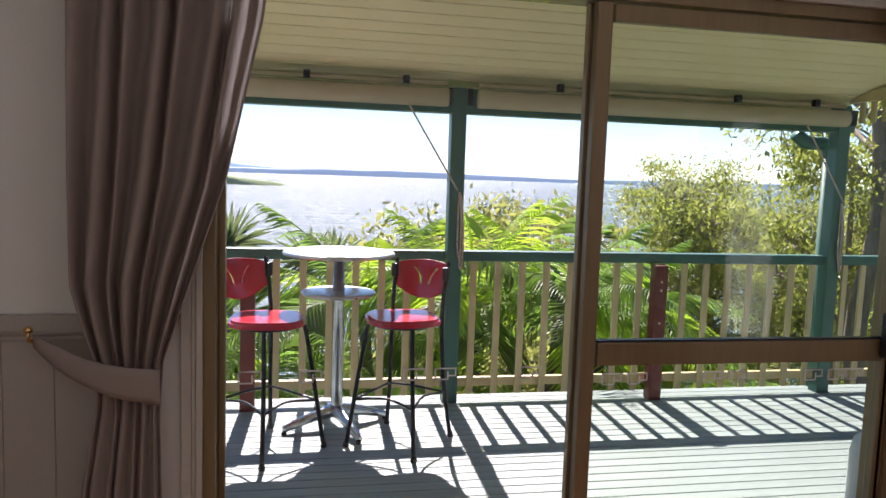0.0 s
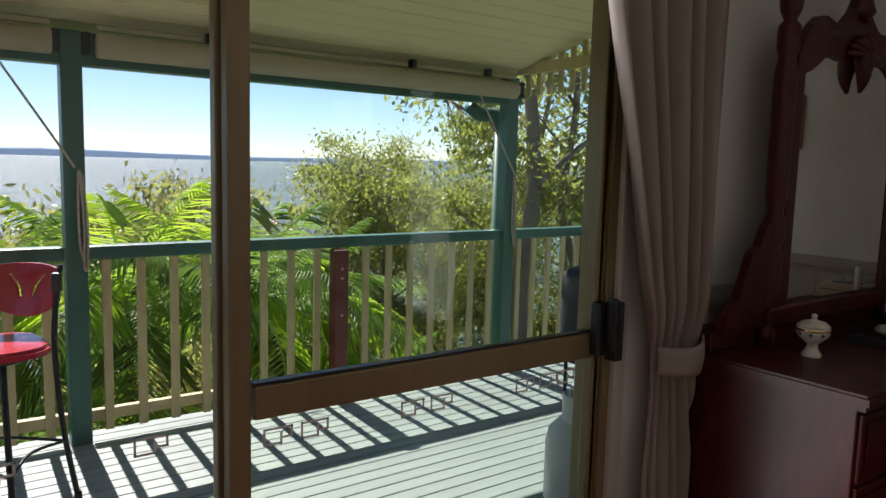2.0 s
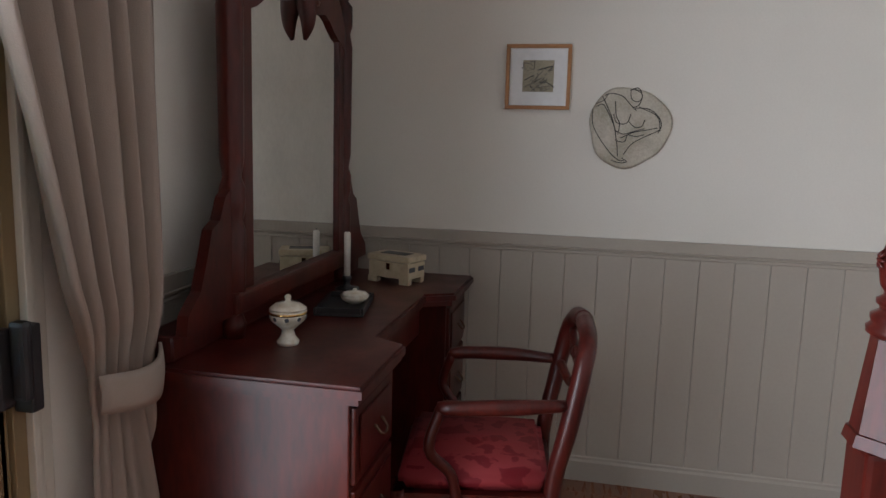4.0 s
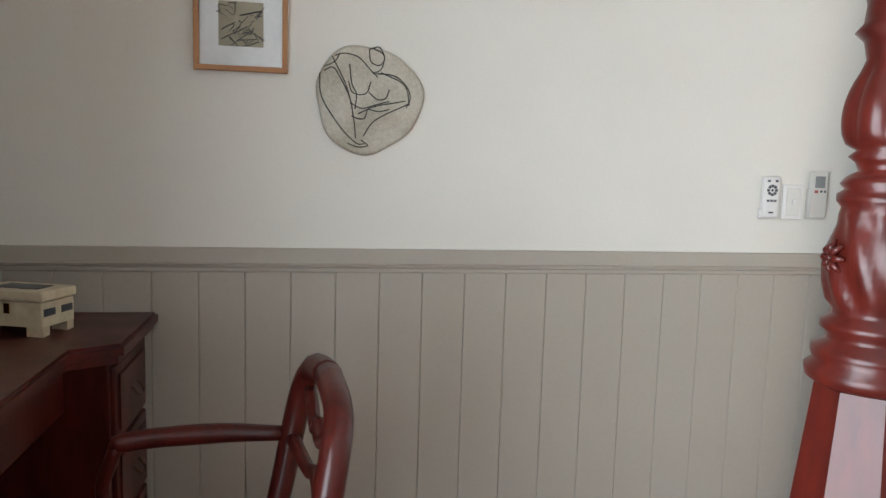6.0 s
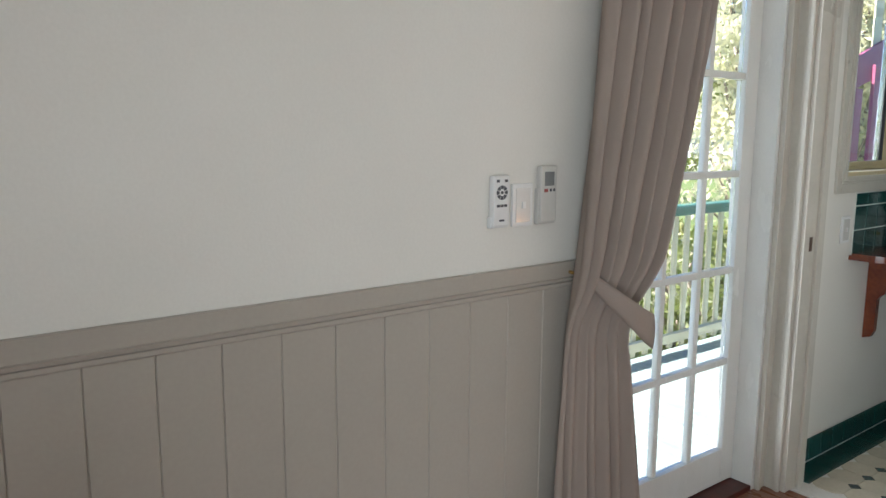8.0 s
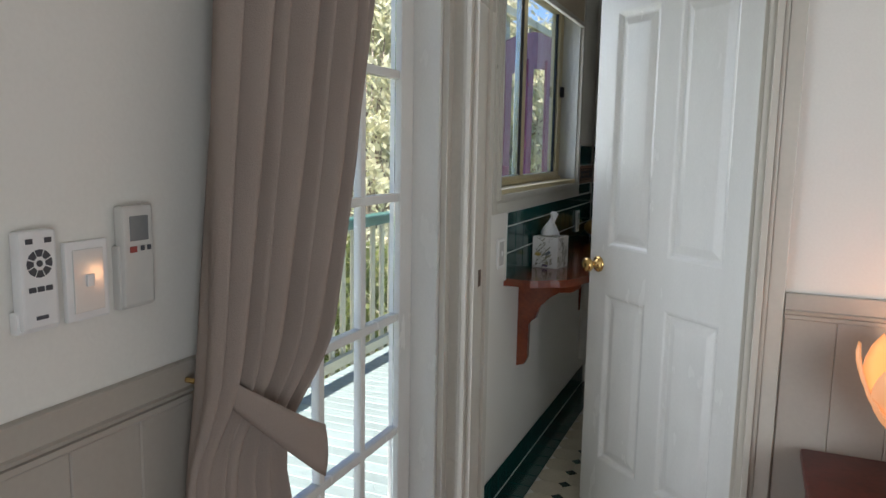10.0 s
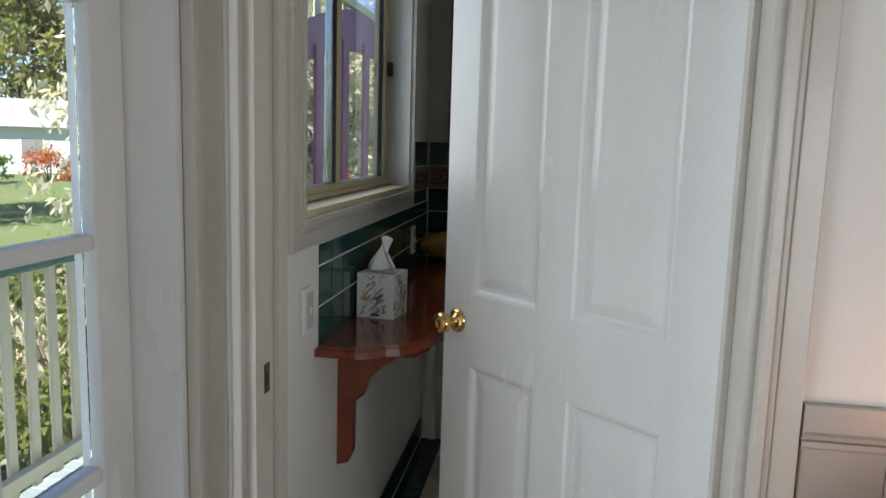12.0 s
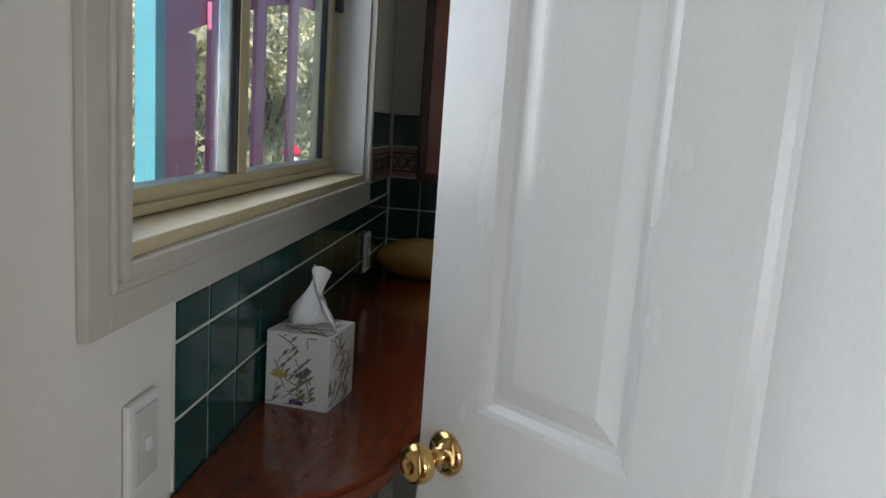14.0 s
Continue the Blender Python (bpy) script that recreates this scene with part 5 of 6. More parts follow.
tiles(g3, (EAST - 0.004, -2.56, 1.336), (0, -1, 0), (0, 0, 1), 3, 1, S, 0.004)
tiles(g3, (EAST - 0.004, -2.56, 1.174), (0, -1, 0), (0, 0, 1), 3, 1, S, 0.004, tall=0.057)
M_BORDERRED = mat("dark red glaze line", (0.10, 0.02, 0.015), rough=0.2, bump=0)


def border_tile(owner, corner, u, n):
    """Relief border tiles: cream ground, red lines and dark mirrored scrolls."""
    u, up = Vector(u), Vector((0, 0, 1))
    out = u.cross(up)
    rot = Matrix((u, up, out)).transposed().to_4x4()
    L, H = 0.108, 0.101
    ground = box(0.001, 0.001, 0, L - 0.001, H - 0.001, 0.006, 0.001, seg=1)
    for v0, v1 in ((0.002, 0.012), (H - 0.012, H - 0.002)):
        box(0.001, v0, 0.006, L - 0.001, v1, 0.009, 0.002, ground, seg=1)
    lines = bmesh.new()
    for v in (0.018, H - 0.022):
        box(0.001, v, 0.006, L - 0.001, v + 0.005, 0.0068, bm=lines)
    scroll = bmesh.new()
    for sx in (-1, 1):
        for sy in (-1, 1):
            q = lambda a, b: (L / 2 + sx * a, H / 2 + sy * b, 0.0062)
            tube(bend([q(0.004, 0.002), q(0.014, 0.018), q(0.026, 0.02), q(0.03, 0.011), q(0.022, 0.008)], 4), 0.0026, 5, scroll)
            tube(bend([q(0.03, 0.002), q(0.038, 0.008), q(0.044, 0.018), q(0.05, 0.02)], 4), 0.0026, 5, scroll)
    tube([(L / 2, H / 2 - 0.016, 0.0062), (L / 2, H / 2 + 0.016, 0.0062)], 0.003, 5, scroll)
    firsts = None
    for i in range(n):
        m = Matrix.Translation(Vector(corner) + u * L * i) @ rot
        if firsts is None:
            firsts = [part("border_tile", ground, M_BORDER, owner, "cream and brown relief border tile"), part("border_line", lines, M_BORDERRED, owner, "dark red border line"), part("border_scroll", scroll, M_INK, owner, "dark scroll pattern")]
            for f in firsts:
                f.matrix_basis = m
        else:
            for f in firsts:
                share(f.name.split(".")[0], f, owner, m)


border_tile(g2, (EAST - 0.012, END + 0.004, 1.232), (-1, 0, 0), 9)
border_tile(g3, (EAST - 0.004, -2.58, 1.232), (0, -1, 0), 3)
sk = structure("baseboard_bathroom", box(EAST - 0.004, END + 0.001, 0.0, EAST - 0.0005, SOUTH - 0.15, 0.1), M_GROUT, "dark green tile skirting", category="skirting")
tiles(sk, (EAST - 0.004, SOUTH - 0.151, 0.002), (0, -1, 0), (0, 0, 1), 19, 1, S, 0.004)

# bathroom floor: cream octagons, small dark squares, dark border along the wall
bf = structure("bathroom_floor", box(2.0, END, -0.011, EAST, SOUTH - 0.06, 0.0), M_GROUT, "cream octagon tiles with small dark green squares", category="floor")
tiles(bf, (EAST - 0.008 - S, SOUTH - 0.152, 0.0), (0, -1, 0), (1, 0, 0), 19, 1, S, 0.003, proud=0.004)
P = 0.125
k = 0.0285
octo = [(k, 0.0015), (P - k, 0.0015), (P - 0.0015, k), (P - 0.0015, P - k), (P - k, P - 0.0015), (k, P - 0.0015), (0.0015, P - k), (0.0015, k)]
osrc = dsrc = None
for i in range(8):
    for j in range(17):
        x, y = EAST - 0.008 - S - P * (i + 1), SOUTH - 0.15 - P * (j + 1)
        if y < END:
            continue
        m = Matrix.Translation((x, y, 0.0))
        if osrc is None:
            osrc = part("floor_tile", plate(octo, 0.004, "z"), M_TILECREAM, bf)
            osrc.matrix_basis = m
            dsrc = part("dot_tile", plate([(0.026, 0), (0, 0.026), (-0.026, 0), (0, -0.026)], 0.004, "z"), M_TILE, bf)
            dsrc.matrix_basis = m
        else:
            share("floor_tile", osrc, bf, m)
            share("dot_tile", dsrc, bf, m)
# bedroom floor boards
first = None
for i in range(43):
    x = WEST + 0.125 * i
    if first is None:
        first = part("floor_board", box(0, 0, 0, 0.1235, NORTH - SOUTH, 0.012, 0.001, seg=1), M_FLOOR, floor)
        first.matrix_basis = Matrix.Translation((x, SOUTH, -0.012))
    else:
        share("floor_board", first, floor, Matrix.Translation((x, SOUTH, -0.012)))

# ---- the deck, its roof and rails ----
DZ = -0.06
RY = 5.95
ROOF_Y0, ROOF_Z0, ROOF_Y1, ROOF_Z1 = 3.47, 2.72, 6.15, 2.02


def roof_z(y):
    return ROOF_Z0 + (ROOF_Z1 - ROOF_Z0) * (y - ROOF_Y0) / (ROOF_Y1 - ROOF_Y0)


deck = structure("deck", box(-3.5, 3.47, DZ - 0.2, 6.0, 6.08, DZ - 0.022), M_GREEN, "painted timber deck of narrow blue grey boards", category="deck")
side_deck = structure("side_deck", box(4.21, -9.0, DZ - 0.2, 5.62, 3.46, DZ - 0.022), M_GREEN, "side verandah deck of narrow blue grey boards", category="deck")

# cream lined ceiling and the beam, sloping down to the outer posts
bm = bmesh.new()
v = [bm.verts.new(p) for p in ((-3.5, ROOF_Y0, ROOF_Z0), (4.12, ROOF_Y0, ROOF_Z0), (4.12, ROOF_Y1, ROOF_Z1), (-3.5, ROOF_Y1, ROOF_Z1))]
v += [bm.verts.new(q.co + Vector((0, 0, 0.08))) for q in v]
for f in ((0, 1, 2, 3), (7, 6, 5, 4), (0, 4, 5, 1), (1, 5, 6, 2), (2, 6, 7, 3), (3, 7, 4, 0)):
    bm.faces.new([v[i] for i in f])
bmesh.ops.recalc_face_normals(bm, faces=bm.faces)
n = 22
for i in range(1, n):
    y = ROOF_Y0 + (ROOF_Y1 - ROOF_Y0) * i / n
    box(-3.5, y - 0.002, roof_z(y) - 0.004, 4.12, y + 0.002, roof_z(y) + 0.002, bm=bm)
structure("verandah_ceiling", bm, M_VCEIL, "cream lined sloping verandah ceiling", category="ceiling")
structure("verandah_beam", box(-3.5, RY - 0.06, 1.87, 4.14, RY + 0.05, 2.03, 0.004), M_GREEN, "green painted verandah beam", category="beam")


def post(name, x, y, top, w, material, label, group="", bottom=-4.5):
    d = thing(name, (x, y, DZ), 0, label, "post", group)
    part("shaft", box(-w / 2, -w / 2, bottom - DZ, w / 2, w / 2, top - DZ, 0.008), material, d)
    return d


for x in (1.2, 4.05):
    d = post("verandah_post", x, RY - 0.02, 2.035 if x < 2 else 2.06, 0.10, M_GREEN, "square green painted timber verandah post", "verandah posts")
    for a in (-0.085, 0.052):
        part("blind_bracket", box(a, -0.062, 1.98, a + 0.033, -0.04, 2.09, 0.003), M_BLACKMETAL, d)
    bm = tube(bend([(0.02, -0.058, 1.42), (0.028, -0.066, 1.3), (0.035, -0.064, 1.1), (0.03, -0.066, 0.94), (0.045, -0.064, 0.93), (0.05, -0.064, 1.15), (0.03, -0.06, 1.4)]), 0.006, 6)
    tube(bend([(0.015, -0.06, 1.42), (0.01, -0.066, 1.25), (0.014, -0.064, 1.05), (0.03, -0.06, 0.97)]), 0.006, 6, bm)
    part("coiled_cord", bm, M_ROPE, d, "looped cotton blind cord hanging on its cleat", smooth=True)
post("verandah_post", 6.3, RY - 0.02, 1.1, 0.10, M_GREEN, "square green painted deck rail post", "verandah posts")


def railing(name, a, b, n, material, label, height=1.03, skip=(), bal=(0.045, 0.022)):
    """Top rail, bottom rail and upright balusters between two ends."""
    a, b = Vector((*a, DZ)), Vector((*b, DZ))
    d = b - a
    r = thing(name, a, math.degrees(math.atan2(d.y, d.x)), label, "railing", "deck railings")
    w = d.length
    part("top_rail", box(0, -0.045, height - 0.07, w, 0.045, height, 0.012), M_GREEN, r, "rounded green painted hand rail")
    part("bottom_rail", box(0, -0.02, 0.10, w, 0.02, 0.16, 0.004), material, r)
    first = None
    for i in range(n):
        x = w * (i + 0.5) / n
        if i in skip:
            continue
        if first is None:
            first = part("baluster", box(-bal[0] / 2, -bal[1] - 0.02, 0.05, bal[0] / 2, -0.021, height - 0.071, 0.003, seg=1), material, r)
            first.location.x = x
        else:
            share("baluster", first, r, Matrix.Translation((x, 0, 0)))
    return r


LABEL_RAIL = "cream balusters under a green hand rail along the deck edge"
railing("deck_railing", (1.255, RY), (3.995, RY), 16, M_CREAM, LABEL_RAIL, skip=())
railing("deck_railing", (-3.4, RY), (1.145, RY), 27, M_CREAM, LABEL_RAIL)
railing("deck_railing", (4.105, RY), (6.25, RY), 14, M_CREAM, LABEL_RAIL)
railing("deck_railing", (5.5, -8.8), (5.5, 3.4), 92, M_PALEBAL, "pale cream balusters under a green rail of the side verandah")
for x in (-0.12, 2.66, 4.86):
    d = thing("maroon_post", (x, RY - 0.09, DZ), 0, "maroon painted stub post bolted to the deck rail, drilled with holes", "post", "maroon stub posts")
    part("shaft", box(-0.045, -0.045, 0, 0.045, 0.045, 0.955, 0.006), M_MAROON, d)
    for z in (0.55, 0.78, 0.84):
        part("bolt_hole", tube([(0, -0.0465, z), (0, -0.043, z)], 0.009, 10), M_PALEBAL, d, "pale bolt hole")
# side verandah posts
for y in (-4.05, 2.2):
    post("verandah_post", 5.5, y, 2.5, 0.11, M_TEAL, "teal painted side verandah post", "verandah posts", -1.2)

# valance over the deck end
d = thing("valance", (4.07, 0, 0), 0, "cream slatted valance board under the verandah roof end", "valance")
part("board", box(-0.02, 3.5, 2.075, 0.02, 5.86, 2.15, 0.004), M_CREAM, d)
k = 0
y = 5.78
while y > 3.55:
    part("slat", box(0.021, y - 0.022, 1.93, 0.036, y + 0.022, roof_z(y) - 0.003, 0.002, seg=1), M_CREAM, d)
    y -= 0.105

# rolled blinds under the beam
def rolled_blind(x0, x1):
    d = thing("rolled_blind", ((x0 + x1) / 2, RY - 0.17, 1.955), 0, "cream canvas outdoor blind rolled up under the verandah beam", "blind", "rolled blinds")
    w = (x1 - x0) / 2
    part("roll", tube([(-w, 0, 0), (w, 0, 0)], 0.058, 20), M_BLIND, d, smooth=True)
    part("end_cap", tube([(w, 0, 0), (w + 0.02, 0, 0)], 0.05, 16), M_BLACKMETAL, d)
    part("head_rail", box(-w, 0.0, 0.075, w, 0.04, 0.10, 0.004), M_BLIND, d)
    for fx in (-0.6, 0.35, 0.8):
        bm = box(fx * w - 0.02, -0.045, 0.07, fx * w + 0.02, 0.0, 0.12, 0.006)
        part("pulley", bm, M_BLACKMETAL, d)
    return d


rolled_blind(-1.6, 1.10)
rolled_blind(1.30, 3.97)
for a, b in (((0.83, RY - 0.2, 1.93), (1.20, RY - 0.09, 1.37)), ((3.62, RY - 0.2, 1.93), (4.07, RY - 0.09, 1.37))):
    d = thing("blind_cord", a, 0, "thin pale blind cord stretched to the post", "cord", "blind cords")
    part("cord", tube([(0, 0, 0), tuple(Vector(b) - Vector(a))], 0.006, 6), M_ROPE, d)

# gutter and downpipe at the corner post
d = thing("downpipe", (4.03, RY + 0.12, 0), 0, "green plastic gutter outlet and downpipe behind the corner post", "downpipe")
part("outlet", tube(bend([(-0.22, 0.02, 1.86), (-0.12, 0.02, 1.80), (0.02, 0.0, 1.79), (0.06, 0.0, 1.70)]), 0.05, 12), M_GREEN, d, smooth=True)
part("pipe", tube([(0.06, 0, 1.72), (0.06, 0, -4.0)], 0.04, 12), M_GREEN, d, smooth=True)

# plum arched screen of the side verandah
d = thing("arched_screen", (5.5, 0, 0), 0, "plum painted arched timber screen between verandah posts", "screen")
ARCH = lambda y: 1.72 + 0.62 * math.sin(min(1.0, max(0.0, (-4.1 - y) / 3.2)) * math.pi / 2)
ys = [-4.1 - 0.3 * i for i in range(14)]
part("arch_head", plate([(y, ARCH(y)) for y in ys] + [(y, ARCH(y) + 0.24 + 0.16 * min(1, (-4.1 - y) / 2.5)) for y in ys[::-1]], 0.03, "x", (-0.015, 0, 0)), M_PURPLE, d)
part("side_board", box(-0.02, -4.55, DZ, 0.02, -4.15, 1.82, 0.004), M_PURPLE, d)
for y in (-4.79, -5.55, -6.32, -7.08, -7.8):
    part("slat", box(-0.045, y - 0.1, DZ, -0.016, y + 0.1, ARCH(y) + 0.1, 0.003), M_PURPLE, d)
f = thing("verandah_frieze", (5.5, 0, 0), 0, "pale painted slatted frieze over the plum arched screen", "frieze")
part("rail", box(-0.03, -8.0, 2.72, 0.03, -4.1, 2.80, 0.004), M_PALEBAL, f)
for i in range(9):
    y = -4.4 - 0.42 * i
    part("slat", box(0.017, y - 0.07, ARCH(y) + 0.2, 0.035, y + 0.07, 2.74, 0.003), M_PALEBAL, f)

# ---- things on the deck ----
def bar_stool(loc, rz):
    s = thing("bar_stool", loc, rz, "black steel bar stool with red seat and cut out red backrest", "stool", "bar stools on the deck")
    out = []
    for i in range(28):
        a = 2 * math.pi * i / 28
        r = 0.215 + 0.012 * math.cos(4 * a)
        out.append((r * math.cos(a), r * math.sin(a)))
    part("seat", plate(out, 0.035, "z", (0, 0, 0.70), bevel=0.014), M_REDPAINT, s, "glossy red seat", smooth=False)
    part("seat_ring", tube([(0.165 * math.cos(2 * math.pi * i / 20), 0.165 * math.sin(2 * math.pi * i / 20), 0.69) for i in range(21)], 0.010, 8), M_BLACKMETAL, s, smooth=True)
    feet = []
    for sx, sy in ((-1, 1), (1, 1), (-1, -1), (1, -1)):
        back = sy < 0
        f = (sx * 0.215, sy * 0.225, 0.0)
        feet.append(f)
        pts = [f, (sx * 0.18, sy * 0.19, 0.32), (sx * 0.15, sy * 0.155, 0.60), (sx * 0.14, sy * 0.14, 0.69)]
        if back:
            pts = [f, (sx * 0.18, -0.19, 0.32), (sx * 0.165, -0.17, 0.65), (sx * 0.165, -0.185, 0.85), (sx * 0.17, -0.225, 1.03)]
        leg = part("leg", tube(bend(pts), 0.0125, 8), M_BLACKMETAL, s, smooth=True)
        part("foot_cap", lathe([(0.016, 0), (0.018, 0.01), (0.014, 0.03)], 10, (f[0], f[1], -0.001)), M_BLACK, leg, smooth=True)
    z = 0.27
    for a, b in ((0, 1), (1, 3), (3, 2), (2, 0)):
        p, q = Vector(feet[a]) * 0.86, Vector(feet[b]) * 0.86
        p.z = q.z = z
        m = (p + q) / 2 * 0.8
        m.z = z + 0.02
        part("foot_rail", tube(bend([p, m, q]), 0.007, 6), M_BLACKMETAL, s, smooth=True)
    # backrest: curved plate with two curved slots
    bm = bmesh.new()
    nu, nv = 72, 44
    front = {}
    for layer, off in ((0, 0.0), (1, 0.012)):
        for i in range(nu + 1):
            for j in range(nv + 1):
                u, v = -1 + 2 * i / nu, j / nv
                low = 0.80 + 0.075 * abs(u) ** 2
                high = 1.005 + 0.02 * (1 - u * u)
                zz = low + (high - low) * v
                y = -0.185 - 0.05 * (zz - 0.82) / 0.22 - 0.055 * (1 - u * u) - off
                front[layer, i, j] = bm.verts.new((0.172 * u, y, zz))

    def hole(i, j):
        u, v = -1 + 2 * (i + 0.5) / nu, (j + 0.5) / nv
        return any(0.36 < v < 0.8 and abs(s_ * u - 0.16 - 0.3 * ((v - 0.36) / 0.44) ** 2) < 0.04 for s_ in (1, -1))
    for i in range(nu):
        for j in range(nv):
            if hole(i, j):
                continue
            f = [front[0, i, j], front[0, i + 1, j], front[0, i + 1, j + 1], front[0, i, j + 1]]
            g = [front[1, i, j], front[1, i, j + 1], front[1, i + 1, j + 1], front[1, i + 1, j]]
            bm.faces.new(f[::-1])
            bm.faces.new(g[::-1])
            for (di, dj), (p, q) in (((-1, 0), ((i, j), (i, j + 1))), ((1, 0), ((i + 1, j + 1), (i + 1, j))), ((0, -1), ((i + 1, j), (i, j))), ((0, 1), ((i, j + 1), (i + 1, j + 1)))):
                a, b = i + di, j + dj
                if not (0 <= a < nu and 0 <= b < nv) or hole(a, b):
                    bm.faces.new((front[0, *p], front[0, *q], front[1, *q], front[1, *p]))
    bmesh.ops.recalc_face_normals(bm, faces=bm.faces)
    part("backrest", bm, M_REDPAINT, s, "curved red plywood backrest with two slots", smooth=True)
    for sx in (-1, 1):
        part("back_clamp", box(sx * 0.168 - 0.018, -0.212, 0.92, sx * 0.168 + 0.018, -0.182, 1.0, 0.006), M_BLACK, s)
    return s


bar_stool((0.03, 5.19, DZ), 222)
bar_stool((0.77, 5.21, DZ), 143)


def bar_table(loc):
    t = thing("bar_table", loc, 20, "round spun aluminium bar table on a chrome column", "table")
    for z, r, nm in ((1.06, 0.325, "tabletop"), (0.825, 0.215, "lower_shelf")):
        prof = [(0.02, z - 0.03), (r - 0.03, z - 0.024), (r, z - 0.02), (r + 0.004, z - 0.008), (r - 0.002, z), (r - 0.012, z + 0.002), (0.0 + 0.02, z + 0.002)]
        part(nm, lathe(prof, 48), M_ALUTOP, t, smooth=True)
    part("column", lathe([(0.05, 0.09), (0.036, 0.13), (0.035, 1.03), (0.06, 1.03)], 28), M_CHROME, t, smooth=True)
    for i in range(4):
        a = math.pi / 2 * i
        c, s_ = math.cos(a), math.sin(a)
        pts = [(0.02 * c, 0.02 * s_, 0.10), (0.12 * c, 0.12 * s_, 0.085), (0.24 * c, 0.24 * s_, 0.055), (0.33 * c, 0.33 * s_, 0.028)]
        leg = part("base_leg", tube(bend(pts), [0.042 - 0.022 * k / 18 for k in range(19)], 10), M_CHROME, t, smooth=True)
        part("glide", lathe([(0.016, 0), (0.016, 0.014)], 10, (0.325 * c, 0.325 * s_, 0)), M_BLACK, leg)
    return t


bar_table((0.425, 5.50, DZ))


def gas_bottle(loc):
    g = thing("gas_bottle", loc, 0, "pale grey steel gas bottle standing on the deck", "gas bottle")
    part("shell", lathe([(0.10, 0.0), (0.145, 0.02), (0.152, 0.06), (0.152, 0.30), (0.140, 0.36), (0.10, 0.40), (0.04, 0.415)], 32), M_GAS, g, smooth=True)
    bm = bmesh.new()
    for k in range(3):
        a0 = 2 * math.pi * k / 3
        pts = [(0.085 * math.cos(a0 + t * 0.25), 0.085 * math.sin(a0 + t * 0.25)) for t in range(7)]
        pts += [(0.079 * math.cos(a0 + t * 0.25), 0.079 * math.sin(a0 + t * 0.25)) for t in range(6, -1, -1)]
        plate(pts, 0.13, "z", (0, 0, 0.39), bm)
    part("collar", bm, M_GAS, g)
    part("valve", lathe([(0.02, 0.41), (0.02, 0.46), (0.035, 0.465), (0.035, 0.485), (0.01, 0.49)], 12), M_BRASS, g, smooth=True)
    part("base_ring", lathe([(0.11, -0.001), (0.11, 0.02)], 24), M_GREEN, g)
    part("mark", box(-0.05, -0.1535, 0.2, 0.02, -0.1505, 0.215), M_DARKPRINT, g)
    return g


gas_bottle((2.875, 4.0, DZ))


def barbecue(loc):
    b = thing("barbecue", loc, 0, "barbecue under a charcoal fabric cover beside the deck rail", "barbecue")
    bm = box(-0.30, -0.25, 0.32, 0.30, 0.25, 1.0, 0.13, seg=4)
    for v in bm.verts:
        v.co.x += 0.012 * math.sin(9 * v.co.z + 5 * v.co.y)
        v.co.y += 0.012 * math.sin(11 * v.co.z + 7 * v.co.x)
    part("cover", bm, M_CANVAS, b, smooth=True)
    for x in (-0.24, 0.24):
        for y in (-0.18, 0.18):
            part("leg", tube([(x, y, 0), (x, y, 0.4)], 0.014), M_BLACKMETAL, b)
    part("hose", tube(bend([(-0.28, -0.1, 0.5), (-0.42, -0.15, 0.36), (-0.5, -0.3, 0.3), (-0.3, -0.42, 0.22), (-0.22, -0.3, 0.35)]), 0.012, 8), M_BLACK, b, "black rubber gas hose", smooth=True)
    part("rail_bar", tube([(-0.36, -0.2, 0.42), (-0.36, 0.2, 0.42)], 0.012), M_BLACKMETAL, b)
    return b


bq = barbecue((4.0, 4.85, DZ))
bq.scale = (0.85, 0.85, 0.9)

# ---- ground, water and far shore ----
def ground_z(x, y):
    n1 = noise.noise((x * 0.05, y * 0.05, 0.0)) * 0.5
    t = min(1.0, max(0.0, (y - 4.5) / 45.0))
    fall = -1.1 - 14.0 * t ** 0.75
    if y < 4.5:
        fall = -0.8 - 0.3 * max(0, y + 2) / 6.5
    return fall + n1 * min(1.0, abs(y) / 20)


bm = bmesh.new()
axis = [-4000, -1500, -500, -200, -120] + [-80 + 4 * i for i in range(41)] + [120, 200, 500, 1500, 4000]
grid = [[bm.verts.new((x, y, ground_z(x, y))) for y in axis] for x in axis]
for i in range(len(axis) - 1):
    for j in range(len(axis) - 1):
        bm.faces.new((grid[i][j], grid[i + 1][j], grid[i + 1][j + 1], grid[i][j + 1]))
M_GRASS = mat("lawn grass", (0.075, 0.13, 0.03), (0.14, 0.16, 0.06), rough=0.9, scale=0.35, bump=0.8, fine=25)
structure("ground", bm, M_GRASS, "green lawn and sloping garden ground", smooth=True, category="ground")

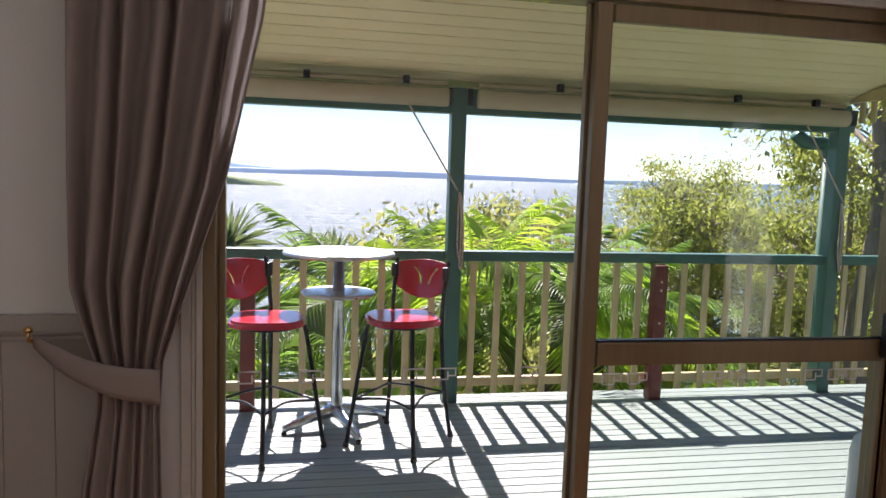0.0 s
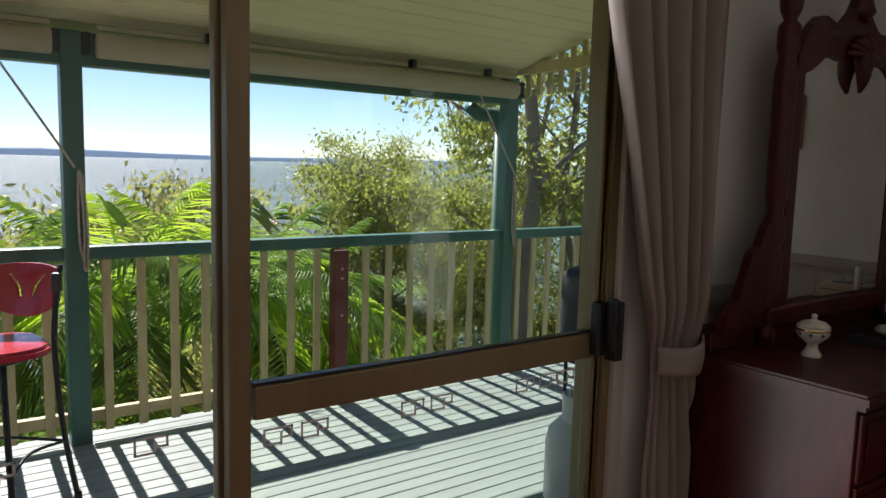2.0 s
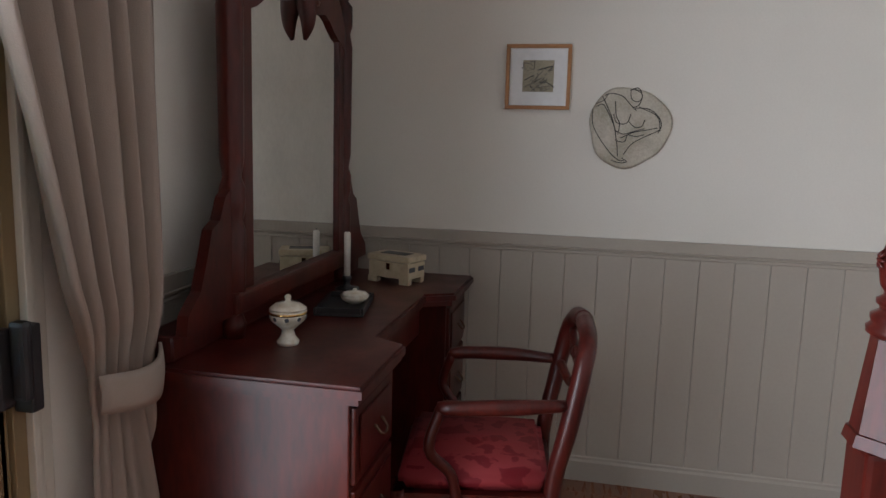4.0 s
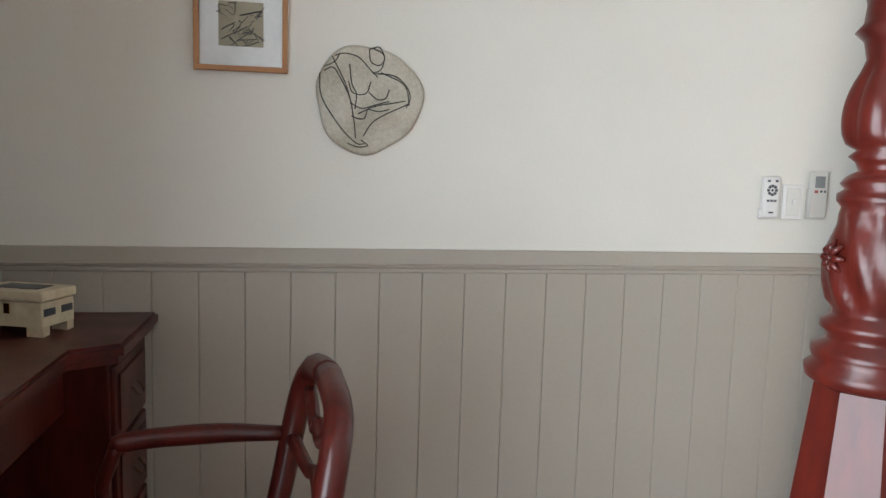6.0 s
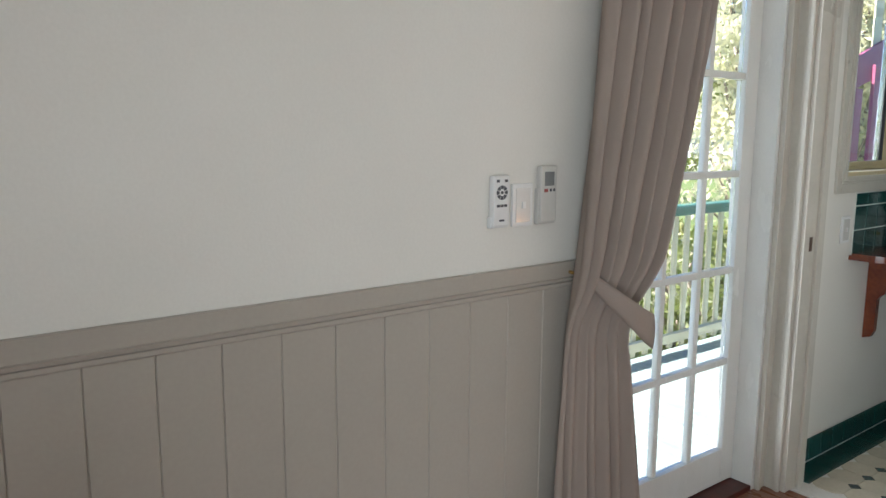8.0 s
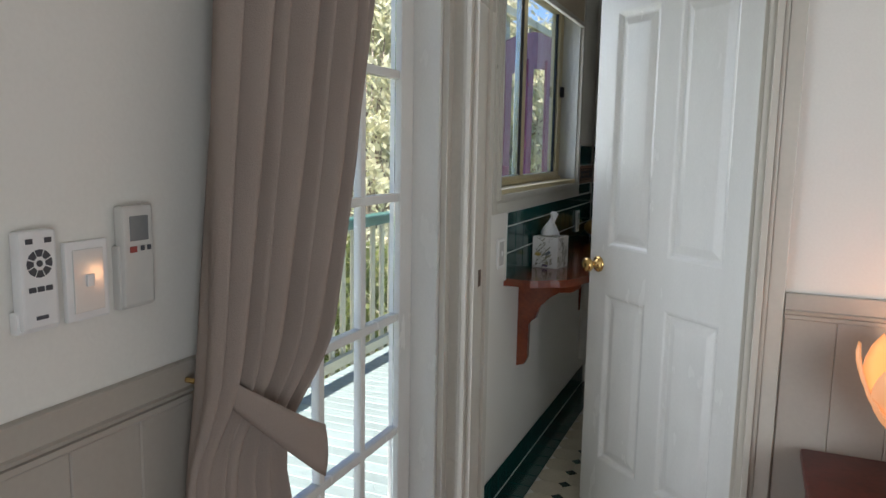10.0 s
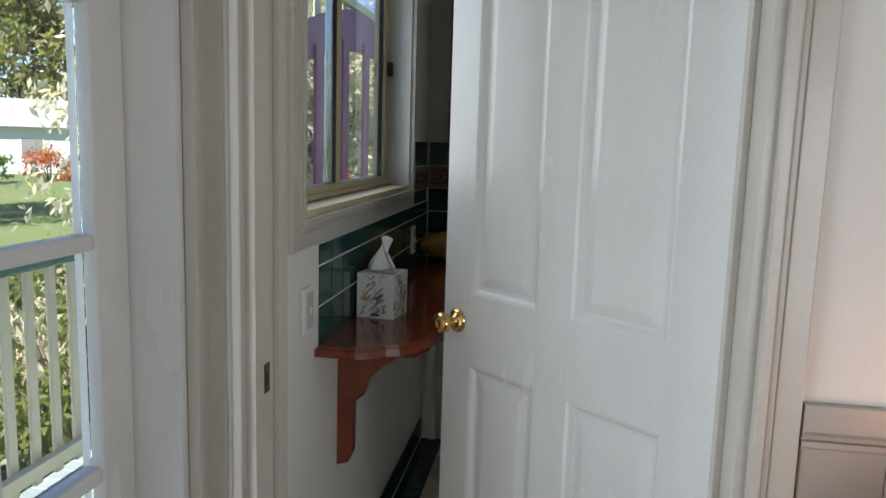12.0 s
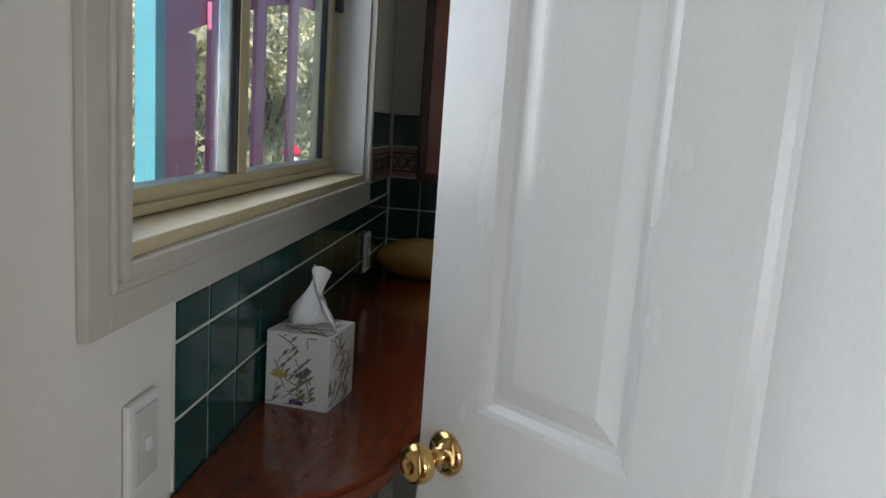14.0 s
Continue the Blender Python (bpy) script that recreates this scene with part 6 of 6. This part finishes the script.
M_WATER = bpy.data.materials.new("bay water")
M_WATER.use_nodes = True
nt = M_WATER.node_tree
b = nt.nodes["Principled BSDF"]
b.inputs["Base Color"].default_value = (0.035, 0.10, 0.12, 1)
b.inputs["Roughness"].default_value = 0.3
b.inputs["IOR"].default_value = 1.5
tc = nt.nodes.new("ShaderNodeTexCoord")
mp = nt.nodes.new("ShaderNodeMapping")
mp.inputs["Scale"].default_value = (1.0, 1.6, 1.0)
nt.links.new(tc.outputs["Object"], mp.inputs[0])
bump = None
for sc, dist in ((0.5, 3.2), (1.8, 1.0), (0.05, 4.0)):
    nz = nt.nodes.new("ShaderNodeTexNoise")
    nz.inputs["Scale"].default_value, nz.inputs["Detail"].default_value = sc, 3
    nt.links.new(mp.outputs[0], nz.inputs["Vector"])
    bp = nt.nodes.new("ShaderNodeBump")
    bp.inputs["Strength"].default_value, bp.inputs["Distance"].default_value = 0.8, dist
    nt.links.new(nz.outputs[0], bp.inputs["Height"])
    if bump:
        nt.links.new(bump.outputs[0], bp.inputs["Normal"])
    bump = bp
nt.links.new(bump.outputs[0], b.inputs["Normal"])
gl = nt.nodes.new("ShaderNodeTexNoise")
gl.inputs["Scale"].default_value, gl.inputs["Detail"].default_value = 0.5, 5
nt.links.new(mp.outputs[0], gl.inputs["Vector"])
gr = nt.nodes.new("ShaderNodeMapRange")
gr.inputs[1].default_value, gr.inputs[2].default_value, gr.inputs[3].default_value, gr.inputs[4].default_value = 0.42, 0.58, 0.30, 0.66
nt.links.new(gl.outputs[0], gr.inputs[0])
nt.links.new(gr.outputs[0], b.inputs["Roughness"])
SEA = -11.0
bm = bmesh.new()
v = [bm.verts.new(p) for p in ((-3500, 22, SEA), (3500, 22, SEA), (3500, 3900, SEA), (-3500, 3900, SEA))]
bm.faces.new(v)
structure("water", bm, M_WATER, "sunlit rippled blue grey bay water", category="water")

# Distant haze is put into these backdrop colours; no air is modelled.
M_HILL = mat("far hills with blue haze painted in", (0.33, 0.43, 0.57), (0.30, 0.39, 0.53), rough=1.0, scale=0.01, bump=0)
M_SHORE = mat("shore woods with haze painted in", (0.36, 0.44, 0.54), (0.31, 0.38, 0.48), rough=1.0, scale=0.02, bump=0)
M_ISLE = mat("mangrove green with haze glow", (0.24, 0.31, 0.15), (0.15, 0.20, 0.09), rough=1.0, scale=0.12, bump=0)


# A faint added glow paints the haze and lifts the backlit slopes.
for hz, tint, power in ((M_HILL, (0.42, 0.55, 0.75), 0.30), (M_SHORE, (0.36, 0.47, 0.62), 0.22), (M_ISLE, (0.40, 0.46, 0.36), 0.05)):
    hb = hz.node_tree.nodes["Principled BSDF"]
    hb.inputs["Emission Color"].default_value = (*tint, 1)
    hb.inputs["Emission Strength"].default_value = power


def ridge(name, y, x0, x1, height, depth, material, label, n=90, seed=0.0, rough=0.10):
    bm = bmesh.new()
    rows = []
    for i in range(n + 1):
        x = x0 + (x1 - x0) * i / n
        z = height(x) * (1 + 0.18 * noise.noise((x * 0.006 + seed, 0, 0)) + rough * noise.noise((x * 0.04, seed, 0)) + 0.8 * (rough - 0.1) * noise.noise((x * 0.17, seed, 2)))
        rows.append([bm.verts.new((x, y, SEA - 2)), bm.verts.new((x, y + 4, SEA + z * 0.75)), bm.verts.new((x, y + depth * 0.4, SEA + z)), bm.verts.new((x, y + depth, SEA - 2))])
    for a, b in zip(rows, rows[1:]):
        for k in range(3):
            bm.faces.new((a[k], b[k], b[k + 1], a[k + 1]))
    bmesh.ops.recalc_face_normals(bm, faces=bm.faces)
    return structure(name, bm, material, label, smooth=True, category="backdrop")


ridge("backdrop_shore", 3000, -3300, 3300, lambda x: 25 + 6 * math.sin(x * 0.004), 300, M_SHORE, "low wooded far shore with haze in its colour")
ridge("backdrop_hill", 3320, -2600, 500, lambda x: 16 + 62 * math.exp(-((x + 620) / 420.0) ** 2) + 60 * math.exp(-((x + 1300) / 500.0) ** 2), 300, M_HILL, "hill beyond the bay with blue haze in its colour", seed=3.0)
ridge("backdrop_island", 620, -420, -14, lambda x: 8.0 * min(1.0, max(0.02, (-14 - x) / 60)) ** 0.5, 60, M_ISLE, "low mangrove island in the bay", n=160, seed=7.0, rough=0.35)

# ---- garden trees ----
M_BARK = mat("grey brown gum bark", (0.30, 0.245, 0.20), (0.19, 0.15, 0.125), rough=0.9, scale=3, stretch=(3, 3, 0.6), bump=0.6, fine=18)
M_PALMBARK = mat("ringed palm trunk", (0.20, 0.16, 0.12), (0.13, 0.10, 0.075), rough=0.9, scale=3, stretch=(1, 1, 6), bump=0.5)
M_GUM = leafy("olive gum leaves", (0.20, 0.205, 0.075), (0.27, 0.25, 0.115), through=0.4)
M_GUMLIGHT = leafy("yellow green gum leaves", (0.185, 0.20, 0.06), (0.135, 0.15, 0.055), through=0.4)
M_FROND = leafy("palm frond green", (0.11, 0.18, 0.045), (0.18, 0.25, 0.06), through=0.45)
# Lit copy of the frond green: sunshine is put into the yellower colour.
M_FROND_SUN = leafy("sunlit yellow palm frond", (0.23, 0.32, 0.035), (0.16, 0.25, 0.04), through=0.45)
M_BUSH = leafy("dense bush leaves", (0.13, 0.16, 0.05), (0.20, 0.21, 0.075), through=0.4)
M_PALE = leafy("pale cream hedge leaves", (0.66, 0.61, 0.43), (0.42, 0.41, 0.25), through=0.45)


def leaves_mesh(rng, clumps, per, size, spread, long=2.6, droop=0.5):
    """Many small leaves round clump centres, as vertices and faces."""
    verts, faces = [], []
    for c, r in clumps:
        for _ in range(per):
            o = Vector((rng.gauss(0, 1), rng.gauss(0, 1), rng.gauss(0, 0.7))) * (r * 0.55)
            p = Vector(c) + o
            d = Vector((rng.uniform(-1, 1), rng.uniform(-1, 1), rng.uniform(-1, 0.6) - droop)).normalized()
            s = d.cross(Vector((rng.uniform(-1, 1), rng.uniform(-1, 1), rng.uniform(-1, 1)))).normalized()
            ln = size * rng.uniform(0.6, 1.4)
            w = ln / long
            k = len(verts)
            verts += [p, p + d * ln * 0.5 + s * w * 0.5, p + d * ln, p + d * ln * 0.5 - s * w * 0.5]
            faces.append((k, k + 1, k + 2, k + 3))
    return verts, faces


def from_lists(name, verts, faces, material, parent):
    me = bpy.data.meshes.new(name)
    me.from_pydata([tuple(v) for v in verts], [], faces)
    me.materials.append(material)
    ob = new(name, me)
    ob.parent = parent
    return ob


def gum_tree(name, x, y, height, spread, seed, leaf=None, label="slender gum tree with a sparse olive crown", per=46, trunk=0.12, lean=(0, 0), bare=0.35, clumps=70, leafsize=0.13, group="garden gum trees", category="tree"):
    rng = random.Random(seed)
    z0 = ground_z(x, y) - 0.3
    t = thing(name, (x, y, z0), 0, label, category, group)
    top = Vector((lean[0], lean[1], height))
    pts = [Vector((0, 0, 0))]
    for i in range(1, 7):
        f = i / 6
        pts.append(top * f + Vector((rng.uniform(-1, 1), rng.uniform(-1, 1), 0)) * 0.035 * height * math.sin(f * 3))
    line = bend(pts, 4)
    bm = tube(line, [trunk * (1 - 0.8 * i / (len(line) - 1)) for i in range(len(line))], 9)
    cl = []
    nl = 11
    for i in range(nl):
        f = bare + (1 - bare) * (i + rng.random()) / nl
        base = line[min(len(line) - 1, int(f * (len(line) - 1)))]
        a = rng.uniform(0, 2 * math.pi)
        ln = spread * (1.15 - 0.6 * f) * rng.uniform(0.7, 1.2)
        tip = base + Vector((math.cos(a) * ln, math.sin(a) * ln, ln * rng.uniform(0.3, 0.9)))
        midp = (base + tip) / 2 + Vector((rng.uniform(-1, 1), rng.uniform(-1, 1), rng.uniform(-0.3, 0.5))) * ln * 0.15
        limb = bend([base, midp, tip], 4)
        r0 = trunk * (1 - 0.8 * f) * 0.6
        tube(limb, [max(0.008, r0 * (1 - 0.8 * k / (len(limb) - 1))) for k in range(len(limb))], 6, bm)
        for k in range(clumps // nl):
            q = limb[rng.randrange(len(limb) // 2, len(limb))] + Vector((rng.gauss(0, 1), rng.gauss(0, 1), rng.gauss(0, 0.8))) * spread * 0.22
            cl.append((q, spread * rng.uniform(0.12, 0.26)))
            tube([limb[-2], (limb[-2] + q) / 2 + Vector((0, 0, 0.05)), q], [0.012, 0.008, 0.004], 4, bm)
    part("trunk", bm, M_BARK, t, smooth=True)
    verts, faces = leaves_mesh(rng, cl, per, leafsize, spread)
    from_lists("crown", verts, faces, leaf or M_GUM, t)
    return t


def frond_mesh(length, arch, leaflets=36, width=0.26, name="frond"):
    """One feather frond along +x, arching down."""
    verts, faces = [], []

    def at(s):
        return Vector((length * (s - 0.18 * arch * s * s), 0, length * (0.42 * s - arch * s * s * 0.75)))
    for i in range(12):
        a, b = at(i / 12), at((i + 1) / 12)
        w = 0.018 * (1 - i / 13)
        k = len(verts)
        verts += [a + Vector((0, w, 0)), a - Vector((0, w, 0)), b - Vector((0, w, 0)), b + Vector((0, w, 0)), a - Vector((0, 0, w)), b - Vector((0, 0, w))]
        faces += [(k, k + 1, k + 2, k + 3), (k + 1, k + 4, k + 5, k + 2), (k + 4, k, k + 3, k + 5)]
    for i in range(leaflets):
        s = 0.12 + 0.86 * i / (leaflets - 1)
        p = at(s)
        t = (at(min(1, s + 0.02)) - at(s - 0.02)).normalized()
        ln = width * length * (0.35 + 1.0 * math.sin(math.pi * min(1, s * 0.9 + 0.12))) * 0.72
        for side in (1, -1):
            jit = noise.noise((i * 1.7, side * 3.1, length))
            d = (Vector((0, side, 0)) * 0.85 + t * (0.55 + 0.25 * jit) + Vector((0, 0, -0.30 + 0.35 * jit))).normalized()
            u = t * (0.0062 * length)
            k = len(verts)
            mid = p + d * ln * 0.55
            tip = p + d * ln * (1 + 0.25 * jit) + Vector((0, 0, -0.3 * ln))
            verts += [p - u * 0.6, p + u * 0.6, mid + u * 0.8, tip, mid - u * 0.8]
            faces.append((k, k + 1, k + 2, k + 3, k + 4))
    me = bpy.data.meshes.new(name)
    me.from_pydata([tuple(v) for v in verts], [], faces)
    return me


FRONDS = []
for i, (ln, arch) in enumerate(((1.9, 0.75), (2.2, 0.95), (1.6, 0.45))):
    for material in (M_FROND, M_FROND_SUN):
        me = frond_mesh(ln, arch)
        me.materials.append(material)
        FRONDS.append(me)


def palm(x, y, crown_z, seed, yellow=0.3, n=19, size=1.0, label="feathery green palm with arching fronds"):
    rng = random.Random(seed)
    z0 = ground_z(x, y) - 0.3
    t = thing("palm_tree", (x, y, z0), 0, label, "palm", "garden palms")
    h = crown_z - z0
    line = bend([(0, 0, 0), (rng.uniform(-0.15, 0.15), rng.uniform(-0.15, 0.15), h * 0.5), (0, 0, h)], 6)
    part("trunk", tube(line, [0.09 - 0.03 * i / (len(line) - 1) for i in range(len(line))], 10), M_PALMBARK, t, smooth=True)
    for i in range(n):
        up = i / n
        k = rng.choice((0, 1)) * 2 if up < 0.7 else 4
        # A share of the fronds gets the colour with sunlight painted in.
        ob = new("frond", FRONDS[k + (1 if rng.random() < yellow else 0)])
        ob.parent = t
        sc = size * rng.uniform(0.8, 1.1)
        ob.matrix_basis = pose(0, 0, h, 0, 0, 137.5 * i + rng.uniform(-15, 15)) @ pose(0, 0, 0, rng.uniform(-25, 25), 12 - 60 * up, 0) @ Matrix.Scale(sc, 4)
    return t


# palms beyond the rail
for i, (x, y, z, yl, sz) in enumerate(((1.9, 8.3, 0.2, 0.35, 1.0), (2.75, 8.0, 0.15, 0.5, 1.0), (0.9, 9.2, -0.1, 0.25, 1.05), (3.6, 9.0, -0.25, 0.3, 1.0), (1.2, 7.6, -0.9, 0.3, 0.9), (-0.3, 8.2, -1.0, 0.25, 0.95), (2.4, 7.5, -1.2, 0.3, 0.9), (4.0, 7.9, -1.0, 0.25, 0.85), (-1.2, 9.4, -0.8, 0.25, 1.0))):
    palm(x, y, z, 20 + i, yl, size=sz)


def spiky_plant(x, y, z, seed, size=1.0):
    """Pandanus-like rosette on a thin trunk."""
    rng = random.Random(seed)
    z0 = ground_z(x, y) - 0.3
    t = thing("pandanus", (x, y, z0), 0, "spiky pandanus with stiff sword leaves on a thin trunk", "palm", "pandanus plants")
    h = z - z0
    part("trunk", tube([(0, 0, 0), (0.05, 0, h * 0.5), (0, 0, h)], [0.07, 0.055, 0.05], 8), M_PALMBARK, t, smooth=True)
    verts, faces = [], []
    for i in range(70):
        a = 2.4 * i
        el = radians(-35 + 118 * (i / 70) ** 0.8)
        ln = size * rng.uniform(0.75, 1.05) * (0.8 if el > 1.1 else 1.0)
        d = Vector((math.cos(a) * math.cos(el), math.sin(a) * math.cos(el), math.sin(el)))
        s = d.cross(Vector((0, 0, 1))).normalized() * 0.032 * size
        o = Vector((0, 0, h))
        mid, tip = o + d * ln * 0.6, o + d * ln + Vector((0, 0, -0.16 * ln * math.cos(el)))
        k = len(verts)
        verts += [o - s * 0.8, o + s * 0.8, mid + s, tip, mid - s]
        faces.append((k, k + 1, k + 2, k + 3, k + 4))
    from_lists("crown", verts, faces, M_BUSHGREY, t)
    return t


M_BUSHGREY = leafy("grey green sword leaves", (0.10, 0.13, 0.07), (0.15, 0.17, 0.10), through=0.3)
for x, y, z, s, sz in ((-0.83, 12.2, 0.35, 1, 0.85), (0.35, 13.3, 0.0, 2, 0.75), (0.72, 13.0, 0.0, 3, 0.75)):
    spiky_plant(x, y, z, s, sz)

# gums to the north east
for i, (x, y, h, sp, dx, dy, lf) in enumerate((
    (7.5, 14.5, 7.1, 1.8, 0.2, 0, M_GUM), (8.1, 10.6, 6.3, 1.3, 0, 0, M_GUMLIGHT), (10.8, 15.5, 6.6, 2.2, 0, 0.2, M_GUM), (10.2, 12.8, 5.7, 1.9, 0.3, 0, M_GUMLIGHT), (12.4, 13.5, 6.6, 2.2, 0, 0, M_GUMLIGHT),
    (8.6, 14.8, 6.6, 2.0, 0, 0, M_GUM), (7.0, 20.0, 5.6, 2.2, 0, 0, M_BUSH), (7.5, 13.2, 6.6, 1.8, 0.3, 0.4, M_GUMLIGHT))):
    gum_tree("gum_tree", x, y, h, sp, 40 + i, lf, lean=(dx, dy), clumps=130, per=150, leafsize=0.085)
for i, (x, y, h, sp, dx, tr) in enumerate(((8.45, 9.9, 10.5, 2.2, -0.9, 0.20), (9.5, 10.2, 10.0, 2.2, -0.5, 0.12), (10.4, 10.1, 10.5, 2.4, 0.3, 0.13), (10.9, 9.0, 9.5, 2.2, 0.5, 0.11), (9.9, 12.0, 10.0, 2.2, 0.4, 0.12))):
    gum_tree("gum_tree", x, y, h, sp, 60 + i, M_GUM if i % 2 else M_GUMLIGHT, "tall gum tree with a bare leaning trunk", trunk=tr, lean=(dx, 0.2), bare=0.5, clumps=66, per=40, leafsize=0.13)


def bush(name, x, y, z, w, h, seed, leaf, label, per=60, n=26, size=0.14, group="garden bushes"):
    rng = random.Random(seed)
    z0 = ground_z(x, y) if z is None else z
    t = thing(name, (x, y, z0), 0, label, "bush", group)
    cl = []
    bm = bmesh.new()
    for i in range(n):
        a, r, f = rng.uniform(0, 6.28), w * math.sqrt(rng.random()), rng.random() ** 0.7
        q = Vector((math.cos(a) * r * (1 - 0.4 * f), math.sin(a) * r * (1 - 0.4 * f), h * f))
        cl.append((q, w * rng.uniform(0.18, 0.36)))
        if i % 2 == 0:
            tube([(0, 0, -0.3), q * 0.5 + Vector((0, 0, 0.1)), q], [0.05, 0.03, 0.008], 5, bm)
    part("stem", bm, M_BARK, t, smooth=True)
    verts, faces = leaves_mesh(rng, cl, per, size, w)
    from_lists("foliage", verts, faces, leaf, t)
    return t


rng = random.Random(5)
# understorey down the slope
for i in range(34):
    x = rng.uniform(-5, 14)
    y = rng.uniform(8.5, 20)
    bush("bush", x, y, None, rng.uniform(1.0, 1.8), min(6.0, rng.uniform(1.6, 2.6) + 0.17 * (y - 6)), 100 + i, rng.choice((M_BUSH, M_GUM, M_BUSH, M_GUMLIGHT)), "dense leafy bush on the garden slope", per=150, n=32, size=0.13)
for i in range(16):
    bush("bush", -6 + 1.3 * i + rng.uniform(-0.5, 0.5), 7.2 + rng.uniform(0, 1.4), None, 0.8, rng.uniform(0.8, 1.7), 160 + i, rng.choice((M_BUSH, M_FROND, M_GUM)), "low leafy shrub below the deck", per=70, n=20, size=0.15)
for i, (x, y, h) in enumerate(((2.9, 15.5, 6.6), (4.6, 16, 7.0), (5.6, 16, 7.1), (1.9, 14.5, 6.2), (6.4, 16.5, 6.6), (3.7, 13.5, 5.9))):
    bush("bush", x, y, None, 1.7, h, 190 + i, M_GUM, "rounded olive bush above the shoreline", per=120, n=36, size=0.16)

# side garden: pale hedge, bushes, house and lawn trees
for i in range(12):
    bush("hedge_bush", 9.6 + rng.uniform(-0.6, 0.6), -19 + 1.45 * i, None, 1.7, rng.uniform(5.0, 6.2), 220 + i, M_PALE, "tall pale leafy hedge bush beside the lawn", per=150, n=60, size=0.17, group="hedge bushes") if i < 7 else None
M_BLOOM = leafy("orange red flowers among leaves", (0.45, 0.09, 0.03), (0.14, 0.17, 0.05), through=0.3)
for i in range(9):
    k = -8 + 2 * i + rng.uniform(-0.5, 0.5)
    bush("flower_bush", 25 + 0.79 * k, -28 + 0.61 * k, None, 1.1, rng.uniform(0.8, 1.5), 250 + i, (M_BUSH, M_BLOOM, M_FROND)[i % 3], "flowering bush in the bed beyond the lawn" if i % 3 == 1 else "low garden bush in the bed beyond the lawn", per=60, n=16, size=0.2)
for i in range(11):
    bush("verandah_shrub", 6.45 + rng.uniform(0, 0.8), -7.2 + 0.72 * i, None, 0.62, rng.uniform(1.1, 1.5), 330 + i, (M_GUM, M_PALE, M_BUSH)[i % 3], "dry leafy shrub beside the side verandah", per=90, n=26, size=0.09, group="verandah shrubs")
for i, (x, y, h) in enumerate(((19, -13.5, 7.5), (27, -19, 9), (20, -6, 8), (30, -10, 9), (16, -24, 8), (22, -34, 9))):
    gum_tree("garden_tree", x, y, h, 2.4, 270 + i, M_BUSH, "leafy garden tree beside the lawn", clumps=120, per=60, leafsize=0.2, bare=0.25, group="lawn trees")


for i in range(15):
    a = radians(95 + 6.5 * i)
    x, y = 4 + 52 * math.sin(a), -2 + 52 * math.cos(a)
    bush("far_tree", x, y, None, 4.2, rng.uniform(8.0, 11.5), 300 + i, (M_BUSH, M_GUM)[i % 2], "broad leafy tree behind the lawn", per=130, n=60, size=0.55, group="far garden trees")["category"] = "tree"


def far_house(x, y, rz):
    hs = thing("house", (x, y, ground_z(x, y) - 0.2), rz, "pale weatherboard house across the lawn", "house")
    m = mat("pale weatherboard", (0.62, 0.66, 0.66), (0.56, 0.60, 0.60), rough=0.6, stretch=(1, 1, 20), bump=0.1)
    part("wall", box(-5, -3, 0, 5, 3, 2.8), m, hs)
    r = bmesh.new()
    plate([(-3.5, 2.75), (3.5, 2.75), (0, 4.4)], 11, "x", (-5.5, 0, 0), r)
    part("roof", r, mat("grey iron roof", (0.30, 0.32, 0.32), rough=0.5, bump=0.2), hs)
    for k in (-3.2, 0.2, 3.2):
        for s in (-1, 1):
            w = part("window", box(k - 0.6, s * 3.0 - 0.03, 0.9, k + 0.6, s * 3.0 + 0.03, 2.2, 0.01), M_WHITE, hs)
            part("pane", box(k - 0.52, s * 3.03 - 0.012, 0.98, k + 0.52, s * 3.03 + 0.012, 2.12), M_LCD, w)
    for k in (-4.6, 4.6):
        part("door", box(k - 0.03 if k > 0 else k - 0.03, -3.04, 0, k + 0.4, -2.98, 2.1, 0.01), M_WHITE, hs)
    return hs


far_house(34, -39, 40)
d = thing("garden_ornament", (6.75, -10.6, ground_z(6.75, -10.6)), 0, "red and white garden ornament beside the hedge", "ornament")
part("pole", tube([(0, 0, 0), (0, 0, 1.55)], 0.03), M_WHITE, d)
part("cap", lathe([(0.14, 0), (0.13, 0.06), (0.07, 0.13), (0.01, 0.16)], 16, (0, 0, 1.65)), M_REDPAINT, d, "red cap", smooth=True)
part("body", lathe([(0.05, 0), (0.12, 0.05), (0.12, 0.14), (0.06, 0.16)], 16, (0, 0, 1.51)), M_WHITE, d, smooth=True)

# ---- boards laid last: deck and side deck ----
first = None
n = 29
w = (6.08 - 3.47) / n
for i in range(n):
    m = Matrix.Translation((-3.5, 3.47 + w * i, DZ - 0.022))
    if first is None:
        first = part("deck_board", box(0, 0.0025, 0, 9.5, w - 0.0025, 0.022, 0.003, seg=1), M_DECK, deck)
        first.matrix_basis = m
    else:
        share("deck_board", first, deck, m)
first = None
for i in range(139):
    m = Matrix.Translation((4.215, -9.0 + 0.09 * i, DZ - 0.022))
    if first is None:
        first = part("deck_board", box(0, 0.0025, 0, 1.4, 0.0875, 0.022, 0.003, seg=1), M_DECK, side_deck)
        first.matrix_basis = m
    else:
        share("deck_board", first, side_deck, m)
